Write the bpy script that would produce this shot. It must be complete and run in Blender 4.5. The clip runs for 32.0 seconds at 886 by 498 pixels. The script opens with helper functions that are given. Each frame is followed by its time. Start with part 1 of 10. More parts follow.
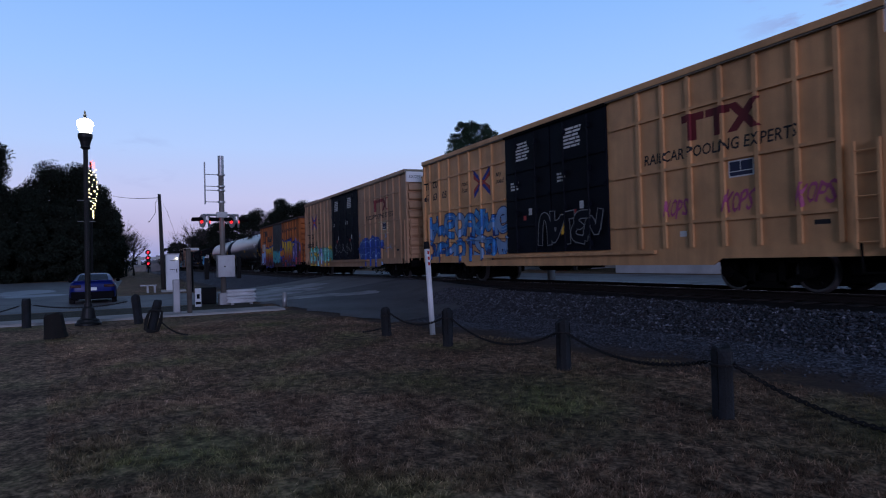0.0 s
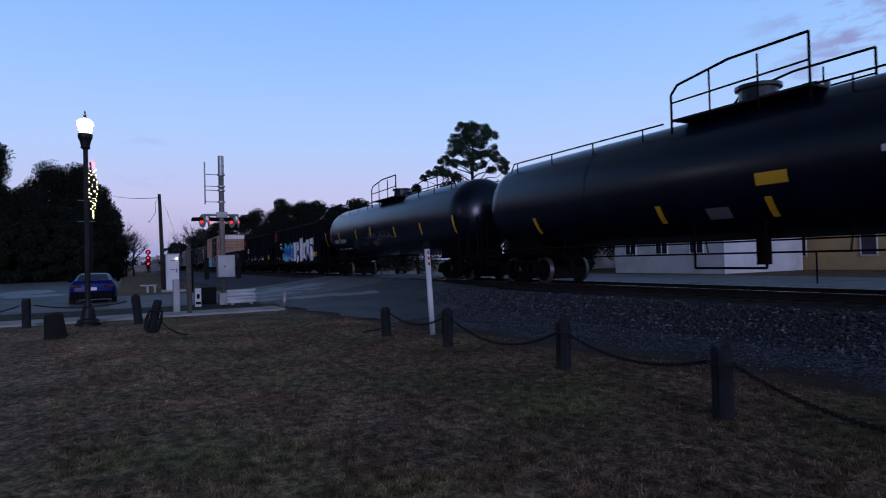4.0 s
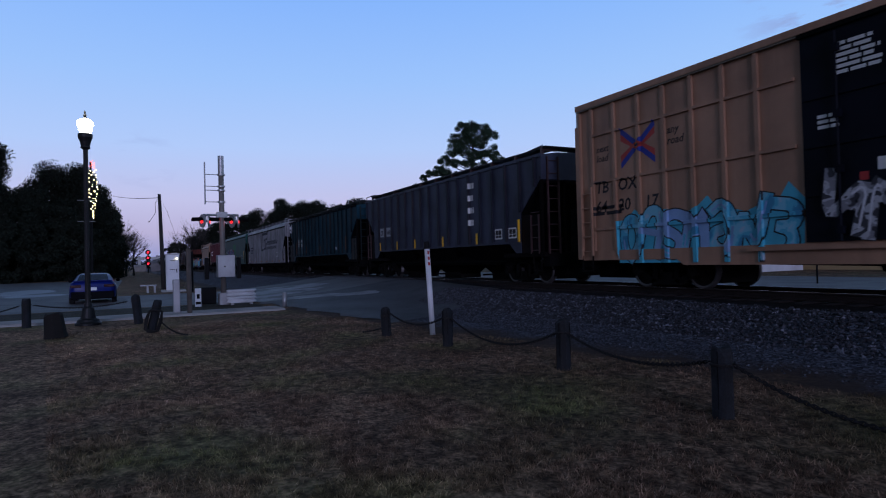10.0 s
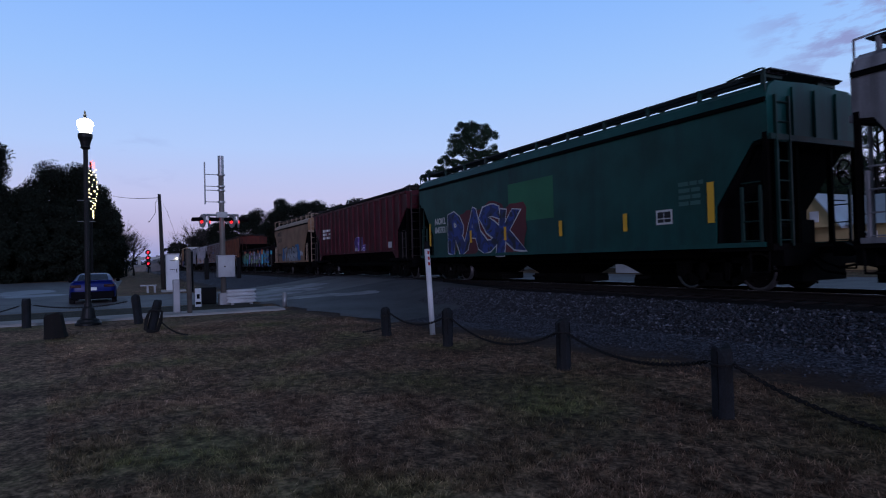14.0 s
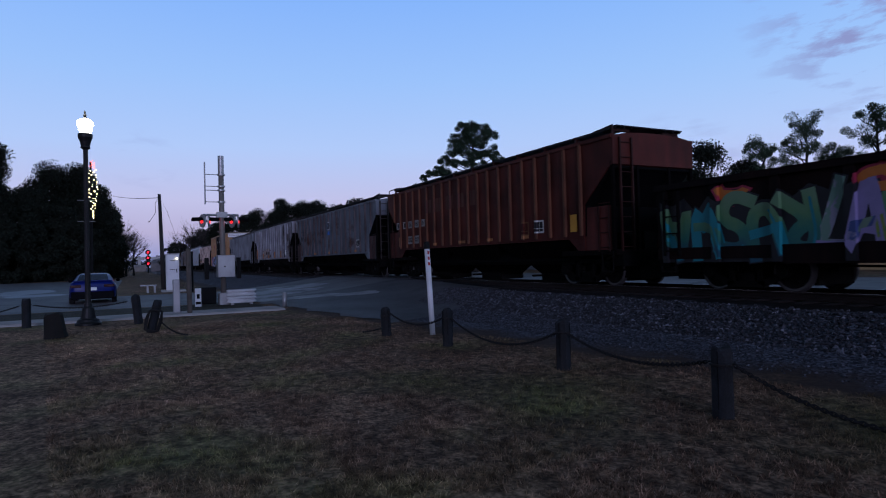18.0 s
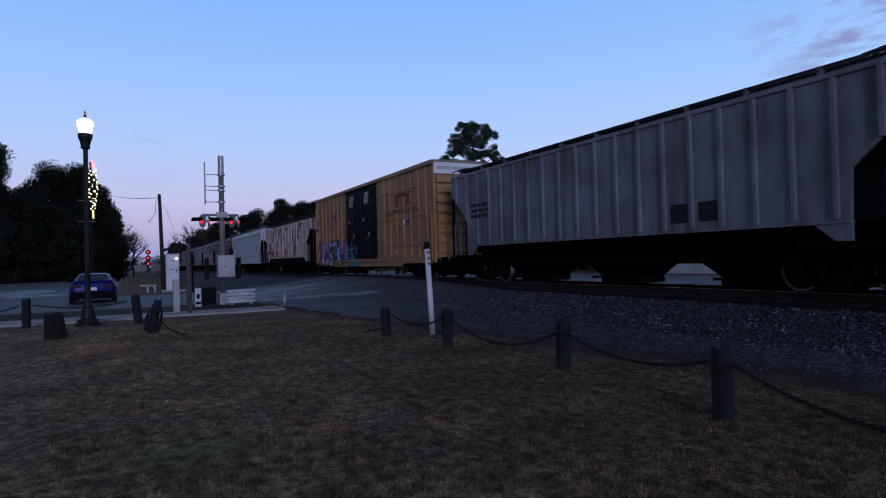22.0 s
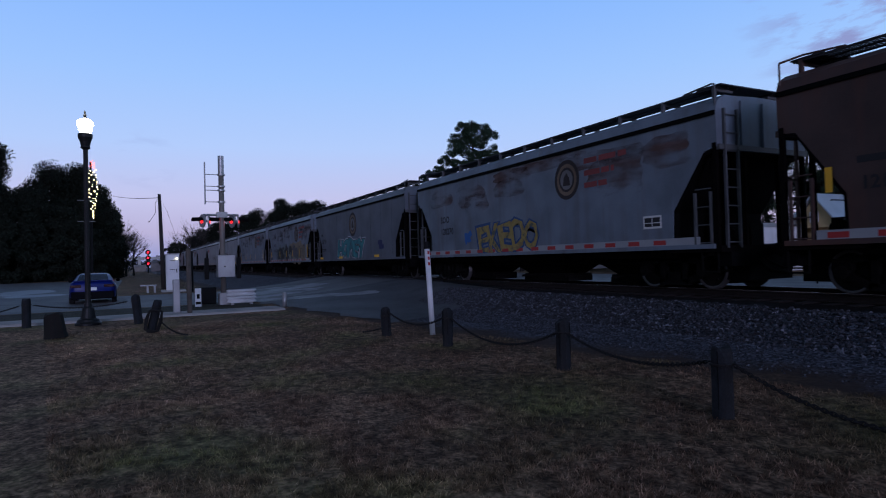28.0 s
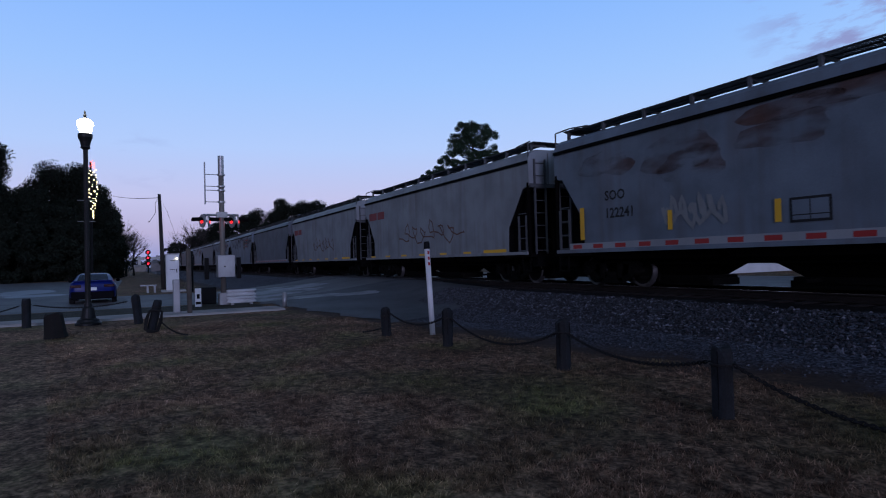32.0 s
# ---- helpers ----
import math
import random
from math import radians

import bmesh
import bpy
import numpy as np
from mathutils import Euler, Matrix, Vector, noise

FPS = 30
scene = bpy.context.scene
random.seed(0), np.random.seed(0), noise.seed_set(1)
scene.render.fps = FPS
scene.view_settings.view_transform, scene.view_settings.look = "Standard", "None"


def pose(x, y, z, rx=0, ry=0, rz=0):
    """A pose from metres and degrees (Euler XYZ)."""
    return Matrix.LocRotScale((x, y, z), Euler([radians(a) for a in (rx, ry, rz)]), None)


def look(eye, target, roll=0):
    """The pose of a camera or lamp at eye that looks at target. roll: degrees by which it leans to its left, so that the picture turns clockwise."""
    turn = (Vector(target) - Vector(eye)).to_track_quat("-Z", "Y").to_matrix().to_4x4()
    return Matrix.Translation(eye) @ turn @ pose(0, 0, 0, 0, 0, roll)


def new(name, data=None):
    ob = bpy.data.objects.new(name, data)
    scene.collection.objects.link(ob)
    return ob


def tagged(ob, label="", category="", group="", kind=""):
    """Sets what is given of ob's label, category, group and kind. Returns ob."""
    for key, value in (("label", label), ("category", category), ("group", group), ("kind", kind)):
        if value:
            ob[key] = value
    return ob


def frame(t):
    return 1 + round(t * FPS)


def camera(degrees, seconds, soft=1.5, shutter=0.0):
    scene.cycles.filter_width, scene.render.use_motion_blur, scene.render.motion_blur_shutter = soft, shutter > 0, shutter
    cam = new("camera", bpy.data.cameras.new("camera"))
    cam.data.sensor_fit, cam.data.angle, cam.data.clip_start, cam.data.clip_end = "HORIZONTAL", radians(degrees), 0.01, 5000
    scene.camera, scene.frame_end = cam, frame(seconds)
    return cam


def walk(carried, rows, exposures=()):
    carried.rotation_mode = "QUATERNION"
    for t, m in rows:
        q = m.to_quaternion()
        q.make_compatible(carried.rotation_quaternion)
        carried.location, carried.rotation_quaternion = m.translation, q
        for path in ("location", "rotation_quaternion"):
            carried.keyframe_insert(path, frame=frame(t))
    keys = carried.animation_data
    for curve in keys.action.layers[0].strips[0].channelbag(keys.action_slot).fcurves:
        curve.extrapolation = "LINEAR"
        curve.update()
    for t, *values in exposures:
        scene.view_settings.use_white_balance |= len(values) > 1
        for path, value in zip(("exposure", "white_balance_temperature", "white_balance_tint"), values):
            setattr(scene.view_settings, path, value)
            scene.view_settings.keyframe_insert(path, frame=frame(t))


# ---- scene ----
# One plan: X runs along the track the way the train goes, Y across it, away from the camera; the lawn is z = 0.
cam = camera(71.9, 32.0, soft=1.1, shutter=0.07)
EYE = (0.0, 0.0, 1.6)
AIM = (-88.97, 45.62, 3.29)
scene.view_settings.exposure = 0.0
walk(cam, [(0.0, look(EYE, AIM, -1.52)), (32.0, look(EYE, AIM, -1.52))],
     [(0.0, 0.03), (3.0, 0.03), (6.0, -0.03), (7.0, -0.05), (9.0, -0.06), (10.5, -0.02), (13.0, -0.02), (17.0, 0.01), (18.0, -0.04), (20.0, -0.02), (23.0, -0.01), (25.0, 0.02), (29.0, 0.0), (32.0, 0.0)])

RAIL = 0.74      # top of rail over the lawn
TRACK = 12.925   # centre line of the track


def nodes_of(owner):
    owner.use_nodes = True
    nt = owner.node_tree
    nt.nodes.clear()
    return nt, nt.nodes, nt.links


def ramp_node(nodes, stops, mode="LINEAR"):
    r = nodes.new("ShaderNodeValToRGB")
    r.color_ramp.interpolation = mode
    el = r.color_ramp.elements
    while len(el) > 1:
        el.remove(el[-1])
    el[0].position, el[0].color = stops[0][0], (*stops[0][1], 1)
    for pos, col in stops[1:]:
        e = el.new(pos)
        e.color = (*col, 1)
    return r


def make_world():
    """Clear dusk sky: the glow is low behind the train's head, a pink band stands over the opposite horizon."""
    w = bpy.data.worlds.new("dusk_sky")
    scene.world = w
    nt, n, l = nodes_of(w)
    out = n.new("ShaderNodeOutputWorld")
    bg = n.new("ShaderNodeBackground")
    tc = n.new("ShaderNodeTexCoord")
    sep = n.new("ShaderNodeSeparateXYZ")
    l.new(tc.outputs["Generated"], sep.inputs[0])
    away = ramp_node(n, [(0.0, (0.20, 0.24, 0.46)), (0.012, (0.30, 0.33, 0.62)), (0.05, (0.49, 0.45, 0.69)), (0.10, (0.55, 0.56, 0.84)),
                         (0.18, (0.45, 0.61, 0.98)), (0.28, (0.34, 0.56, 1.0)), (0.40, (0.24, 0.47, 1.0)), (0.56, (0.075, 0.12, 0.22)), (1.0, (0.035, 0.05, 0.085))])
    glow = ramp_node(n, [(0.0, (0.50, 0.40, 0.62)), (0.05, (0.62, 0.50, 0.74)), (0.12, (0.57, 0.64, 0.97)), (0.24, (0.40, 0.63, 1.0)),
                         (0.42, (0.235, 0.49, 0.98)), (0.56, (0.08, 0.125, 0.22)), (1.0, (0.035, 0.05, 0.085))])
    for r in (away, glow):
        l.new(sep.outputs["Z"], r.inputs[0])
    side = n.new("ShaderNodeMapRange")
    side.inputs[1].default_value, side.inputs[2].default_value = -0.9, 0.35
    l.new(sep.outputs["X"], side.inputs[0])
    mix = n.new("ShaderNodeMixRGB")
    l.new(side.outputs[0], mix.inputs[0])
    l.new(away.outputs[0], mix.inputs[1])
    l.new(glow.outputs[0], mix.inputs[2])
    # short mauve streaks of cloud high over the glowing side, and a low bank beside them
    def maths(op, p, q):
        m = n.new("ShaderNodeMath")
        m.operation = op
        for sock, v in zip(m.inputs, (p, q)):
            if isinstance(v, float):
                sock.default_value = v
            else:
                l.new(v, sock)
        return m.outputs[0]
    com = n.new("ShaderNodeCombineXYZ")
    l.new(maths("MULTIPLY", sep.outputs["X"], 7.0), com.inputs[0])
    l.new(maths("MULTIPLY", sep.outputs["Y"], 7.0), com.inputs[1])
    l.new(maths("MULTIPLY", maths("SUBTRACT", sep.outputs["Z"], maths("MULTIPLY", sep.outputs["X"], 0.07)), 24.0), com.inputs[2])
    nz = n.new("ShaderNodeTexNoise")
    nz.inputs["Scale"].default_value, nz.inputs["Detail"].default_value, nz.inputs["Roughness"].default_value = 2.1, 5.0, 0.55
    l.new(com.outputs[0], nz.inputs[0])
    cl = ramp_node(n, [(0.50, (0, 0, 0)), (0.64, (1, 1, 1))])
    l.new(nz.outputs[0], cl.inputs[0])
    fac = None
    for c, r0, r1, k in (((-0.43, 0.85, 0.31), 0.05, 0.17, 0.95), ((-0.66, 0.74, 0.10), 0.04, 0.12, 0.6), ((-0.985, 0.02, 0.155), 0.01, 0.05, 0.35)):
        vd = n.new("ShaderNodeVectorMath")
        vd.operation = "DISTANCE"
        vd.inputs[1].default_value = c
        l.new(tc.outputs["Generated"], vd.inputs[0])
        mr = n.new("ShaderNodeMapRange")
        mr.inputs[1].default_value, mr.inputs[2].default_value, mr.inputs[3].default_value, mr.inputs[4].default_value = r0, r1, k, 0.0
        l.new(vd.outputs["Value"], mr.inputs[0])
        fac = mr.outputs[0] if fac is None else maths("ADD", fac, mr.outputs[0])
    mul2 = n.new("ShaderNodeMath")
    mul2.operation = "MULTIPLY"
    l.new(cl.outputs[0], mul2.inputs[0])
    l.new(fac, mul2.inputs[1])
    cm = n.new("ShaderNodeMixRGB")
    cm.inputs[2].default_value = (0.27, 0.31, 0.60, 1)
    l.new(mul2.outputs[0], cm.inputs[0])
    l.new(mix.outputs[0], cm.inputs[1])
    l.new(cm.outputs[0], bg.inputs[0])
    back = n.new("ShaderNodeMapRange")
    back.inputs[1].default_value, back.inputs[2].default_value = -0.65, -0.15
    back.inputs[3].default_value, back.inputs[4].default_value = 0.28, 1.0
    l.new(sep.outputs["Y"], back.inputs[0])
    l.new(back.outputs[0], bg.inputs[1])
    l.new(bg.outputs[0], out.inputs[0])


make_world()
sun = new("sun", bpy.data.lights.new("sun", "SUN"))
sun.data.energy, sun.data.angle, sun.data.color = 0.60, radians(12), (0.87, 0.86, 1.44)
sun.matrix_world = look((60, -20, 11), (0, 0, 0))
# ---- materials ----
MATS = {}


def mat(name, col, rough=0.7, metal=0.0, vary=0.25, scale=6.0, streak=0.0, streak_col=(0.05, 0.03, 0.02), bump=0.15, fine=60.0, rnd=0.0, spec=0.4):
    """Painted or raw surface: broad stains, fine grain and, where asked, streaks that run down."""
    if name in MATS:
        return MATS[name]
    m = bpy.data.materials.new(name)
    MATS[name] = m
    nt, n, l = nodes_of(m)
    out = n.new("ShaderNodeOutputMaterial")
    b = n.new("ShaderNodeBsdfPrincipled")
    b.inputs["Roughness"].default_value, b.inputs["Metallic"].default_value = rough, metal
    b.inputs["Specular IOR Level"].default_value = spec
    tc = n.new("ShaderNodeTexCoord")
    big = n.new("ShaderNodeTexNoise")
    big.inputs["Scale"].default_value, big.inputs["Detail"].default_value = scale * 0.12, 6.0
    l.new(tc.outputs["Object"], big.inputs[0])
    small = n.new("ShaderNodeTexNoise")
    small.inputs["Scale"].default_value, small.inputs["Detail"].default_value = fine, 3.0
    l.new(tc.outputs["Object"], small.inputs[0])
    dark = tuple(c * (1 - vary) for c in col)
    light = tuple(min(1, c * (1 + vary * 0.8)) for c in col)
    r1 = ramp_node(n, [(0.32, dark), (0.5, col), (0.7, light)])
    l.new(big.outputs[0], r1.inputs[0])
    r2 = ramp_node(n, [(0.3, (1 - vary * 0.6,) * 3), (0.7, (1.0, 1.0, 1.0))])
    l.new(small.outputs[0], r2.inputs[0])
    mx = n.new("ShaderNodeMixRGB")
    mx.blend_type, mx.inputs[0].default_value = "MULTIPLY", 1.0
    l.new(r1.outputs[0], mx.inputs[1])
    l.new(r2.outputs[0], mx.inputs[2])
    last = mx.outputs[0]
    if streak:
        mp = n.new("ShaderNodeMapping")
        mp.inputs["Scale"].default_value = (1.5, 1.5, 0.09)
        l.new(tc.outputs["Object"], mp.inputs[0])
        sn = n.new("ShaderNodeTexNoise")
        sn.inputs["Scale"].default_value, sn.inputs["Detail"].default_value = 2.2, 6.0
        l.new(mp.outputs[0], sn.inputs[0])
        blot = n.new("ShaderNodeTexNoise")
        blot.inputs["Scale"].default_value, blot.inputs["Detail"].default_value = 0.55, 4.0
        l.new(tc.outputs["Object"], blot.inputs[0])
        ad = n.new("ShaderNodeMath")
        ad.operation = "MULTIPLY"
        l.new(sn.outputs[0], ad.inputs[0])
        l.new(blot.outputs[0], ad.inputs[1])
        sr = ramp_node(n, [(0.22, (0, 0, 0)), (0.40, (streak,) * 3)])
        l.new(ad.outputs[0], sr.inputs[0])
        sm = n.new("ShaderNodeMixRGB")
        sm.inputs[2].default_value = (*streak_col, 1)
        l.new(sr.outputs[0], sm.inputs[0])
        l.new(last, sm.inputs[1])
        last = sm.outputs[0]
    if rnd:
        oi = n.new("ShaderNodeObjectInfo")
        mr = n.new("ShaderNodeMapRange")
        mr.inputs[3].default_value, mr.inputs[4].default_value = 1 - rnd, 1 + rnd
        l.new(oi.outputs["Random"], mr.inputs[0])
        hv = n.new("ShaderNodeHueSaturation")
        l.new(mr.outputs[0], hv.inputs["Value"])
        l.new(last, hv.inputs["Color"])
        last = hv.outputs[0]
    l.new(last, b.inputs["Base Color"])
    if bump:
        bp = n.new("ShaderNodeBump")
        bp.inputs["Strength"].default_value, bp.inputs["Distance"].default_value = bump, 0.02
        l.new(small.outputs[0], bp.inputs["Height"])
        l.new(bp.outputs[0], b.inputs["Normal"])
    l.new(b.outputs[0], out.inputs[0])
    return m


def glow(name, col, power):
    if name in MATS:
        return MATS[name]
    m = bpy.data.materials.new(name)
    MATS[name] = m
    nt, n, l = nodes_of(m)
    out = n.new("ShaderNodeOutputMaterial")
    e = n.new("ShaderNodeEmission")
    e.inputs[0].default_value, e.inputs[1].default_value = (*col, 1), power
    l.new(e.outputs[0], out.inputs[0])
    return m


# ---- mesh helpers ----
def box(bm, x0, x1, y0, y1, z0, z1):
    v = [bm.verts.new((x, y, z)) for x in (x0, x1) for y in (y0, y1) for z in (z0, z1)]
    for a, b, c, d in ((0, 1, 3, 2), (4, 6, 7, 5), (0, 4, 5, 1), (2, 3, 7, 6), (0, 2, 6, 4), (1, 5, 7, 3)):
        bm.faces.new((v[a], v[b], v[c], v[d]))
    return v


def prism(bm, poly, y0, y1):
    """A polygon in x and z, pulled from y0 to y1."""
    a = [bm.verts.new((x, y0, z)) for x, z in poly]
    b = [bm.verts.new((x, y1, z)) for x, z in poly]
    k = len(poly)
    fs = [bm.faces.new(a), bm.faces.new(b[::-1])]
    for i in range(k):
        fs.append(bm.faces.new((a[i], b[i], b[(i + 1) % k], a[(i + 1) % k])))
    bmesh.ops.recalc_face_normals(bm, faces=fs)


def tube(bm, p, q, r, n=8, r2=None, cap=True):
    p, q = Vector(p), Vector(q)
    d = q - p
    t = d.to_track_quat("Z", "Y").to_matrix()
    r2 = r if r2 is None else r2
    a = [bm.verts.new(p + t @ Vector((r * math.cos(6.2832 * i / n), r * math.sin(6.2832 * i / n), 0))) for i in range(n)]
    b = [bm.verts.new(q + t @ Vector((r2 * math.cos(6.2832 * i / n), r2 * math.sin(6.2832 * i / n), 0))) for i in range(n)]
    for i in range(n):
        bm.faces.new((a[i], a[(i + 1) % n], b[(i + 1) % n], b[i]))
    if cap:
        bm.faces.new(a[::-1])
        bm.faces.new(b)


def path_tube(bm, pts, r, n=6):
    for p, q in zip(pts, pts[1:]):
        tube(bm, p, q, r, n)


def loft(bm, rings, cap=True, closed=True):
    vs = [[bm.verts.new(p) for p in ring] for ring in rings]
    k = len(rings[0])
    for a, b in zip(vs, vs[1:]):
        for i in range(k if closed else k - 1):
            bm.faces.new((a[i], a[(i + 1) % k], b[(i + 1) % k], b[i]))
    if cap:
        bm.faces.new(vs[0][::-1])
        bm.faces.new(vs[-1])
    bmesh.ops.recalc_face_normals(bm, faces=bm.faces)


def lathe(bm, prof, n=20, c=(0, 0, 0)):
    loft(bm, [[(c[0] + r * math.cos(6.2832 * i / n), c[1] + r * math.sin(6.2832 * i / n), c[2] + z) for i in range(n)] for r, z in prof])


def mesh_of(name, bm, material, smooth=False):
    me = bpy.data.meshes.new(name)
    bm.to_mesh(me)
    bm.free()
    me.materials.append(material)
    if smooth:
        for p in me.polygons:
            p.use_smooth = True
    return me


def part(name, bm, material, parent=None, label="", smooth=False, m=None):
    ob = new(name, mesh_of(name, bm, material, smooth))
    ob.parent = parent
    if m is not None:
        ob.matrix_basis = m
    if label:
        ob["label"] = label
    return ob


def share(name, me, parent, m=None, label=""):
    ob = new(name, me)
    ob.parent = parent
    if m is not None:
        ob.matrix_basis = m
    if label:
        ob["label"] = label
    return ob


def thing(name, m, label, category, group="", kind=""):
    ob = new(name)
    ob.matrix_basis = m
    return tagged(ob, label, category, group, kind)


def soften(bm, w, seg=1):
    bmesh.ops.bevel(bm, geom=list(bm.edges), offset=w, segments=seg, affect="EDGES", clamp_overlap=True)
# ---- ground ----
def paler_off_track(n, l, tc, col):
    """Lawn colour that gets paler away from the track."""
    sep, mr, hv = n.new("ShaderNodeSeparateXYZ"), n.new("ShaderNodeMapRange"), n.new("ShaderNodeHueSaturation")
    l.new(tc.outputs["Object"], sep.inputs[0])
    l.new(sep.outputs["Y"], mr.inputs[0])
    mr.inputs[1].default_value, mr.inputs[2].default_value, mr.inputs[3].default_value, mr.inputs[4].default_value = 4.0, -0.5, 1.12, 1.52
    l.new(mr.outputs[0], hv.inputs["Value"])
    l.new(col, hv.inputs["Color"])
    return hv.outputs[0]


def ground_mat():
    """One sheet: winter lawn, gravel strip and ballast beside the track, told apart by place with ragged edges."""
    m = bpy.data.materials.new("lawn_gravel_ballast")
    nt, n, l = nodes_of(m)
    out = n.new("ShaderNodeOutputMaterial")
    b = n.new("ShaderNodeBsdfPrincipled")
    b.inputs["Roughness"].default_value, b.inputs["Specular IOR Level"].default_value = 0.95, 0.15
    tc = n.new("ShaderNodeTexCoord")

    def noise_(scale, detail=5.0):
        t = n.new("ShaderNodeTexNoise")
        t.inputs["Scale"].default_value, t.inputs["Detail"].default_value = scale, detail
        l.new(tc.outputs["Object"], t.inputs[0])
        return t.outputs[0]

    def mixc(fac, a, c):
        x = n.new("ShaderNodeMixRGB")
        for sock, v in ((x.inputs[0], fac), (x.inputs[1], a), (x.inputs[2], c)):
            if hasattr(v, "is_linked"):
                l.new(v, sock)
            else:
                sock.default_value = v if isinstance(v, float) else (*v, 1)
        return x.outputs[0]

    straw = ramp_node(n, [(0.32, (0.036, 0.024, 0.016)), (0.47, (0.092, 0.062, 0.042)), (0.62, (0.175, 0.120, 0.083))])
    l.new(noise_(23.0, 8.0), straw.inputs[0])
    green = ramp_node(n, [(0.35, (0.036, 0.040, 0.018)), (0.65, (0.078, 0.088, 0.038))])
    l.new(noise_(30.0, 6.0), green.inputs[0])
    patch = ramp_node(n, [(0.47, (0, 0, 0)), (0.68, (0.8, 0.8, 0.8))])
    l.new(noise_(0.42, 7.0), patch.inputs[0])
    lawn = mixc(patch.outputs[0], straw.outputs[0], green.outputs[0])
    dirt = ramp_node(n, [(0.57, (0, 0, 0)), (0.70, (0.55, 0.55, 0.55))])
    l.new(noise_(0.9, 6.0), dirt.inputs[0])
    lawn = mixc(dirt.outputs[0], lawn, (0.036, 0.021, 0.016))
    tone = ramp_node(n, [(0.34, (1.05, 0.98, 0.92)), (0.5, (1.45, 1.33, 1.24)), (0.64, (2.0, 1.83, 1.70))])
    l.new(noise_(0.8, 7.0), tone.inputs[0])
    tm = n.new("ShaderNodeMixRGB")
    tm.blend_type, tm.inputs[0].default_value = "MULTIPLY", 1.0
    l.new(lawn, tm.inputs[1])
    l.new(tone.outputs[0], tm.inputs[2])
    lawn = tm.outputs[0]
    tuft = ramp_node(n, [(0.36, (0.34, 0.32, 0.30)), (0.52, (0.86, 0.85, 0.84)), (0.68, (1.55, 1.50, 1.45))])
    l.new(noise_(7.0, 6.0), tuft.inputs[0])
    lawn = paler_off_track(n, l, tc, lawn)
    t2 = n.new("ShaderNodeMixRGB")
    t2.blend_type, t2.inputs[0].default_value = "MULTIPLY", 1.0
    l.new(lawn, t2.inputs[1])
    l.new(tuft.outputs[0], t2.inputs[2])
    lawn = t2.outputs[0]
    grav = ramp_node(n, [(0.30, (0.024, 0.026, 0.035)), (0.50, (0.058, 0.062, 0.080)), (0.72, (0.14, 0.145, 0.175))])
    vo = n.new("ShaderNodeTexVoronoi")
    vo.inputs["Scale"].default_value = 26.0
    l.new(tc.outputs["Object"], vo.inputs[0])
    l.new(vo.outputs["Color"], grav.inputs[0])
    sand = mixc(noise_(9.0, 6.0), (0.030, 0.019, 0.015), (0.085, 0.060, 0.052))
    sep = n.new("ShaderNodeSeparateXYZ")
    l.new(tc.outputs["Object"], sep.inputs[0])
    wob = n.new("ShaderNodeMath")
    wob.operation = "MULTIPLY_ADD"
    l.new(noise_(1.1, 6.0), wob.inputs[0])
    wob.inputs[1].default_value = 2.2
    l.new(sep.outputs["Y"], wob.inputs[2])

    # the gravel widens towards the crossing
    flare = n.new("ShaderNodeMapRange")
    flare.inputs[1].default_value, flare.inputs[2].default_value, flare.inputs[4].default_value = -3.0, -22.0, 2.38
    l.new(sep.outputs["X"], flare.inputs[0])
    wide = n.new("ShaderNodeMath")
    l.new(wob.outputs[0], wide.inputs[0])
    l.new(flare.outputs[0], wide.inputs[1])

    def step(a, c, edge=wob):
        r = n.new("ShaderNodeMapRange")
        r.inputs[1].default_value, r.inputs[2].default_value = a, c
        l.new(edge.outputs[0], r.inputs[0])
        return r.outputs[0]

    col = mixc(step(8.0, 8.6, wide), lawn, sand)
    col = mixc(step(8.75, 9.6, wide), col, grav.outputs[0])
    # Near-black track bed: the train's shade, with oil, is put into the ballast colour.
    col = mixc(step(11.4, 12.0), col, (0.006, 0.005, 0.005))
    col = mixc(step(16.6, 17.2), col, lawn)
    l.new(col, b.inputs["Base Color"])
    bp = n.new("ShaderNodeBump")
    bp.inputs["Strength"].default_value, bp.inputs["Distance"].default_value = 0.6, 0.014
    l.new(noise_(40.0, 4.0), bp.inputs["Height"])
    l.new(bp.outputs[0], b.inputs["Normal"])
    l.new(b.outputs[0], out.inputs[0])
    return m


ASPH = mat("old_asphalt", (0.135, 0.130, 0.132), 0.62, 0, 0.35, 5, bump=0.3, fine=70)
ASPH_D = mat("dark_patched_asphalt", (0.075, 0.075, 0.082), 0.7, 0, 0.4, 5, bump=0.3, fine=70)
CONC = mat("pale_concrete", (0.42, 0.41, 0.40), 0.85, 0, 0.2, 10)
POST = mat("weathered_post", (0.014, 0.017, 0.022), 0.95, 0, 0.5, 25, 0.5, (0.03, 0.025, 0.02), bump=0.7, fine=40)
TIE = mat("creosoted_tie", (0.012, 0.008, 0.007), 0.95, 0, 0.4, 12)
RAILM = mat("rusty_rail_web", (0.014, 0.008, 0.006), 0.9, 0.1, 0.4, 12)
RAILT = mat("polished_rail_head", (0.62, 0.60, 0.60), 0.22, 1.0, 0.1, 12, bump=0)
IRON = mat("cast_iron_black", (0.008, 0.008, 0.009), 0.5, 0.0, 0.3, 10, spec=0.3)
GALV = mat("galvanised_steel", (0.36, 0.36, 0.37), 0.45, 0.6, 0.25, 12)
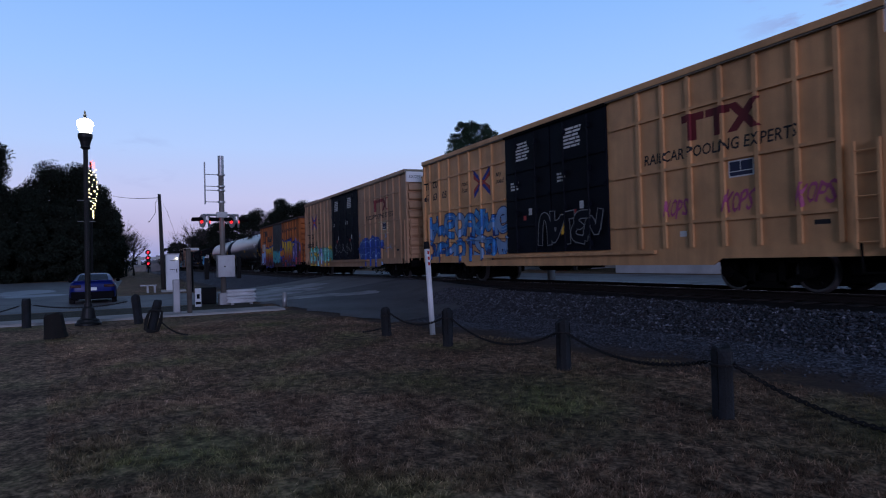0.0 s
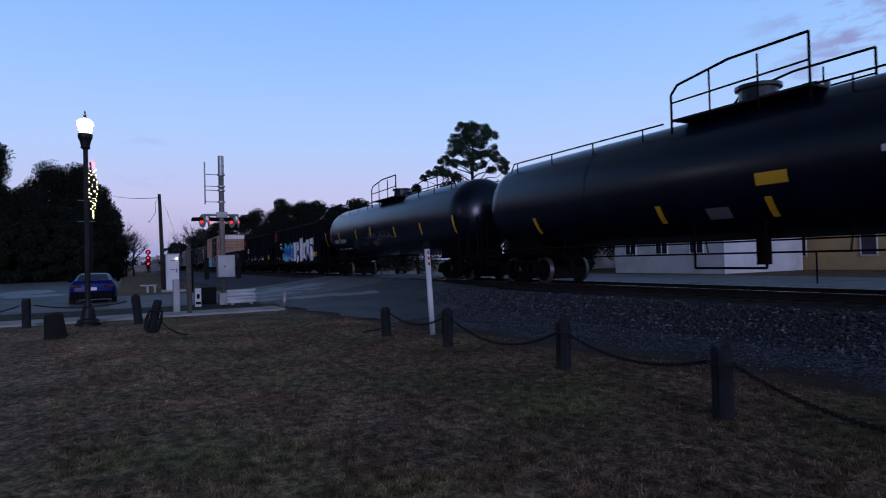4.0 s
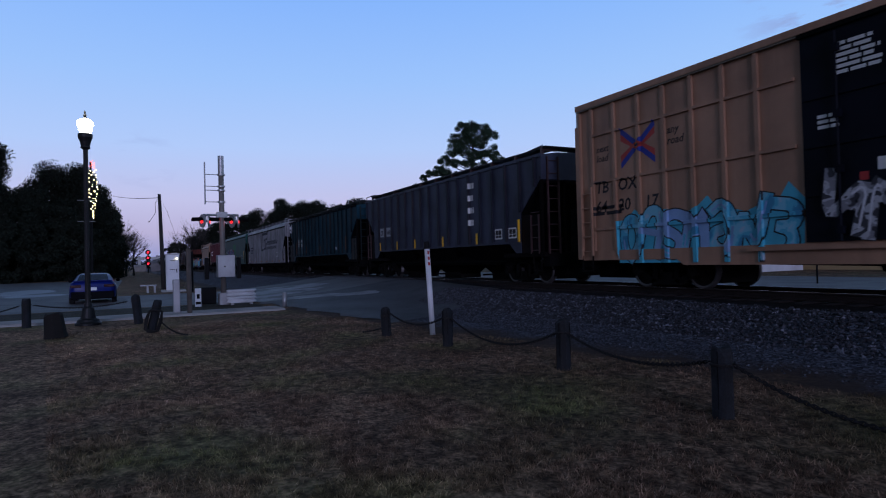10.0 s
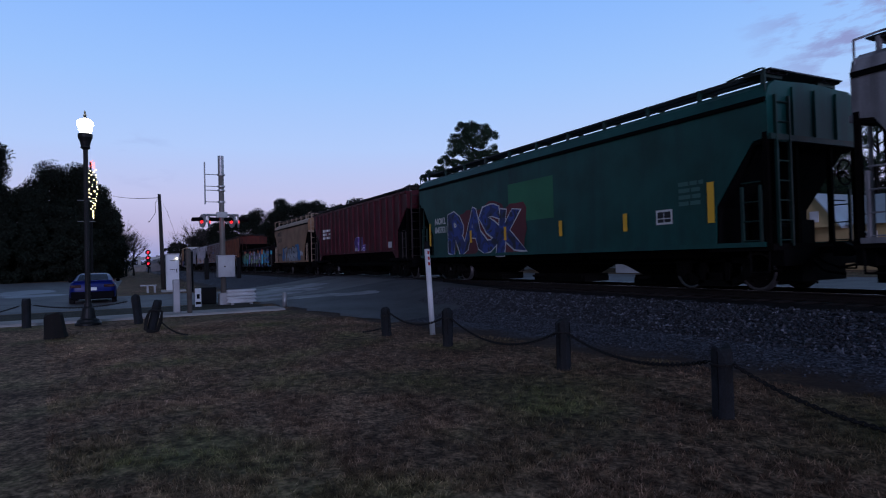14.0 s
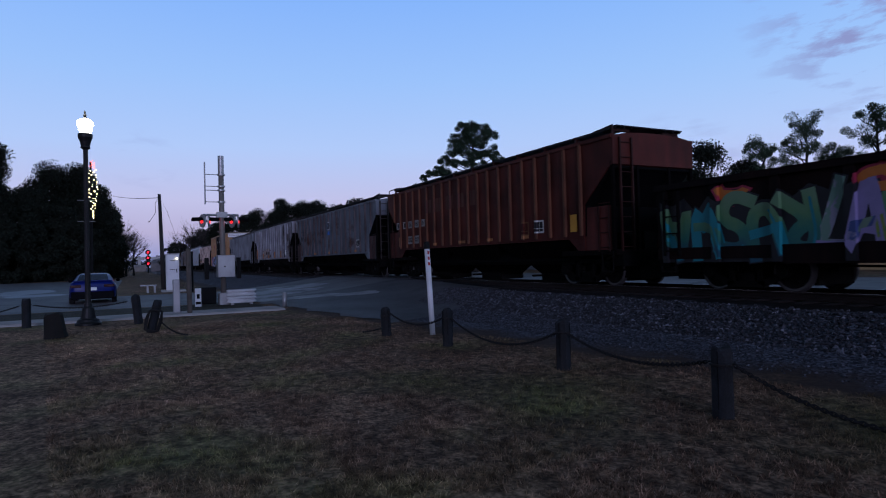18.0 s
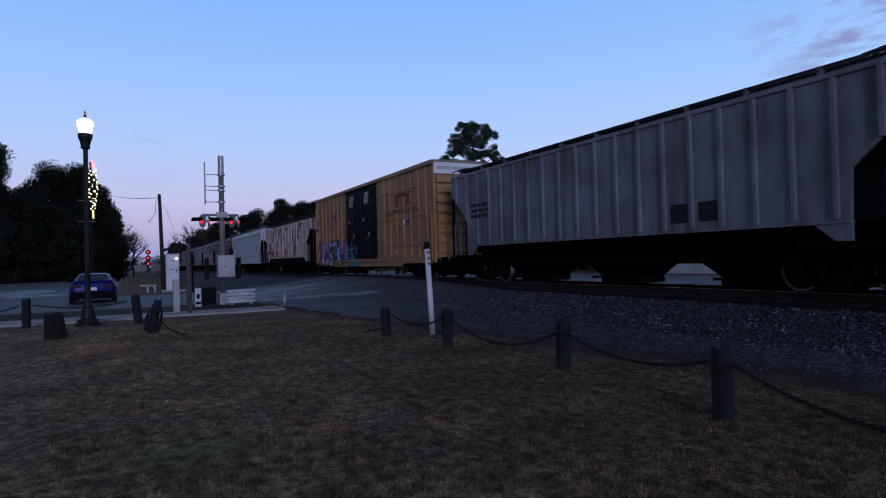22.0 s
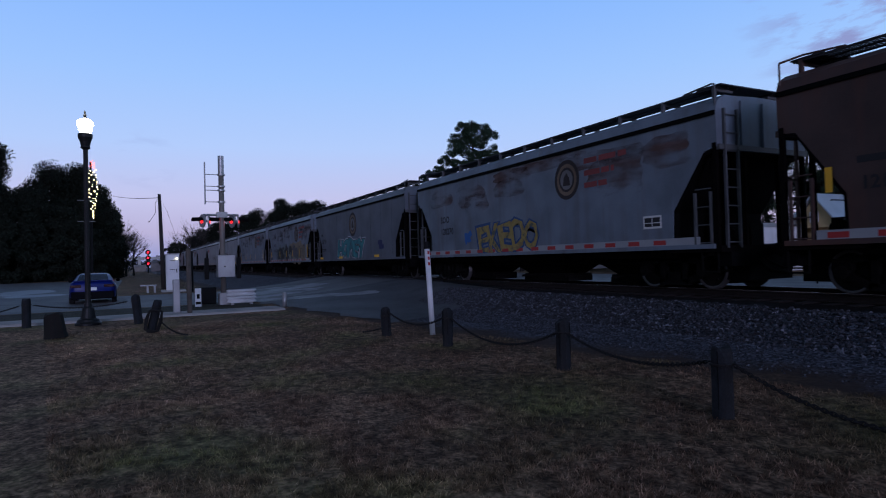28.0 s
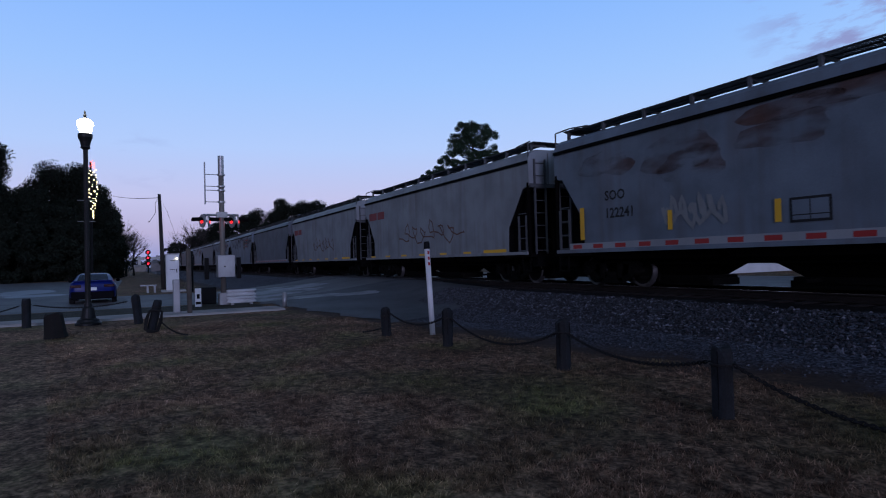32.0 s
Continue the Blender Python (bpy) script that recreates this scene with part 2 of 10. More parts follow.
ALU = mat("grey_painted_mast", (0.19, 0.17, 0.155), 0.6, 0.2, 0.3, 9, 0.4, (0.13, 0.09, 0.06))
WPAINT = mat("white_paint", (0.72, 0.72, 0.74), 0.55, 0, 0.12, 10)
DARKP = mat("hood_black", (0.006, 0.006, 0.007), 0.7, 0, 0.2, 10, spec=0.15)
REDP = mat("red_print", (0.45, 0.03, 0.03), 0.6, 0, 0.1)
ROPE = mat("dark_iron_chain", (0.010, 0.008, 0.008), 0.8, 0, 0.3, 40, bump=0.5)


def smooth01(a, b, v):
    t = min(1.0, max(0.0, (v - a) / (b - a)))
    return t * t * (3 - 2 * t)


def line(pts, v):
    for (a, p), (b, q) in zip(pts, pts[1:]):
        if v <= b:
            return p + (q - p) * max(0.0, (v - a) / (b - a))
    return pts[-1][1]


SIDE = [(-999, 0.0), (7.5, 0.0), (8.9, 0.10), (10.15, 0.54), (15.6, 0.54), (16.9, 0.2), (999, 0.2)]
CROSS = [(-999, 0.0), (4.5, 0.0), (8.2, 0.30), (11.2, 0.70), (14.8, 0.70), (19.0, 0.2), (999, 0.2)]


def terrain(x, y):
    """Height of the ground: flat lawn, the ballast bed, and the ramps of the street over it."""
    k = smooth01(-45, -40, x) * (1 - smooth01(-24.5, -17.5, x))
    h = line(SIDE, y) * (1 - k) + line(CROSS, y) * k
    if y < 7 and -22 < x < 12:
        h += 0.035 * noise.noise(Vector((x * 0.5, y * 0.5, 0))) * smooth01(7, 5.5, y) + 0.0
    return h


def sheet(name, xs, ys, material, lift, label, cat):
    bm = bmesh.new()
    g = [[bm.verts.new((x, y, terrain(x, y) + lift)) for y in ys] for x in xs]
    for i in range(len(xs) - 1):
        for j in range(len(ys) - 1):
            bm.faces.new((g[i][j], g[i + 1][j], g[i + 1][j + 1], g[i][j + 1]))
    return tagged(part(name, bm, material, smooth=True), label, cat, kind="structure")


def spread(a, b, k):
    return [a + (b - a) * i / k for i in range(k + 1)]


XS = [-1500, -900, -600, -400, -250, -160, -110, -80, -62, -52] + spread(-46, -15, 31) + spread(-14.5, 6, 41) + [8, 12, 20, 40, 80, 160, 400, 900]
YS = [-900, -500, -250, -120, -70, -40, -25, -16] + spread(-12, 7, 38) + spread(7.25, 17, 40) + [18, 19, 20, 22, 26, 30, 36, 45, 60, 90, 150, 300, 600, 1200]
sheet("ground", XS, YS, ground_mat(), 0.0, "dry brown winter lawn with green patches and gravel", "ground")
sheet("road", spread(-38.5, -26.8, 12), [-120, -80, -50, -30, -20, -10] + spread(-6, 20, 52) + [24, 30], ASPH, 0.025, "worn grey asphalt street over the level crossing", "road")
sheet("side_road", [-90, -70, -60, -50, -44, -40, -38.52], [-30, -24, -18, -12, -8, -4, -0.9], ASPH, 0.022, "worn asphalt side street and lot", "road")


def apron():
    """Patched asphalt beside the crossing, with a ragged edge to the lawn and to the gravel."""
    bm = bmesh.new()
    rows = []
    for x in spread(-26.78, -14.6, 30):
        y0 = max(4.75, 7.45 + 0.125 * (x + 3)) + 0.14 * math.sin(x * 2.3) + 0.08 * math.sin(x * 5.1)
        y1 = 11.3 if x < -17.6 else 11.3 - (x + 17.6) * 1.75 + 0.12 * math.sin(x * 4)
        rows.append([bm.verts.new((x, y, terrain(x, y) + 0.02)) for y in spread(y0, max(y0 + 0.05, y1), 12)])
    for a, b in zip(rows, rows[1:]):
        for j in range(12):
            bm.faces.new((a[j], b[j], b[j + 1], a[j + 1]))
    tagged(part("crossing_apron", bm, ASPH_D, smooth=True), "dark patched asphalt apron beside the crossing", "road", kind="structure")


apron()
sheet("back_road", [-400, -200, -100, -60, -38, -26, -20, -14, -8, 0, 20, 60, 120], [19.8, 22, 25, 28, 31.0], ASPH, 0.024, "pale asphalt road behind the track", "road")
sheet("verge", spread(-26.75, -22.85, 4), [-60, -40, -20] + spread(-10, 4.5, 20), mat("verge_grass", (0.032, 0.030, 0.017), 0.95, 0, 0.5, 14, bump=0.6, fine=60), 0.012, "greener strip of verge grass", "grass")


def small_ground():
    # pale worn patches on the street, and puddles whose sky reflection is painted pale
    wet = mat("painted_puddle_sheen", (0.30, 0.31, 0.34), 0.5, 0, 0.25, 4, bump=0.05)
    worn = mat("worn_concrete_patch", (0.31, 0.31, 0.325), 0.7, 0, 0.6, 6, bump=0.2)
    rr = random.Random(11)
    for x, y, a, b, mt, nm, lb in ((-52, -6.5, 5.5, 1.6, wet, "puddle", "puddle on the asphalt lot with its pale sheen painted in"), (-44.5, -5.2, 2.2, 1.7, wet, "puddle", "puddle on the asphalt lot with its pale sheen painted in"),
                                   (-30.5, 6.0, 2.6, 2.0, worn, "pavement_patch", "pale worn patch in the asphalt"), (-33.5, 7.6, 2.4, 1.4, worn, "pavement_patch", "pale worn patch in the asphalt"), (-28.5, 4.2, 1.6, 1.2, worn, "pavement_patch", "pale worn patch in the asphalt"), (-25.2, 6.7, 1.5, 0.75, worn, "pavement_patch", "pale worn patch in the asphalt"), (-26.2, 5.3, 1.2, 0.6, worn, "pavement_patch", "pale worn patch in the asphalt"), (-23.7, 8.1, 1.1, 0.55, worn, "pavement_patch", "pale worn patch in the asphalt")):
        bm = bmesh.new()
        ph = rr.uniform(0, 6)
        c, d = (0.73, 0.68) if mt is worn else (1.0, 0.0)
        loop = [(a * math.cos(t) * (1 + 0.10 * math.sin(3 * t + ph) + 0.06 * math.sin(11 * t)), b * math.sin(t) * (1 + 0.12 * math.sin(4 * t + ph) + 0.09 * math.sin(13 * t + ph))) for t in spread(0, 6.2832 * 0.985, 65)]
        ring = [(x + p * c - q * d, y + p * d + q * c) for p, q in loop]
        vs = [bm.verts.new((px, py, terrain(px, py) + 0.03)) for px, py in ring]
        c = bm.verts.new((x, y, terrain(x, y) + 0.03))
        for i in range(len(vs)):
            bm.faces.new((c, vs[i], vs[(i + 1) % len(vs)]))
        tagged(part(nm, bm, mt), lb, "pavement", kind="structure")
    # sidewalk of single slabs
    bm = bmesh.new()
    box(bm, -22.84, -21.26, -60, 4.75, -0.05, 0.012)
    walkp = tagged(part("pavement", bm, CONC), "narrow pale concrete sidewalk of single slabs", "sidewalk", kind="structure")
    bm = bmesh.new()
    box(bm, -0.76, 0.76, -0.74, 0.74, 0.0, 0.055)
    slab = mesh_of("slab", bm, mat("sidewalk_slab", (0.33, 0.32, 0.315), 0.85, 0, 0.22, 8, rnd=0.12))
    for i in range(42):
        share("slab", slab, walkp, pose(-22.05, 4.0 - i * 1.5, 0.004))


small_ground()


# ---- track ----
def track():
    tr = thing("railway_track", pose(0, TRACK, 0), "single railway track on dark creosoted ties", "railway track", kind="structure")
    prof = [(-0.07, 0), (-0.07, 0.02), (-0.012, 0.04), (-0.012, 0.12), (-0.035, 0.135), (-0.035, 0.165), (0.035, 0.165), (0.035, 0.135), (0.012, 0.12), (0.012, 0.04), (0.07, 0.02), (0.07, 0)]
    for y in (-0.75, 0.75):
        bm = bmesh.new()
        loft(bm, [[(x, y + a, RAIL - 0.17 + z) for a, z in prof] for x in (-900, 150)])
        r = part("rail", bm, RAILM, tr)
        bm = bmesh.new()
        box(bm, -900, 150, y - 0.03, y + 0.03, RAIL - 0.006, RAIL)
        part("rail_head", bm, RAILT, r, "polished running surface")
    bm = bmesh.new()
    box(bm, -0.115, 0.115, -1.3, 1.3, 0.40, 0.572)
    soften(bm, 0.012)
    me = mesh_of("tie", bm, TIE)
    rr = random.Random(4)
    for i in range(150):
        x = 2 - i * 0.5
        if not -39 < x < -26.5:
            share("tie", me, tr, pose(x, rr.uniform(-0.05, 0.05), rr.uniform(-0.02, 0.0), 0, 0, rr.uniform(-1.2, 1.2)))
    # crossing panels between and beside the rails
    for i in range(5):
        for y0, y1 in ((-1.75, -0.85), (-0.63, 0.63), (0.85, 1.75)):
            bm = bmesh.new()
            box(bm, -38.4 + i * 2.34, -38.4 + i * 2.34 + 2.3, y0, y1, RAIL - 0.14, RAIL - 0.01)
            part("crossing_panel", bm, ASPH_D, tr)


track()


def ballast():
    """Loose crushed stone on the shoulder and the top of the bed, and gravel at its foot."""
    rr = np.random.RandomState(5)
    base = []
    for _ in range(5):
        v = np.array([(-1, 0, 0), (1, 0, 0), (0, -1, 0), (0, 1, 0), (0, 0, -1), (0, 0, 1), (0.7, 0.7, 0.5), (-0.6, -0.7, 0.4)], float)
        v += rr.uniform(-0.35, 0.35, v.shape)
        bm = bmesh.new()
        for p in v:
            bm.verts.new(p)
        res = bmesh.ops.convex_hull(bm, input=bm.verts)
        bmesh.ops.triangulate(bm, faces=bm.faces)
        bm.verts.ensure_lookup_table()
        bm.verts.index_update()
        used = [w for w in bm.verts if w.link_faces]
        idx = {w: i for i, w in enumerate(used)}
        base.append((np.array([w.co[:] for w in used]), np.array([[idx[w] for w in f.verts] for f in bm.faces])))
        bm.free()
    vs, fs, off = [], [], 0

    def put(k, x0, x1, y0, y1, s0, s1):
        nonlocal off
        for _ in range(k):
            x = x0 + (x1 - x0) * rr.rand() ** 0.7 if x0 > x1 else rr.uniform(x0, x1)
            y = rr.uniform(y0, y1)
            if -39 < x < -26 or (x < -19.5 and y < 11.3):
                continue
            s = rr.uniform(s0, s1)
            bv, bf = base[rr.randint(5)]
            a = rr.uniform(0, 6.28)
            c, sn = np.cos(a), np.sin(a)
            p = bv * s * rr.uniform(0.6, 1.15, 3)
            p = np.stack([p[:, 0] * c - p[:, 1] * sn + x, p[:, 0] * sn + p[:, 1] * c + y, p[:, 2] + terrain(x, y) + s * 0.3], 1)
            vs.append(p)
            fs.append(bf + off)
            off += len(p)
    put(16500, -3, -20, 8.9, 10.3, 0.018, 0.040)
    put(700, -3, -20, 10.2, 10.8, 0.02, 0.04)
    put(6500, -3, -20, 7.5, 9.0, 0.009, 0.024)
    put(2500, -20, -62, 8.9, 11.5, 0.035, 0.06)
    V, F = np.concatenate(vs), np.concatenate(fs)
    me = bpy.data.meshes.new("ballast_stones")
    me.from_pydata(V.tolist(), [], F.tolist())
    m = bpy.data.materials.new("loose_ballast")
    nt, n, l = nodes_of(m)
    out, b = n.new("ShaderNodeOutputMaterial"), n.new("ShaderNodeBsdfPrincipled")
    b.inputs["Roughness"].default_value = 0.85
    geo = n.new("ShaderNodeNewGeometry")
    r = ramp_node(n, [(0.0, (0.010, 0.010, 0.013)), (0.60, (0.029, 0.031, 0.040)), (0.86, (0.064, 0.068, 0.085)), (1.0, (0.165, 0.17, 0.20))])
    l.new(geo.outputs["Random Per Island"], r.inputs[0])
    l.new(r.outputs[0], b.inputs["Base Color"])
    l.new(b.outputs[0], out.inputs[0])
    me.materials.append(m)
    tagged(new("ballast_stones", me), "loose grey crushed stone along the track", "ballast", kind="stuff")


ballast()


def lawn_blades():
    """Short dry grass over the lawn, denser near the camera."""
    rr = np.random.RandomState(9)
    N = 300000
    # polar spread round the eye, over the part of the lawn that is in view
    r = 2.6 + 15.5 * rr.rand(N) ** 1.35
    a = np.radians(rr.uniform(108, 186, N))
    x, y = r * np.cos(a), r * np.sin(a)
    keep = (y < 7.35 + 0.125 * (x + 3) + 0.22 * np.sin(x * 1.7)) & (x > -20.9)
    clump = np.array([noise.noise(Vector((px * 1.6, py * 1.6, 3.0))) + 0.5 * noise.noise(Vector((px * 5, py * 5, 7.0))) for px, py in zip(x, y)])
    clump += np.array([0.9 * noise.noise(Vector((px * 9, py * 9, 1.0))) for px, py in zip(x, y)])
    keep &= clump + rr.uniform(-0.4, 0.4, N) > -0.05
    x, y, r, clump = x[keep], y[keep], r[keep], clump[keep]
    N = len(x)
    z = np.array([terrain(p, q) for p, q in zip(x, y)])
    h = rr.uniform(0.014, 0.042, N) * np.clip(1 + 0.5 * clump, 0.5, 1.7)
    w = rr.uniform(0.0022, 0.0044, N) * (1 + r * 0.06)
    b = rr.uniform(0, 6.283, N)
    lean = rr.uniform(0.2, 1.5, N) * h
    d = rr.uniform(0, 6.283, N)
    V = np.empty((N, 3, 3))
    V[:, 0] = np.stack([x - w * np.cos(b), y - w * np.sin(b), z - 0.004], 1)
    V[:, 1] = np.stack([x + w * np.cos(b), y + w * np.sin(b), z - 0.004], 1)
    V[:, 2] = np.stack([x + lean * np.cos(d), y + lean * np.sin(d), z + h], 1)
    me = bpy.data.meshes.new("grass_blades")
    me.vertices.add(N * 3)
    me.vertices.foreach_set("co", V.reshape(-1))
    me.loops.add(N * 3)
    me.loops.foreach_set("vertex_index", np.arange(N * 3))
    me.polygons.add(N)
    me.polygons.foreach_set("loop_start", np.arange(0, N * 3, 3))
    me.polygons.foreach_set("loop_total", np.full(N, 3))
    me.update()
    m = bpy.data.materials.new("dry_grass_blade")
    nt, n, l = nodes_of(m)
    out, bs = n.new("ShaderNodeOutputMaterial"), n.new("ShaderNodeBsdfPrincipled")
    bs.inputs["Roughness"].default_value, bs.inputs["Specular IOR Level"].default_value = 0.9, 0.15
    geo, tc, nz = n.new("ShaderNodeNewGeometry"), n.new("ShaderNodeTexCoord"), n.new("ShaderNodeTexNoise")
    dry = ramp_node(n, [(0.0, (0.05, 0.034, 0.025)), (0.5, (0.105, 0.071, 0.052)), (0.85, (0.165, 0.115, 0.085)), (1.0, (0.25, 0.185, 0.145))])
    grn = ramp_node(n, [(0.0, (0.030, 0.042, 0.015)), (0.6, (0.060, 0.085, 0.030)), (1.0, (0.11, 0.125, 0.050))])
    nz.inputs["Scale"].default_value, nz.inputs["Detail"].default_value = 0.42, 7.0
    l.new(tc.outputs["Object"], nz.inputs[0])
    pt = ramp_node(n, [(0.47, (0.03, 0.03, 0.03)), (0.68, (0.8, 0.8, 0.8))])
    l.new(nz.outputs[0], pt.inputs[0])
    mx = n.new("ShaderNodeMixRGB")
    l.new(geo.outputs["Random Per Island"], dry.inputs[0])
    l.new(geo.outputs["Random Per Island"], grn.inputs[0])
    l.new(pt.outputs[0], mx.inputs[0])
    l.new(dry.outputs[0], mx.inputs[1])
    l.new(grn.outputs[0], mx.inputs[2])
    n2 = n.new("ShaderNodeTexNoise")
    n2.inputs["Scale"].default_value, n2.inputs["Detail"].default_value = 0.8, 7.0
    l.new(tc.outputs["Object"], n2.inputs[0])
    tone = ramp_node(n, [(0.34, (1.1, 1.03, 0.96)), (0.5, (1.5, 1.38, 1.28)), (0.64, (2.15, 1.95, 1.80))])
    l.new(n2.outputs[0], tone.inputs[0])
    tm = n.new("ShaderNodeMixRGB")
    tm.blend_type, tm.inputs[0].default_value = "MULTIPLY", 1.0
    l.new(mx.outputs[0], tm.inputs[1])
    l.new(tone.outputs[0], tm.inputs[2])
    n3 = n.new("ShaderNodeTexNoise")
    n3.inputs["Scale"].default_value, n3.inputs["Detail"].default_value = 7.0, 6.0
    l.new(tc.outputs["Object"], n3.inputs[0])
    tuft = ramp_node(n, [(0.36, (0.40, 0.38, 0.36)), (0.52, (0.88, 0.87, 0.86)), (0.68, (1.50, 1.45, 1.40))])
    l.new(n3.outputs[0], tuft.inputs[0])
    t2 = n.new("ShaderNodeMixRGB")
    t2.blend_type, t2.inputs[0].default_value = "MULTIPLY", 1.0
    l.new(paler_off_track(n, l, tc, tm.outputs[0]), t2.inputs[1])
    l.new(tuft.outputs[0], t2.inputs[2])
    l.new(t2.outputs[0], bs.inputs["Base Color"])
    l.new(bs.outputs[0], out.inputs[0])
    me.materials.append(m)
    tagged(new("grass_blades", me), "short dry winter grass, straw brown and dull green", "grass", kind="stuff")


lawn_blades()


# ---- lawn edge: bollards, chains, odd posts ----
BOLL = [(-0.9, 5.0), (-4.08, 5.1), (-6.84, 5.35), (-10.06, 5.21), (-12.15, 4.83)]


def bollard(x, y, h, r, seed, lean=(0, 0), turn=None, label="weathered grey timber bollard with split top on the lawn"):
    rr = random.Random(seed)
    t = thing("bollard", pose(x, y, terrain(x, y) - 0.02, lean[0], lean[1], rr.uniform(0, 90) if turn is None else turn), label, "bollard", "chained bollards along the lawn")
    bm = bmesh.new()
    n = 18
    rad = [r * (1 + 0.07 * math.sin(3 * k + seed) + rr.uniform(-0.06, 0.05)) for k in range(n)]
    rings = []
    for z, s in ((0, 1.04), (0.1, 1.0), (h * 0.5, 0.98), (h - 0.05, 0.97), (h - 0.012, 0.90), (h, 0.80)):
        rings.append([(rad[k] * s * math.cos(6.2832 * k / n), rad[k] * s * math.sin(6.2832 * k / n), z + (0.025 * math.sin(2 * 6.2832 * k / n + seed) if z > h - 0.06 else 0)) for k in range(n)])
    loft(bm, rings)
    part("post", bm, POST, t)
    bm = bmesh.new()
    for k in range(5):
        a = rr.uniform(0, 6.28)
        p = (r * 0.97 * math.cos(a), r * 0.97 * math.sin(a))
        box(bm, p[0] - 0.004, p[0] + 0.004, p[1] - 0.004, p[1] + 0.004, h * rr.uniform(0.1, 0.4), h * 0.96)
    part("split", bm, DARKP, t, "dark drying crack")
    bm = bmesh.new()
    for k in range(12):
        a, b = 6.2832 * k / 12, 6.2832 * (k + 1) / 12
        tube(bm, (r * 1.04 * math.cos(a), r * 1.04 * math.sin(a), h - 0.16), (r * 1.04 * math.cos(b), r * 1.04 * math.sin(b), h - 0.16), 0.014, 6)
    part("chain_loop", bm, ROPE, t)
    return t


for i, (x, y) in enumerate(BOLL):
    bollard(x, y, 0.70 if i < 4 else 0.62, 0.098, i + 1, (0, -2 if i == 4 else 0))
bollard(-20.55, -2.6, 0.82, 0.115, 7)
bollard(-19.5, 0.2, 0.84, 0.115, 8, (6, 0), 0, "weathered timber bollard leaning over beside the sidewalk")
bollard(-16.5, 0.42, 0.80, 0.10, 9, (-13, 0), 0, "leaning timber bollard wrapped in dark chain")



def chain(p, q, sag):
    """Iron chain of oval links, every second one turned on edge."""
    p, q = Vector(p), Vector(q)
    n = max(3, int((q - p).length * 1.05 / 0.040))

    def at(t):
        v = p.lerp(q, t)
        v.z -= sag * 4 * t * (1 - t)
        return v
    vs, fs = [], []
    for i in range(n):
        c = at((i + 0.5) / n)
        d = (at((i + 1) / n) - at(i / n)).normalized()
        e = d.cross(Vector((0, 0, 1))).normalized()
        f = e.cross(d)
        if i % 2:
            e, f = f, -e
        o = len(vs)
        for k in range(10):
            a = 6.2832 * k / 10
            rc = d * (0.031 * math.cos(a)) + e * (0.017 * math.sin(a))
            out = (d * math.cos(a) * 0.6 + e * math.sin(a)).normalized()
            for m_ in range(4):
                g = 1.5708 * m_
                vs.append(c + rc + (out * math.cos(g) + f * math.sin(g)) * 0.0075)
        for k in range(10):
            for m_ in range(4):
                x0, x1 = o + k * 4, o + (k + 1) % 10 * 4
                fs.append((x0 + m_, x0 + (m_ + 1) % 4, x1 + (m_ + 1) % 4, x1 + m_))
    me = bpy.data.meshes.new("chain")
    me.from_pydata(vs, [], fs)
    me.materials.append(ROPE)
    tagged(new("chain", me), "dark iron chain sagging between timber bollards", "chain", "chains between bollards")


TOPZ = 0.52
for (x0, y0), (x1, y1), s in ((BOLL[0], BOLL[1], 0.30), (BOLL[1], BOLL[2], 0.17), (BOLL[2], BOLL[3], 0.30), (BOLL[3], BOLL[4], 0.20)):
    chain((x0 - 0.14, y0, TOPZ), (x1 + 0.14, y1, TOPZ), s)
chain((-12.28, 4.83, 0.18), (-13.0, 4.6, 0.03), 0.02)
chain((-16.6, 0.6, 0.32), (-15.2, 1.15, 0.03), 0.10)
chain((-20.5, -2.75, 0.62), (-21.0, -6.0, 0.62), 0.30)
chain((-20.45, -2.42, 0.62), (-19.95, -0.1, 0.62), 0.12)


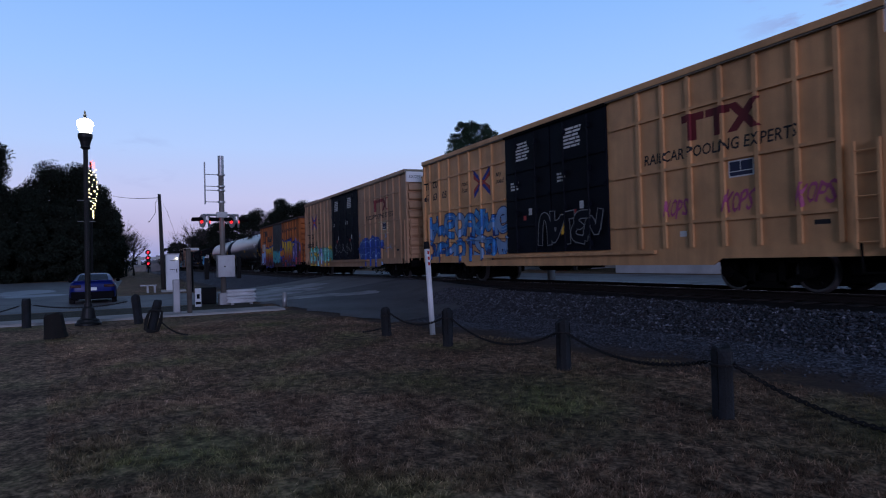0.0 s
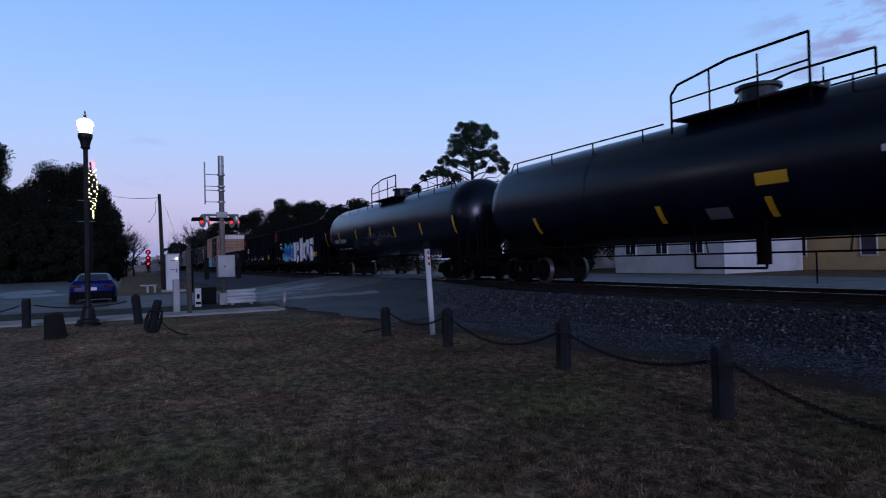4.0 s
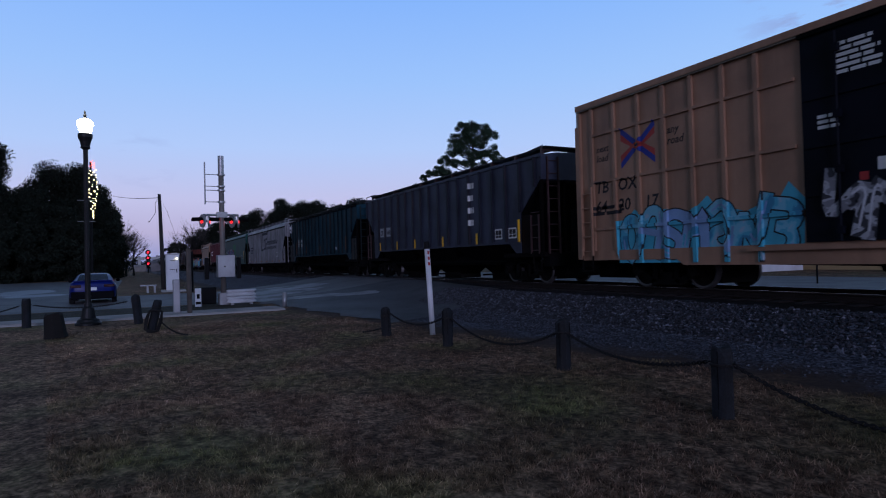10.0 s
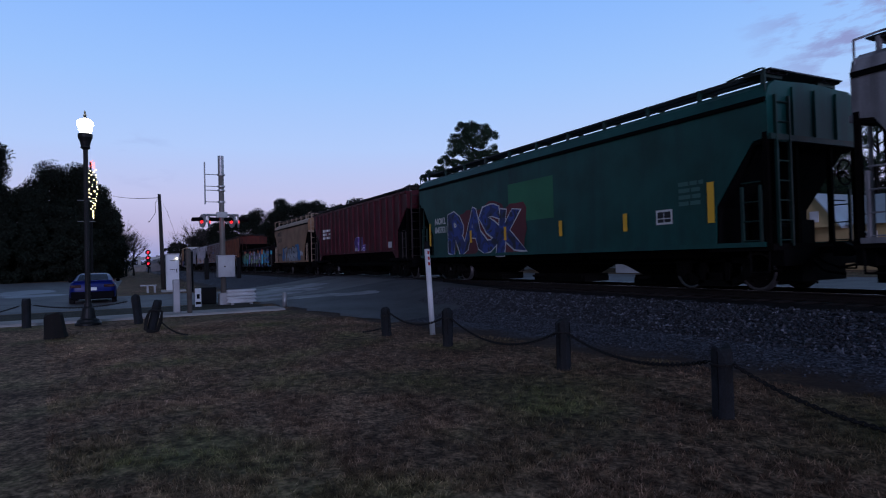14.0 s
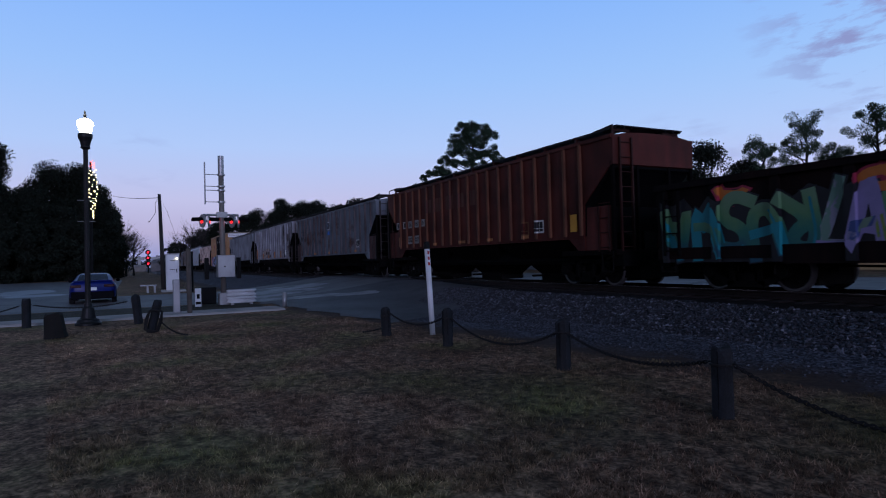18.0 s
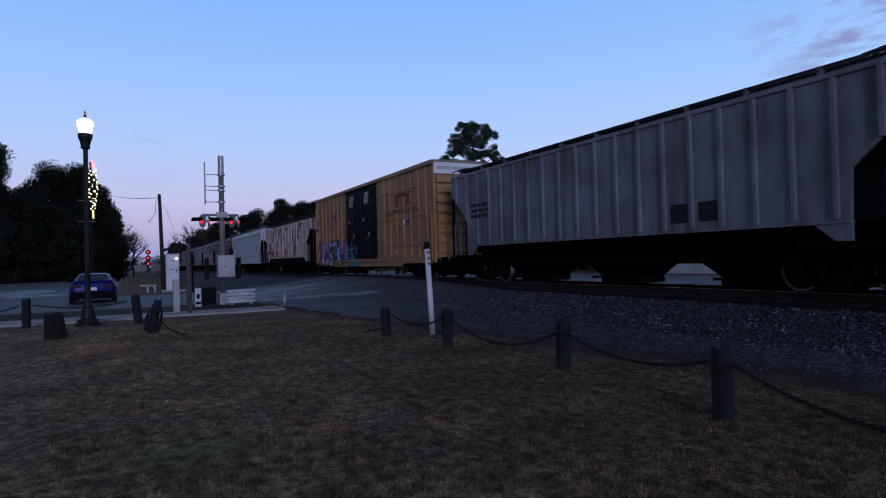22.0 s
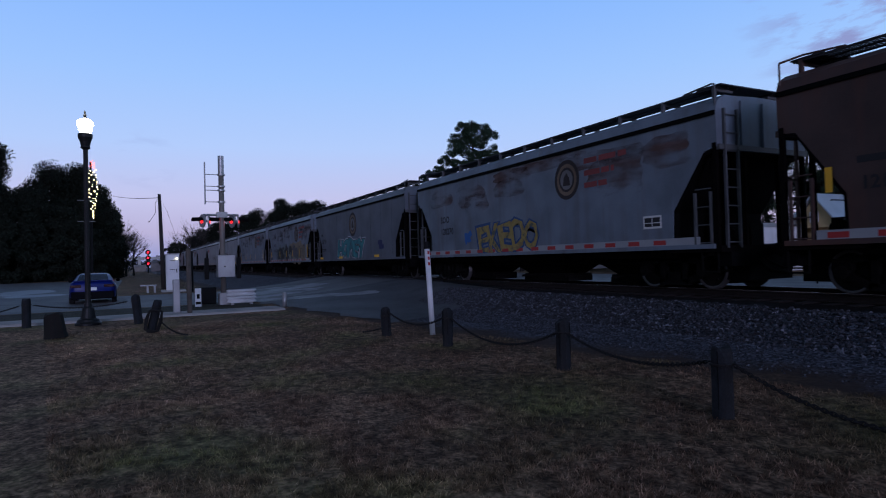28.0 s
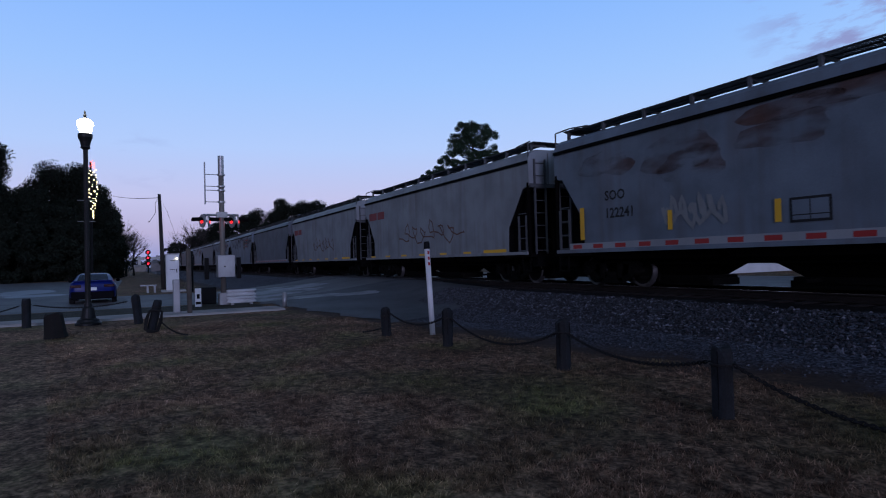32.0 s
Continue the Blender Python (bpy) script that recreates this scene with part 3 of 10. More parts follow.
def odd_posts():
    # coil that hangs on the leaning bollard
    t = thing("chain_coil", pose(-16.36, 0.42, 0.05, -14, 0, 0), "coil of dark chain hung over a leaning bollard", "chain")
    bm = bmesh.new()
    for k in range(3):
        d = 0.02 * k
        f = 0.02 * k
        path_tube(bm, [(f, -0.15 + d, 0.02), (f, -0.18 + d, 0.28), (f, -0.13, 0.50), (f, 0.13, 0.52), (f, 0.18 - d, 0.28), (f, 0.15 - d, 0.02), (f, -0.15 + d, 0.02)], 0.022, 7)
    part("coil", bm, ROPE, t)
    # squat stump
    bm = bmesh.new()
    rings = []
    for z, s in ((0, 1.1), (0.12, 1.0), (0.50, 0.86), (0.56, 0.8)):
        rings.append([(0.225 * s * (1 + 0.08 * math.sin(4 * k)) * math.cos(6.2832 * k / 16), 0.225 * s * (1 + 0.08 * math.sin(4 * k)) * math.sin(6.2832 * k / 16), z + (0.04 * math.sin(k * 1.3) if z > 0.4 else 0)) for k in range(16)])
    loft(bm, rings)
    tagged(part("tree_stump", bm, mat("charred_wood", (0.012, 0.010, 0.009), 0.95, 0, 0.4, 20), m=pose(-16.97, -1.57, -0.01, 6, 0, 0)), "low dark charred tree stump on the lawn", "stump")
    # white marker pole with a black cap, leaning
    t = thing("marker_pole", pose(-11.78, 5.74, -0.02, 0, -5.5, 0), "slim white marker pole with black cap, leaning", "marker pole")
    bm = bmesh.new()
    tube(bm, (0, 0, 0), (0, 0, 1.86), 0.062, 14, 0.058)
    part("shaft", bm, WPAINT, t, smooth=True)
    bm = bmesh.new()
    tube(bm, (0, 0, 1.86), (0, 0, 2.02), 0.07, 12, 0.06)
    part("cap", bm, DARKP, t, "black plastic cap")
    for z in (1.5, 1.62, 1.74):
        bm = bmesh.new()
        box(bm, 0.052, 0.064, -0.02, 0.02, z, z + 0.07)
        part("warning_mark", bm, REDP, t)
    # posts by the street
    t = thing("timber_post", pose(-21.76, 1.73, -0.02, 0, -1, 20), "tall rough timber post beside the sidewalk", "post")
    bm = bmesh.new()
    box(bm, -0.065, 0.065, -0.065, 0.065, 0, 2.2)
    soften(bm, 0.02)
    part("post", bm, mat("brown_timber", (0.10, 0.085, 0.075), 0.9, 0, 0.4, 20, 0.3), t)
    bm = bmesh.new()
    box(bm, -0.26, 0.26, -0.26, 0.26, 0, 0.07)
    soften(bm, 0.015)
    part("footing", bm, CONC, t)
    t = thing("metal_post", pose(-22.38, 1.37, -0.02), "grey galvanised square post beside the sidewalk", "post")
    bm = bmesh.new()
    box(bm, -0.11, 0.11, -0.11, 0.11, 0, 1.18)
    soften(bm, 0.02)
    part("post", bm, GALV, t)
    t = thing("metal_post", pose(-22.33, 4.96, 0.0), "short galvanised post at the end of the sidewalk", "post")
    bm = bmesh.new()
    tube(bm, (0, 0, 0), (0, 0, 0.52), 0.085, 14)
    part("post", bm, GALV, t, smooth=True)
    bm = bmesh.new()
    tube(bm, (0, 0, 0.50), (0, 0, 0.56), 0.092, 14, 0.06)
    part("cap", bm, GALV, t)
    t = thing("marker_post", pose(-15.1, 24.7, 0.2), "thin dark sign post beside the back road", "post")
    bm = bmesh.new()
    tube(bm, (0, 0, 0), (0, 0, 1.3), 0.035, 8)
    part("post", bm, DARKP, t)


odd_posts()
# ---- street furniture ----
def street_lamp():
    t = thing("street_lamp", pose(-20.09, -1.08, 0), "tall black cast-iron street lamp with glowing acorn globe", "street lamp")
    bm = bmesh.new()
    lathe(bm, [(0.34, 0.0), (0.34, 0.06), (0.29, 0.10), (0.27, 0.16), (0.20, 0.20), (0.16, 0.42), (0.15, 0.48), (0.11, 0.54), (0.10, 0.62)], 20)
    part("base", bm, IRON, t, smooth=False)
    bm = bmesh.new()
    lathe(bm, [(0.075, 0.6), (0.066, 1.4), (0.060, 3.0), (0.055, 5.02)], 20)
    for k in range(10):
        a = k * 0.6283
        tube(bm, (0.068 * math.cos(a), 0.068 * math.sin(a), 0.62), (0.054 * math.cos(a), 0.054 * math.sin(a), 5.0), 0.009, 5)
    part("shaft", bm, IRON, t)
    bm = bmesh.new()
    lathe(bm, [(0.075, 5.0), (0.13, 5.05), (0.115, 5.10), (0.14, 5.22), (0.185, 5.34), (0.19, 5.44), (0.16, 5.46)], 20)
    part("capital", bm, IRON, t)
    bm = bmesh.new()
    lathe(bm, [(0.14, 5.46), (0.17, 5.56), (0.215, 5.72), (0.205, 5.80), (0.14, 5.86), (0.05, 5.90)], 22)
    part("globe", bm, glow("lamp_globe_light", (1.0, 0.97, 0.92), 7.0), t, "glowing white acorn globe", smooth=True)
    bm = bmesh.new()
    lathe(bm, [(0.06, 5.90), (0.03, 5.95), (0.05, 5.99), (0.015, 6.03), (0.03, 6.06), (0.002, 6.13)], 10)
    part("finial", bm, IRON, t)
    for z in (3.55, 2.95):
        bm = bmesh.new()
        tube(bm, (0, -0.22, z), (0.0, 0.22, z), 0.012, 6)
        part("banner_arm", bm, GALV, t)
    lamp = new("street_lamp_light", bpy.data.lights.new("street_lamp_light", "POINT"))
    lamp.data.energy, lamp.data.color, lamp.data.shadow_soft_size = 55.0, (1.0, 0.95, 0.86), 0.25
    lamp.location = (-20.09, -1.08, 6.35)


street_lamp()


def crossing_signal():
    t = thing("crossing_signal", pose(-25.9, 3.33, terrain(-25.9, 3.33), 0, 0, 0), "grey level-crossing signal mast with red flashing lamps", "crossing signal")
    bm = bmesh.new()
    tube(bm, (0, 0, 0.3), (-0.12, 0, 5.55), 0.105, 16)
    part("mast", bm, ALU, t, smooth=True)
    bm = bmesh.new()
    tube(bm, (-0.11, 0, 5.28), (-0.125, 0, 6.02), 0.115, 16)
    part("mast_head", bm, GALV, t, "pale wrapped top of the mast")
    bm = bmesh.new()
    box(bm, -0.2, 0.2, -0.2, 0.2, 0.0, 0.5)
    soften(bm, 0.03)
    part("mast_base", bm, GALV, t)
    # crossarm along Y with two pairs of lamps, one of each pair each way
    bm = bmesh.new()
    tube(bm, (-0.08, -0.72, 3.62), (-0.08, 0.62, 3.62), 0.05, 10)
    box(bm, -0.2, 0.04, -0.2, 0.2, 3.52, 3.74)
    part("crossarm", bm, GALV, t)
    for y, ways in ((-0.62, ((0.30, -0.95), (0.22, 0.97))), (0.50, ((0.30, -0.95), (0.22, 0.97)))):
        for k, (fx, fy) in enumerate(ways):
            f = Vector((fx, fy, 0)).normalized()
            g = Vector((-f.y, f.x, 0))
            c0 = Vector((-0.08, y, 3.38)) + f * 0.10
            bm = bmesh.new()
            tube(bm, c0, c0 + f * 0.05, 0.27, 22)
            d = part("backboard", bm, GALV, t, "pale round backboard")
            bm = bmesh.new()
            tube(bm, c0 + f * 0.05, c0 + f * 0.065, 0.095, 16)
            part("lens", bm, glow("signal_red", (1.0, 0.015, 0.02), 3.2), d, "glowing red lens")
            bm = bmesh.new()
            n = 14
            ra = [(0.15 * math.cos(q * math.pi / (n - 1)), 0.15 * math.sin(q * math.pi / (n - 1))) for q in range(n)]
            for (p, h), (q, e) in zip(ra, ra[1:]):
                v = [bm.verts.new(c0 + f * w + g * aa + Vector((0, 0, hh))) for w, aa, hh in ((0.05, p, h), (0.05, q, e), (0.42, q * 0.95, e - 0.02), (0.42, p * 0.95, h - 0.02))]
                bm.faces.new(v)
            bmesh.ops.solidify(bm, geom=bm.faces[:], thickness=0.012)
            part("hood", bm, DARKP, d)
            bm = bmesh.new()
            tube(bm, (-0.08, y, 3.38), (-0.08, y, 3.62), 0.03, 8)
            tube(bm, (-0.08, y, 3.38), c0, 0.05, 8)
            part("bracket", bm, GALV, d)
    # control box with side plates
    bm = bmesh.new()
    box(bm, -0.05, 0.45, -0.26, 0.40, 1.12, 2.0)
    soften(bm, 0.02)
    c = part("control_box", bm, GALV, t, "pale grey equipment box")
    bm = bmesh.new()
    tube(bm, (0.46, 0.0, 1.55), (0.48, 0.0, 1.55), 0.03, 8)
    part("lock", bm, DARKP, c)
    for y in (-0.62, 0.60):
        bm = bmesh.new()
        box(bm, -0.2, 0.12, y - 0.07, y + 0.07, 1.05, 1.9)
        box(bm, -0.1, 0.0, min(y, 0), max(y, 0), 1.45, 1.55)
        part("counterweight_arm", bm, DARKP, t)
    # antenna on four stand-offs
    bm = bmesh.new()
    tube(bm, (-0.1, -0.62, 4.05), (-0.1, -0.62, 5.75), 0.028, 8)
    part("antenna", bm, GALV, t)
    for z in (4.15, 4.62, 4.78, 5.25):
        bm = bmesh.new()
        tube(bm, (-0.1, -0.62, z), (-0.1, 0.0, z), 0.016, 6)
        tube(bm, (-0.11, 0, z - 0.03), (-0.11, 0, z + 0.03), 0.15, 12)
        part("standoff", bm, GALV, t)


crossing_signal()


def crash_guard():
    t = thing("guard_rail", pose(-25.4, 3.95, terrain(-25.4, 3.95)), "short galvanised guard rail round the signal's foot", "guard rail")
    prof = [(0.0, 0.0), (0.07, 0.03), (0.07, 0.09), (0.0, 0.13), (0.0, 0.18), (0.07, 0.22), (0.07, 0.28), (0.0, 0.31)]
    for z in (0.08, 0.36):
        bm = bmesh.new()
        rings = []
        for k in range(9):
            a = radians(-55 + k * 13.75)
            rr_ = 0.54
            rings.append([((rr_ + d) * math.cos(a) - 0.4, (rr_ + d) * math.sin(a) * 1.15, z + h * 0.85) for d, h in prof])
        loft(bm, rings, cap=False, closed=False)
        bmesh.ops.solidify(bm, geom=bm.faces[:], thickness=0.02)
        part("rail_band", bm, mat("weathered_white_rail", (0.55, 0.56, 0.58), 0.6, 0, 0.25, 10), t)
    for y in (-0.36, 0.36):
        bm = bmesh.new()
        box(bm, -0.1, 0.0, y - 0.06, y + 0.06, -0.1, 0.62)
        part("guard_post", bm, GALV, t)
    t = thing("equipment_cover", pose(-26.0, 2.75, terrain(-26, 2.7)), "black equipment cover behind a white post", "equipment box")
    bm = bmesh.new()
    box(bm, -0.35, 0.35, -0.42, 0.28, 0.08, 0.74)
    soften(bm, 0.03)
    part("cover", bm, DARKP, t)
    bm = bmesh.new()
    box(bm, 0.38, 0.46, -0.52, -0.30, 0.0, 0.72)
    part("white_post", bm, WPAINT, t)
    for y0, y1, z0, z1 in ((-0.50, -0.32, 0.1, 0.2), (-0.46, -0.36, 0.32, 0.5)):
        bm = bmesh.new()
        box(bm, 0.46, 0.47, y0, y1, z0, z1)
        part("dark_mark", bm, DARKP, t)


crash_guard()


def cabinet():
    t = thing("signal_cabinet", pose(-42.85, 2.45, 0), "tall white steel signal cabinet on a slab", "cabinet")
    bm = bmesh.new()
    box(bm, -0.34, 0.45, -0.42, 0.34, 0.1, 2.36)
    soften(bm, 0.03)
    b = part("body", bm, WPAINT, t)
    bm = bmesh.new()
    box(bm, -0.38, 0.5, -0.46, 0.38, 2.36, 2.42)
    part("roof_cap", bm, GALV, b)
    bm = bmesh.new()
    box(bm, 0.45, 0.47, -0.38, 0.30, 0.2, 2.26)
    d = part("door", bm, WPAINT, b)
    bm = bmesh.new()
    box(bm, 0.47, 0.50, 0.17, 0.21, 1.2, 1.45)
    part("handle", bm, DARKP, d)
    for z in (1.95, 1.38):
        bm = bmesh.new()
        box(bm, 0.47, 0.475, -0.2, 0.1, z, z + 0.04)
        part("label_plate", bm, DARKP, d)
    bm = bmesh.new()
    tube(bm, (0.47, 0.2, 2.1), (0.54, 0.2, 2.1), 0.055, 12)
    part("indicator_lamp", bm, glow("cabinet_lamp", (1.0, 0.85, 0.6), 6.0), t, "small warm lamp")
    bm = bmesh.new()
    box(bm, -0.8, 0.9, -0.7, 0.7, -0.05, 0.1)
    part("slab", bm, CONC, t)
    bm = bmesh.new()
    for y in (-1.1, -1.5):
        box(bm, 0.5, 0.62, y - 0.06, y + 0.06, 0, 0.5)
    box(bm, 0.5, 0.62, -1.9, -1.0, 0.42, 0.5)
    part("barrier_stub", bm, GALV, t)
    # dark relay post beside it
    t = thing("relay_post", pose(-41.0, 3.3, 0), "dark steel relay post with a small unlit lamp", "post")
    bm = bmesh.new()
    tube(bm, (0, 0, 0), (0, 0, 2.5), 0.2, 12)
    part("post", bm, DARKP, t)
    bm = bmesh.new()
    tube(bm, (0.05, -0.25, 2.62), (0.12, -0.25, 2.62), 0.07, 10)
    part("lamp", bm, DARKP, t)


cabinet()


def utility_pole():
    t = thing("utility_pole", pose(-48.07, 2.12, -0.05, 0, 0, 0), "old wooden utility pole with one cable", "utility pole")
    bm = bmesh.new()
    tube(bm, (0, 0, 0), (0.0, -0.18, 6.85), 0.16, 12, 0.105)
    part("pole", bm, mat("dark_pole_wood", (0.035, 0.03, 0.028), 0.95, 0, 0.4, 12), t, smooth=True)
    bm = bmesh.new()
    pts = [Vector((0, -0.17, 6.6)).lerp(Vector((-58, -5.0, 12.9)), k / 24) - Vector((0, 0, 0.25 * 4 * (k / 24) * (1 - k / 24))) for k in range(25)]
    path_tube(bm, pts, 0.025, 5)
    part("cable", bm, DARKP, t)
    bm = bmesh.new()
    path_tube(bm, [(0, -0.18, 6.65), (0, -0.45, 6.2), (0, -0.45, 5.5), (0, -0.7, 5.1), (0, -0.85, 4.9)], 0.014, 5)
    path_tube(bm, [(0, -0.18, 6.65), (0.2, 0.3, 5.6), (0.3, 0.9, 3.6)], 0.008, 5)
    box(bm, -0.04, 0.04, -0.91, -0.8, 4.84, 4.92)
    part("drop_wire", bm, DARKP, t)


utility_pole()


def light_tree():
    t = thing("lighted_decoration", pose(-50.6, -2.42, 0), "pole-mounted tree of warm string lights with red tip", "decoration")
    bm = bmesh.new()
    tube(bm, (0, 0, 0), (0, 0, 9.3), 0.07, 8)
    part("pole", bm, DARKP, t)
    rr = random.Random(3)
    warm, red = glow("bulb_warm", (1.0, 0.78, 0.42), 7.0), glow("bulb_red", (1.0, 0.10, 0.06), 8.0)
    me = None
    for k in range(64):
        u = (k + 0.5) / 64
        z = 5.2 + 4.2 * u
        w = (0.05 + 0.36 * (1 - abs(u - 0.55) / 0.55)) if u > 0.15 else 0.05
        a = k * 2.4
        m_ = red if u > 0.86 else warm
        bm = bmesh.new()
        bmesh.ops.create_icosphere(bm, subdivisions=1, radius=rr.uniform(0.020, 0.046))
        part("bulb", bm, m_, t, m=pose(w * math.cos(a), w * math.sin(a) * 0.8 + 0.12, z))


light_tree()


def blue_car():
    t = thing("car", pose(-33.9, -1.55, terrain(-33.9, -1.55) + 0.022, 0, 0, 181), "low dark blue coupe seen from behind on the street", "car")
    paint = mat("metallic_blue", (0.003, 0.012, 0.13), 0.36, 0.0, 0.1, 6, bump=0.0, spec=0.22)
    glassm = mat("dark_glass", (0.05, 0.07, 0.11), 0.06, 0, 0.05, 4, bump=0, spec=0.8)
    trim = mat("car_black_trim", (0.004, 0.004, 0.006), 0.75, 0, 0.1, 8, spec=0.08)
    # body by cross-sections from tail to nose; the tail is at negative x
    st = [(-2.30, 0.70, 0.42, 0.86), (-2.24, 0.84, 0.26, 0.98), (-2.0, 0.92, 0.20, 1.02), (-1.4, 0.955, 0.18, 0.98), (-0.6, 0.95, 0.18, 0.95), (0.4, 0.94, 0.18, 0.93), (1.2, 0.945, 0.18, 0.90), (1.9, 0.90, 0.20, 0.80), (2.25, 0.78, 0.28, 0.66), (2.34, 0.6, 0.36, 0.56)]
    bm = bmesh.new()
    rings = []
    for x, w, z0, z1 in st:
        zm = z0 + (z1 - z0) * 0.55
        half = [(w * 0.86, z0), (w * 0.98, z0 + 0.10), (w, zm), (w * 0.96, z1 - 0.10), (w * 0.86, z1 - 0.02), (w * 0.4, z1 + 0.01)]
        rings.append([(x, -a, z) for a, z in half] + [(x, a, z) for a, z in half[::-1]])
    loft(bm, rings)
    body = part("body", bm, paint, t, smooth=True)
    bm = bmesh.new()
    cab = [(-1.75, 0.70, 1.00), (-1.45, 0.72, 1.06), (-0.75, 0.66, 1.30), (-0.15, 0.64, 1.355), (0.35, 0.66, 1.31), (0.95, 0.74, 1.02), (1.1, 0.74, 0.94)]
    rings = []
    for x, w, z in cab:
        half = [(0.84, 0.90), (0.5 * (0.84 + w) + 0.03, 0.5 * (0.90 + z)), (w, max(0.92, z - 0.06)), (w * 0.8, z), (0.2, z + 0.012)]
        rings.append([(x, -a, q) for a, q in half] + [(x, a, q) for a, q in half[::-1]])
    loft(bm, rings)
    part("cabin", bm, paint, t, smooth=True)
    bm = bmesh.new()
    v = [bm.verts.new(p) for p in ((-1.62, -0.62, 1.045), (-1.62, 0.62, 1.045), (-0.84, 0.55, 1.305), (-0.84, -0.55, 1.305))]
    bm.faces.new(v)
    bmesh.ops.solidify(bm, geom=bm.faces[:], thickness=0.015)
    part("rear_window", bm, glassm, t, "dark sloping rear window")
    for s in (-1, 1):
        bm = bmesh.new()
        v = [bm.verts.new(p) for p in ((-1.2, s * 0.85, 0.97), (0.85, s * 0.85, 0.96), (0.3, s * 0.70, 1.25), (-0.7, s * 0.70, 1.25))]
        bm.faces.new(v)
        bmesh.ops.solidify(bm, geom=bm.faces[:], thickness=0.02)
        part("side_window", bm, glassm, t)
        bm = bmesh.new()
        box(bm, 0.52, 0.66, *sorted((s * 0.93, s * 1.10)), 0.93, 1.07)
        soften(bm, 0.03)
        part("mirror", bm, trim, t)
        bm = bmesh.new()
        box(bm, -2.33, -2.24, *sorted((s * 0.45, s * 0.86)), 0.74, 0.86)
        soften(bm, 0.015)
        part("tail_lamp", bm, mat("tail_lamp_red", (0.030, 0.004, 0.006), 0.2, 0, 0.1), t, "unlit red tail lamp")
        for x in (-1.42, 1.42):
            bm = bmesh.new()
            tube(bm, (0, -0.11, 0), (0, 0.11, 0), 0.335, 26)
            soften(bm, 0.02)
            w = part("wheel", bm, mat("tyre_rubber", (0.010, 0.010, 0.011), 0.9, 0, 0.2), t, m=pose(x, s * 0.84, 0.335))
            bm = bmesh.new()
            tube(bm, (0, s * 0.112, 0), (0, s * 0.12, 0), 0.23, 20)
            part("rim", bm, GALV, w)
    bm = bmesh.new()
    box(bm, -2.345, -2.30, -0.16, 0.16, 0.60, 0.74)
    part("number_plate", bm, WPAINT, t, "pale blank plate")
    bm = bmesh.new()
    box(bm, -2.33, -2.1, -0.86, 0.86, 0.22, 0.56)
    soften(bm, 0.04)
    part("rear_bumper", bm, trim, t)
    bm = bmesh.new()
    box(bm, -2.28, -2.0, -0.78, 0.78, 1.01, 1.05)
    soften(bm, 0.012)
    part("spoiler", bm, paint, t)


blue_car()


def far_pickup():
    t = thing("pickup_truck", pose(-47.5, 38.4, 0.22, 0, 0, 122), "dark pickup truck with lit tail lamps on the back lot", "car")
    dk = mat("dark_truck_paint", (0.012, 0.013, 0.016), 0.35, 0, 0.2, 6)
    bm = bmesh.new()
    box(bm, -2.7, 2.7, -0.95, 0.95, 0.45, 1.15)
    box(bm, -0.4, 1.4, -0.88, 0.88, 1.1, 1.85)
    soften(bm, 0.08, 2)
    part("body", bm, dk, t)
    for s in (-1, 1):
        bm = bmesh.new()
        box(bm, -2.74, -2.68, *sorted((s * 0.72, s * 0.92)), 0.8, 1.08)
        part("tail_lamp", bm, glow("signal_red", (1.0, 0.015, 0.02), 3.2), t, "lit red tail lamp")
        for x in (-1.7, 1.7):
            bm = bmesh.new()
            tube(bm, (x, s * 0.72, 0.4), (x, s * 0.96, 0.4), 0.4, 18)
            part("wheel", bm, mat("tyre_rubber", (0.010, 0.010, 0.011), 0.9, 0, 0.2), t)


far_pickup()


DULLG = mat("dull_weathered_steel", (0.15, 0.15, 0.16), 0.6, 0.4, 0.3, 12)


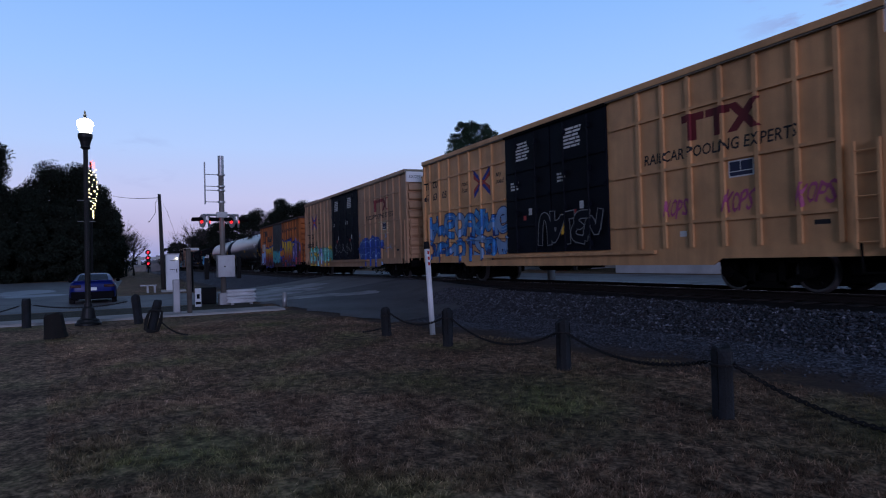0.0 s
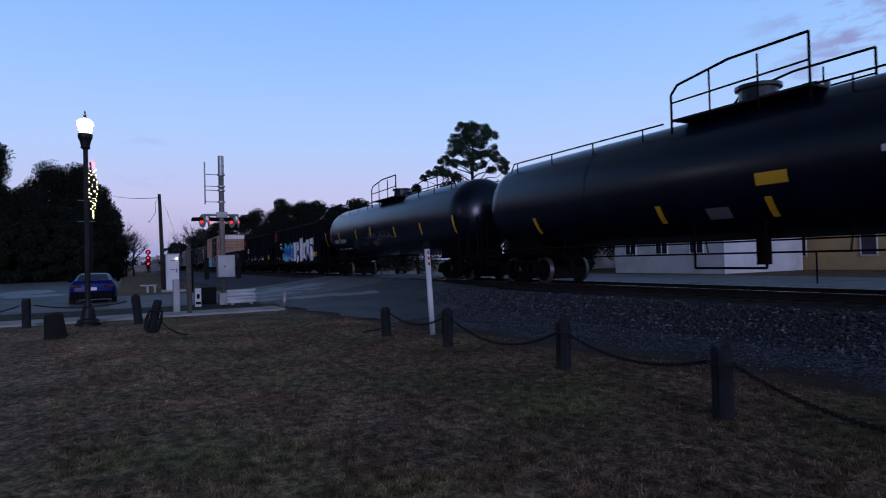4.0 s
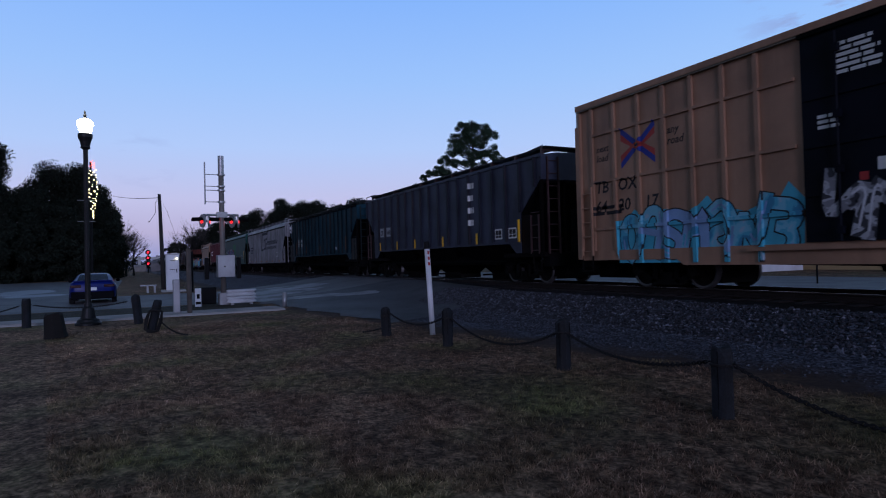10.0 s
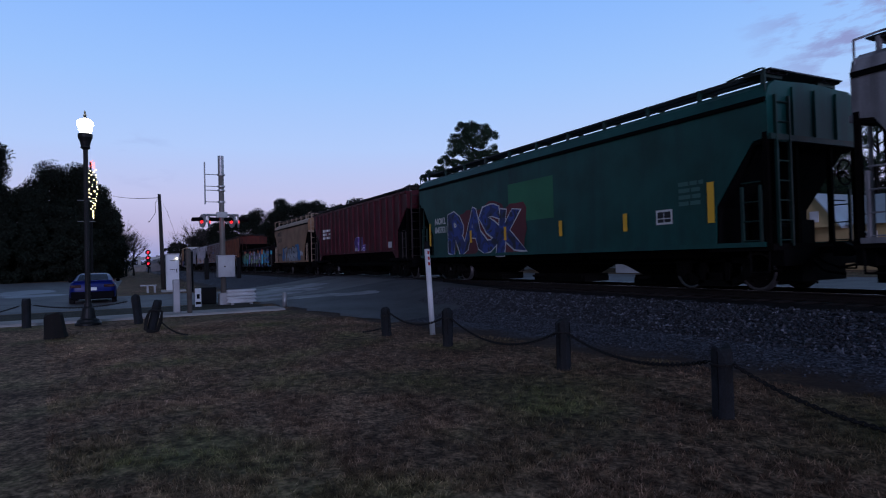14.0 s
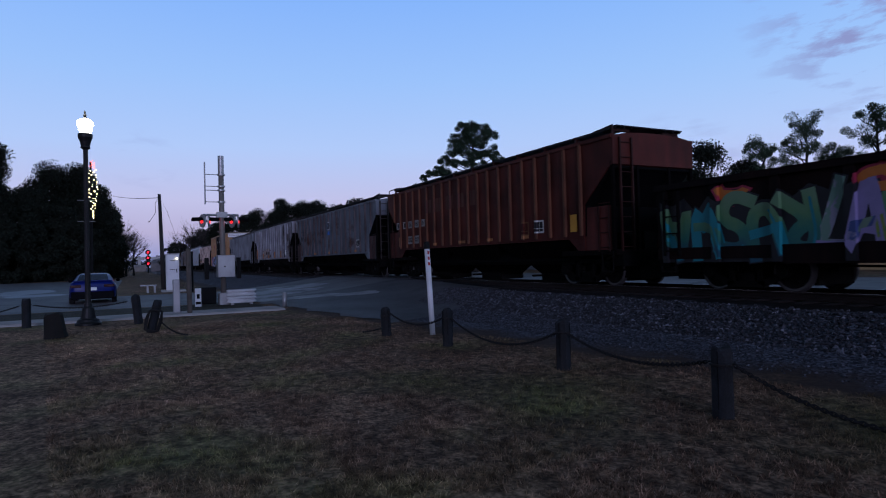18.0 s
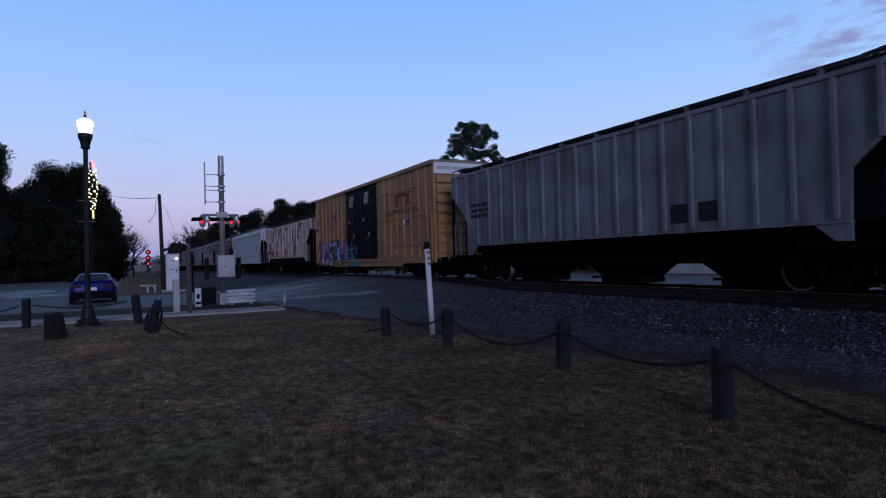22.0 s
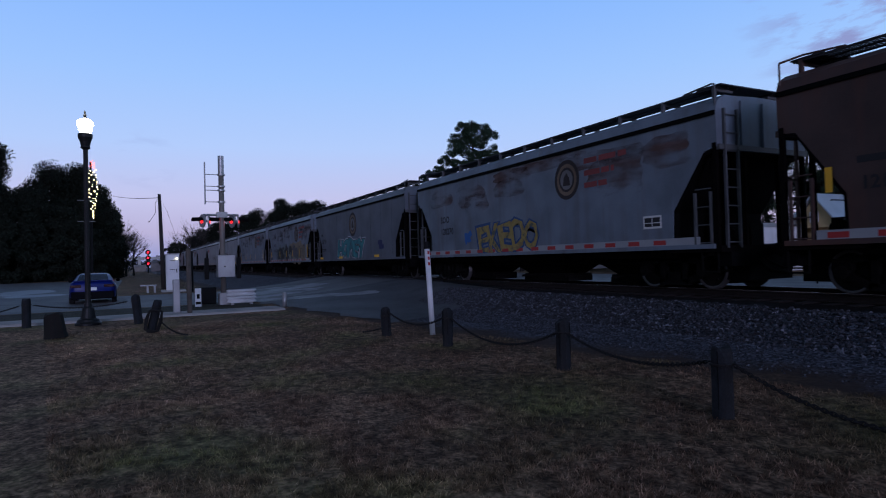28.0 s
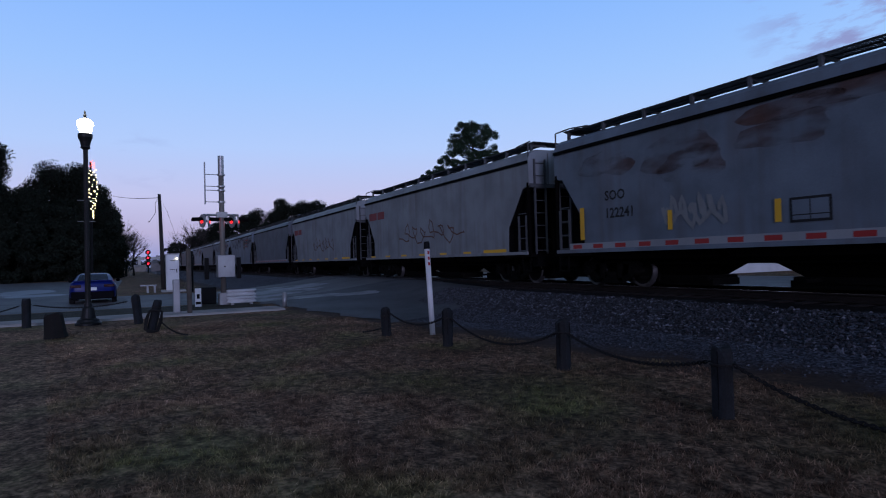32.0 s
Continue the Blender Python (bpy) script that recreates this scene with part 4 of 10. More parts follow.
def cantilever():
    t = thing("cantilever_signal", pose(-25.1, 19.0, 0.2), "galvanised cantilever truss with hooded crossing lamps", "crossing signal")
    d = Vector((0.966, 0.238, 0)).normalized()  # the way the arm runs

    def at(u, z):
        return (d.x * u, d.y * u, z)
    bm = bmesh.new()
    tube(bm, (0, 0, 0), (0, 0, 6.15), 0.2, 14)
    part("mast", bm, DULLG, t)
    for z0, z1 in ((5.62, 5.98), (4.80, 5.12)):
        bm = bmesh.new()
        tube(bm, at(-0.25, z0), at(3.15, z1), 0.06, 8)
        part("chord", bm, DULLG, t)
    for k in range(7):
        u = -0.2 + k * 0.54
        zt, zb = 5.62 + (u + 0.25) / 3.4 * 0.36, 4.80 + (u + 0.25) / 3.4 * 0.32
        bm = bmesh.new()
        tube(bm, at(u, zb), at(u, zt + 0.1), 0.035, 6)
        part("upright", bm, DULLG, t)
        if k < 6:
            u2 = u + 0.54
            zt2 = 5.62 + (u2 + 0.25) / 3.4 * 0.36
            bm = bmesh.new()
            tube(bm, at(u, zb), at(u2, zt2), 0.022, 6)
            part("diagonal", bm, DULLG, t)
    for u, lit in ((2.45, True), (3.05, False), (3.75, False)):
        p = Vector(at(u, 5.35))
        f = Vector((0.86, -0.50, 0)).normalized()  # towards the lawn
        bm = bmesh.new()
        tube(bm, p, p + f * 0.06, 0.27, 20)
        b = part("backboard", bm, DARKP if u < 3.4 else DULLG, t)
        bm = bmesh.new()
        tube(bm, p + f * 0.06, p + f * 0.075, 0.11, 14)
        part("lens", bm, glow("signal_red", (1.0, 0.015, 0.02), 3.2) if lit else DARKP, b)
        bm = bmesh.new()
        tube(bm, p + f * 0.06 + Vector((0, 0, 0.05)), p + f * 0.34 + Vector((0, 0, 0.05)), 0.15, 12, cap=False)
        part("hood", bm, DARKP, b)
    bm = bmesh.new()
    tube(bm, at(2.45, 5.72), at(3.75, 5.72), 0.025, 6)
    for u in (2.45, 3.05, 3.75):
        tube(bm, at(u, 5.6), at(u, 5.72), 0.03, 6)
    part("lamp_arm", bm, DULLG, t)


cantilever()


def far_signals():
    t = thing("far_signal", pose(-188.7, 4.5, 0), "distant signal mast with three red lamps", "signal")
    bm = bmesh.new()
    tube(bm, (-0.4, 0, 0), (-0.4, 0, 6.2), 0.15, 8)
    part("mast", bm, DARKP, t)
    for z in (2.55, 4.15, 5.75):
        bm = bmesh.new()
        tube(bm, (-0.3, 0, z), (-0.2, 0, z), 0.7, 12)
        b = part("backboard", bm, DARKP, t)
        bm = bmesh.new()
        tube(bm, (-0.2, 0, z), (-0.1, 0, z), 0.27, 12)
        part("lens", bm, glow("far_red", (1.0, 0.015, 0.035), 4.0), b)
    t = thing("overpass", pose(-330, 8, 0), "distant pale concrete road overpass", "bridge")
    bm = bmesh.new()
    box(bm, -4, 4, -26, 60, 5.3, 6.5)
    part("deck", bm, CONC, t)
    for y in (-18, -4, 14, 30):
        bm = bmesh.new()
        box(bm, -3, 3, y - 0.6, y + 0.6, 0, 5.3)
        part("pier", bm, CONC, t)
    rr = random.Random(6)
    for k, (x, y, w, h, col) in enumerate(((-250, -4.5, 4.0, 3.2, (0.5, 0.5, 0.52)), (-262, 2.5, 6.0, 2.6, (0.25, 0.22, 0.2)), (-240, 9.0, 5.0, 4.0, (0.16, 0.15, 0.15)))):
        t = thing("far_shed", pose(x, y, 0), "small distant shed beside the line", "shed")
        bm = bmesh.new()
        prism(bm, [(-2.5, 0), (2.5, 0), (2.5, h * 0.7), (0, h), (-2.5, h * 0.7)], -w / 2, w / 2)
        part("walls", bm, mat("shed_%d" % k, col, 0.8, 0, 0.2), t)


far_signals()
# ---- buildings behind the track ----
def building(x0, x1, y, depth, h, wall, label):
    t = thing("building", pose(0, 0, 0.2), label, "building")
    bm = bmesh.new()
    box(bm, x0, x1, y, y + depth, 0, h)
    part("wall", bm, wall, t)
    bm = bmesh.new()
    box(bm, x0 - 0.15, x1 + 0.15, y - 0.15, y + depth + 0.15, h, h + 0.25)
    part("roof", bm, GALV, t)
    k = int((x1 - x0) / 3)
    for i in range(k):
        x = x0 + 1.2 + i * 3
        bm = bmesh.new()
        box(bm, x, x + 1.0, y - 0.04, y + 0.1, 1.4, 2.4)
        w = part("window", bm, mat("window_glass", (0.03, 0.035, 0.045), 0.08, 0, 0.1, 4, bump=0), t)
        bm = bmesh.new()
        for a in (x - 0.06, x + 0.47, x + 1.0):
            box(bm, a, a + 0.06, y - 0.07, y, 1.34, 2.46)
        box(bm, x - 0.06, x + 1.06, y - 0.07, y, 2.4, 2.46)
        box(bm, x - 0.1, x + 1.1, y - 0.1, y, 1.3, 1.36)
        part("frame", bm, WPAINT, w)
    return t


def buildings():
    cream = mat("pale_render", (0.60, 0.60, 0.61), 0.85, 0, 0.15, 6)
    building(-36.2, -26.4, 33.6, 8, 3.0, cream, "low pale-rendered building behind the back road")
    building(-62, -50, 40, 9, 3.4, mat("grey_render", (0.40, 0.40, 0.40), 0.85, 0, 0.2, 6), "low grey building beyond the back road")
    yel = mat("yellow_siding", (0.55, 0.40, 0.20), 0.75, 0, 0.12, 8)
    roofm = mat("pale_metal_roof", (0.55, 0.58, 0.62), 0.35, 0.6, 0.1, 6)
    # long yellow house with a pale metal roof and a front gable
    t = thing("house", pose(-24.0, 42.5, 0.2, 0, 0, 0), "yellow clapboard house with pale metal roof and front gable", "house")
    bm = bmesh.new()
    box(bm, -4.5, 11, 0, 9, 0, 3.0)
    part("wall", bm, yel, t)
    for k in range(11):
        bm = bmesh.new()
        box(bm, -4.5, 11, -0.02, 0.0, 0.15 + k * 0.26, 0.38 + k * 0.26)
        part("siding_board", bm, yel, t)
    bm = bmesh.new()
    loft(bm, [[(x, -0.5, 2.95), (x, 4.5, 5.2), (x, 9.5, 2.95), (x, 4.5, 5.05)] for x in (-4.9, 11.4)])
    part("roof", bm, roofm, t)
    bm = bmesh.new()
    v = [bm.verts.new(p) for p in ((-3.2, -0.7, 2.9), (0.0, -0.7, 2.9), (-1.6, -0.7, 4.95))]
    w = [bm.verts.new((p.co.x, 4.0, p.co.z)) for p in v]
    bm.faces.new(v)
    bm.faces.new(w[::-1])
    for i in range(3):
        bm.faces.new((v[i], w[i], w[(i + 1) % 3], v[(i + 1) % 3]))
    bmesh.ops.recalc_face_normals(bm, faces=bm.faces)
    g = part("gable", bm, yel, t)
    bm = bmesh.new()
    box(bm, -1.9, -1.3, -0.75, -0.69, 3.25, 4.0)
    part("gable_window", bm, WPAINT, g)
    bm = bmesh.new()
    for a, b in (((-3.5, 2.75), (-1.6, 5.12)), ((0.3, 2.75), (-1.6, 5.12))):
        prism(bm, [a, b, (b[0], b[1] + 0.14), (a[0] + (0.0), a[1] + 0.14)], -0.95, 4.0)
    part("gable_roof", bm, roofm, g)
    for x in (-3.6, 1.0, 3.4, 6.0, 8.6):
        bm = bmesh.new()
        box(bm, x, x + 0.9, -0.06, 0.05, 1.0, 2.4)
        wi = part("window", bm, mat("window_glass", (0.03, 0.035, 0.045), 0.08, 0, 0.1, 4, bump=0), t)
        bm = bmesh.new()
        for a in (x - 0.08, x + 0.9):
            box(bm, a, a + 0.08, -0.09, 0, 0.95, 2.45)
        box(bm, x - 0.08, x + 0.98, -0.09, 0, 2.4, 2.5)
        box(bm, x - 0.08, x + 0.98, -0.09, 0, 0.9, 0.98)
        part("frame", bm, WPAINT, wi)
    bm = bmesh.new()
    box(bm, 4.7, 5.5, -0.07, 0.05, 0.05, 2.3)
    part("door", bm, mat("plum_door", (0.25, 0.02, 0.06), 0.6, 0, 0.1), t, "dark red front door")


buildings()


# ---- trees ----
BARK = mat("bark", (0.022, 0.018, 0.015), 0.95, 0, 0.4, 12, bump=0.5)


def leaf_mat(name, a, b):
    m = bpy.data.materials.new(name)
    nt, n, l = nodes_of(m)
    out, bs = n.new("ShaderNodeOutputMaterial"), n.new("ShaderNodeBsdfPrincipled")
    bs.inputs["Roughness"].default_value, bs.inputs["Specular IOR Level"].default_value = 0.8, 0.2
    geo = n.new("ShaderNodeNewGeometry")
    r = ramp_node(n, [(0.0, a), (1.0, b)])
    l.new(geo.outputs["Random Per Island"], r.inputs[0])
    l.new(r.outputs[0], bs.inputs["Base Color"])
    l.new(bs.outputs[0], out.inputs[0])
    return m


LEAF = leaf_mat("oak_leaves", (0.005, 0.0075, 0.005), (0.018, 0.024, 0.015))
NEEDLE = leaf_mat("pine_needles", (0.013, 0.028, 0.018), (0.048, 0.082, 0.046))
TWIG = leaf_mat("bare_twigs", (0.05, 0.038, 0.034), (0.10, 0.08, 0.075))


def crown_mesh(name, clumps, rs, leaf, material, flat_=0.75):
    """Leaves: small triangles thrown round the clump centres; clumps: (x, y, z, radius, count)."""
    P = []
    for x, y, z, r, k in clumps:
        d = rs.normal(0, 1, (k, 3))
        d /= np.linalg.norm(d, axis=1)[:, None] + 1e-9
        q = d * (r * rs.rand(k) ** 0.36)[:, None]
        q[:, 2] *= flat_
        P.append(q + np.array((x, y, z)))
    P = np.concatenate(P)
    N = len(P)
    a, b = rs.normal(0, 1, (N, 3)), rs.normal(0, 1, (N, 3))
    a *= (leaf * rs.uniform(0.5, 1.1, N) / (np.linalg.norm(a, axis=1) + 1e-9))[:, None]
    b *= (leaf * rs.uniform(0.5, 1.1, N) / (np.linalg.norm(b, axis=1) + 1e-9))[:, None]
    V = np.stack([P - a * 0.5, P + a * 0.5, P + b], 1).reshape(-1, 3)
    me = bpy.data.meshes.new(name)
    me.vertices.add(N * 3)
    me.vertices.foreach_set("co", V.reshape(-1))
    me.loops.add(N * 3)
    me.loops.foreach_set("vertex_index", np.arange(N * 3))
    me.polygons.add(N)
    me.polygons.foreach_set("loop_start", np.arange(0, N * 3, 3))
    me.polygons.foreach_set("loop_total", np.full(N, 3))
    me.update()
    me.materials.append(material)
    return me


def limb(bm, p, q, r0, r1, rs, bend=0.15, k=4):
    p, q = np.array(p, float), np.array(q, float)
    L = np.linalg.norm(q - p)
    pts = [p + (q - p) * i / k + (rs.normal(0, bend * L * 0.12, 3) if 0 < i < k else 0) for i in range(k + 1)]
    for i in range(k):
        tube(bm, pts[i], pts[i + 1], r0 + (r1 - r0) * i / k, 6, r0 + (r1 - r0) * (i + 1) / k, cap=False)
    return pts


def pine(x, y, h, seed, bare=0.5, spread_=3.6, n=20, fat=1.0, label="tall longleaf pine with open tufted crown"):
    rs = np.random.RandomState(seed)
    t = thing("pine_tree", pose(x, y, terrain(x, y)), label, "tree", "trees round the crossing")
    bm = bmesh.new()
    top = (rs.uniform(-0.5, 0.5), rs.uniform(-0.5, 0.5), h * 0.97)
    limb(bm, (0, 0, 0), top, 0.028 * h, 0.05, rs, 0.08, 8)
    cl = []
    for i in range(n):
        u = bare + (1 - bare) * (i + 0.6) / n
        a = i * 2.4 + rs.uniform(-0.5, 0.5)
        r = spread_ * math.sin(math.pi * (0.30 + 0.60 * (u - bare) / (1 - bare))) * rs.uniform(0.45, 1.0)
        z = h * u
        c = (top[0] * u, top[1] * u, z - 0.3)
        e = (c[0] + r * math.cos(a), c[1] + r * math.sin(a), z + rs.uniform(0.2, 1.0))
        limb(bm, c, e, 0.07, 0.02, rs, 0.3, 3)
        for q in range(3):
            f = (0.52, 0.82, 1.05)[q]
            cl.append((c[0] + (e[0] - c[0]) * f + rs.normal(0, 0.25), c[1] + (e[1] - c[1]) * f + rs.normal(0, 0.25), c[2] + (e[2] - c[2]) * f + rs.uniform(-0.1, 0.6), rs.uniform(0.34, 0.70) * fat, int(330 * fat)))
    cl.append((top[0], top[1], h - 0.3, 0.8, 400))
    part("trunk", bm, BARK, t)
    share("crown", crown_mesh("crown", cl, rs, 0.12, NEEDLE, 0.8), t)


def tiered_pine(x, y, boughs, seed, label):
    """A pine drawn by its boughs: offset along the street side of the crown, height and size of each tuft."""
    rs = np.random.RandomState(seed)
    t = thing("pine_tree", pose(x, y, terrain(x, y)), label, "tree", "trees round the crossing")
    bm = bmesh.new()
    top = max(b[1] for b in boughs)
    limb(bm, (0, 0, 0), (0, 0, top + 0.7), 0.34, 0.05, rs, 0.05, 9)
    cl = []
    for u, z, r in boughs:
        z, r = z + 0.28, r * 1.26
        v = rs.uniform(-1.3, 1.3)
        e = (0.456 * u - 0.89 * v, 0.89 * u + 0.456 * v, z)
        if abs(u) > 0.4:
            limb(bm, (0, 0, z - 0.5 - 0.30 * abs(u)), (e[0], e[1], z - 0.1), 0.075, 0.02, rs, 0.35, 4)
        cl.append((*e, r * 0.78, int(950 * r)))
        for _ in range(9):
            d = rs.normal(0, 1, 3)
            d /= np.linalg.norm(d)
            cl.append((e[0] + d[0] * r * 0.72, e[1] + d[1] * r * 0.72, e[2] + d[2] * r * 0.50, r * rs.uniform(0.28, 0.46), int(380 * r)))
    part("trunk", bm, BARK, t)
    share("crown", crown_mesh("crown", cl, rs, 0.10, NEEDLE, 0.8), t)


def oak(x, y, h, w, seed, n=60, leaf=0.30, low=0.12, k=150, material=None, label="dark evergreen oak with dense uneven crown"):
    rs = np.random.RandomState(seed)
    t = thing("oak_tree", pose(x, y, terrain(x, y)), label, "tree", "trees round the crossing")
    bm = bmesh.new()
    limb(bm, (0, 0, 0), (rs.uniform(-0.4, 0.4), rs.uniform(-0.4, 0.4), h * 0.62), 0.03 * h, 0.1, rs, 0.12, 6)
    cl = []
    for i in range(n):
        u = low + (1 - low) * rs.rand() ** 0.85
        prof = math.sin(math.pi * min(1, max(0.0, (u - low) / (1 - low) * 0.80 + 0.16))) ** 0.7
        a = rs.uniform(0, 6.283)
        r = w * prof * rs.rand() ** 0.5 * rs.uniform(0.75, 1.12)
        p = (r * math.cos(a), r * math.sin(a), h * u * rs.uniform(0.93, 1.0))
        if i % 4 == 0:
            limb(bm, (0, 0, h * max(0.15, u * 0.55)), p, 0.012 * h, 0.03, rs, 0.3, 3)
        cl.append((*p, rs.uniform(0.07, 0.13) * h * (0.8 + 0.3 * w / 6), k))
    part("trunk", bm, BARK, t)
    share("crown", crown_mesh("crown", cl, rs, leaf, material or LEAF, 0.8), t)


def cedar(x, y, h, seed):
    rs = np.random.RandomState(seed)
    t = thing("cedar_tree", pose(x, y, terrain(x, y)), "narrow dark cedar with a pointed crown", "tree", "trees round the crossing")
    bm = bmesh.new()
    limb(bm, (0, 0, 0), (0, 0, h * 0.98), 0.2, 0.03, rs, 0.05, 6)
    cl = []
    for i in range(60):
        u = 0.06 + 0.92 * (i + 0.5) / 60
        a = i * 2.4
        r = 2.3 * (1 - u) ** 0.85 * rs.uniform(0.5, 1.05)
        cl.append((r * math.cos(a), r * math.sin(a), h * u, 0.34 + 0.55 * (1 - u), 260))
    part("trunk", bm, BARK, t)
    share("crown", crown_mesh("crown", cl, rs, 0.16, LEAF, 0.8), t)


def bare_tree(x, y, h, seed):
    rs = np.random.RandomState(seed)
    t = thing("bare_tree", pose(x, y, terrain(x, y)), "bare winter tree with a haze of fine twigs", "tree", "trees round the crossing")
    bm = bmesh.new()
    limb(bm, (0, 0, 0), (0, 0, h * 0.6), 0.22, 0.1, rs, 0.1, 5)
    tw = bmesh.new()
    for i in range(26):
        a, u = i * 2.4, 0.3 + 0.4 * rs.rand()
        e = np.array((h * 0.34 * math.cos(a) * rs.uniform(0.5, 1), h * 0.34 * math.sin(a) * rs.uniform(0.5, 1), h * rs.uniform(0.6, 1.0)))
        pts = limb(bm, (0, 0, h * u), e, 0.07, 0.02, rs, 0.4, 3)
        for q in range(12):
            f = e + rs.normal(0, h * 0.07, 3)
            tube(tw, pts[2], f, 0.02, 3, 0.006, cap=False)
    part("trunk", bm, BARK, t)
    part("twig_haze", tw, TWIG, t)


def trees():
    # dark stand beyond the lot
    for i, (x, y, h, w) in enumerate(((-97, -15.6, 17.6, 2.0), (-104, -21, 18, 6), (-106, -10.4, 17.2, 4.0), (-99, -12.2, 12.5, 4.5), (-108, -6.6, 17.6, 3.0), (-104, -4.2, 13.5, 3.0), (-108, -3.0, 10.5, 2.6), (-96, -7.2, 9.5, 3.6), (-98, -4.6, 7.0, 2.8), (-96, -19.0, 12, 5.0), (-100, -27, 17, 6.5), (-95, -11.5, 7.5, 4.0), (-94, -15.0, 8.0, 4.5), (-95, -24.0, 10, 5.5))):
        oak(x, y, h, w, 100 + i, n=95, leaf=0.29, low=0.02, k=440)
    bare_tree(-118, -1.2, 9.0, 5)
    bare_tree(-112, -1.9, 8.5, 15)
    bare_tree(-126, -0.6, 8.0, 16)
    bare_tree(-136, 0.6, 8.0, 6)
    bare_tree(-158, 14.0, 11.5, 7)
    bare_tree(-166, 11.5, 9.5, 8)
    # far line behind the train
    for i, (x, y, h, w) in enumerate(((-172, 17, 11, 5), (-160, 20, 12, 5), (-150, 23, 13, 5), (-140, 25, 13, 5), (-128, 27.5, 12.6, 4.6), (-121, 26.8, 13.5, 4.2), (-118, 30, 13.0, 4.5), (-112, 31, 12.3, 4.2), (-105, 33, 11.6, 3.5), (-104, 36.5, 12.6, 3.4), (-100, 40, 9.5, 3.6), (-420, -14, 9, 9), (-430, 4, 8, 9), (-225, 14, 9, 5), (-425, 20, 9, 9), (-190, 22, 11, 6))):
        oak(x, y, h, w, 200 + i, n=72, leaf=0.33, low=0.05, k=280)
    tiered_pine(-53.4, 31.0, ((0, 14.7, 0.8), (-1.0, 14.3, 0.75), (1.0, 14.2, 0.8), (-1.6, 13.4, 0.7), (1.7, 13.3, 0.75), (0, 13.7, 0.9), (-0.6, 12.8, 0.8), (0.8, 12.6, 0.8),
                              (-1.9, 12.0, 0.8), (-1.0, 11.8, 0.7), (2.0, 12.1, 0.75), (1.1, 11.7, 0.6), (2.4, 11.3, 0.6), (-2.7, 10.9, 0.7), (-3.5, 10.1, 0.65), (-1.7, 10.7, 0.6),
                              (2.8, 10.6, 0.7), (3.2, 10.0, 0.5), (-2.7, 9.8, 0.6), (1.0, 10.7, 0.5), (2.0, 10.0, 0.5), (-1.6, 9.6, 0.5), (0.3, 11.6, 0.7), (-0.5, 10.8, 0.6), (0.2, 10.2, 0.5), (-4.3, 9.7, 0.45), (-5.0, 9.4, 0.4)), 35, "tall pine with rounded tiers of dark tufts")
    oak(-56.5, 30.6, 9.9, 3.3, 32, n=54, leaf=0.2, low=0.15, k=160)
    oak(-52.0, 33.0, 9.0, 2.6, 36, n=34, leaf=0.2, low=0.15, k=160)
    cedar(-54.5, 25.2, 8.9, 33)
    cedar(-58.5, 24.6, 6.6, 34)
    # behind the back road
    for i, (x, y, h, w) in enumerate(((-48.0, 40.0, 8.7, 2.8), (-46.5, 46, 8.6, 3.4), (-43.5, 45.5, 8.0, 2.6), (-38.25, 46.4, 10.9, 3.4), (-38.8, 45.4, 9.2, 2.3), (-36.2, 49.5, 9.6, 2.4), (-33.5, 55.5, 8.5, 3.6), (-29.8, 57, 9.0, 3.6), (-26.0, 57.5, 8.2, 3.6), (-49.6, 38.1, 9.0, 2.9), (-51.3, 35.2, 8.2, 2.4))):
        oak(x, y, h, w, 300 + i, n=64, leaf=0.22, low=0.08, k=260)
    pine(-35.4, 51.2, 10.6, 41, 0.42, 3.0, 24)
    pine(-33.8, 54.1, 12.4, 42, 0.50, 3.2, 22)
    pine(-31.2, 54.6, 9.4, 43, 0.45, 2.8, 16)
    pine(-28.1, 54.4, 12.2, 44, 0.42, 3.8, 24)
    pine(-25.3, 55.5, 11.6, 45, 0.45, 3.5, 20)


trees()
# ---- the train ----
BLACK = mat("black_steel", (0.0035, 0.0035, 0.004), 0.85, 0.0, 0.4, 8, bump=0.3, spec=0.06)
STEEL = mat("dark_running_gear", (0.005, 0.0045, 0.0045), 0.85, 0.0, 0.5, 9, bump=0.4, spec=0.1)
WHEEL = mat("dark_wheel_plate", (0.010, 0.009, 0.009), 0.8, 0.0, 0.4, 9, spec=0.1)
TREAD = mat("wheel_rim_steel", (0.11, 0.105, 0.11), 0.45, 0.5, 0.3, 9)
GRATE = mat("galvanised_grating", (0.03, 0.03, 0.034), 0.7, 0.3, 0.3, 9)
WHITE = mat("stencil_white", (0.72, 0.72, 0.70), 0.7, 0, 0.2)
INK = mat("stencil_black", (0.018, 0.017, 0.02), 0.7, 0, 0.2)
YELLOW = mat("reflector_yellow", (0.92, 0.50, 0.03), 0.5, 0, 0.12)
REDM = mat("reflector_red", (0.42, 0.03, 0.03), 0.5, 0, 0.12)
WR = 0.42  # wheel radius
SHARED = {}
CARS, WHEELS = [], []


def shared(name, build, material, smooth=False):
    if name not in SHARED:
        bm = bmesh.new()
        (build or b_ladder)(bm)
        SHARED[name] = mesh_of(name, bm, material, smooth)
    return SHARED[name]


def b_bolster(bm):
    box(bm, -0.22, 0.22, -0.85, 0.85, 0.38, 0.66)
    tube(bm, (0, 0, 0.66), (0, 0, 0.78), 0.3, 14)
    box(bm, -0.55, 0.55, -0.1, 0.1, 0.30, 0.42)
    box(bm, -1.30, 1.30, -0.62, 0.62, 0.13, 0.50)
    box(bm, -1.4, 1.4, -0.12, 0.12, 0.40, 0.62)


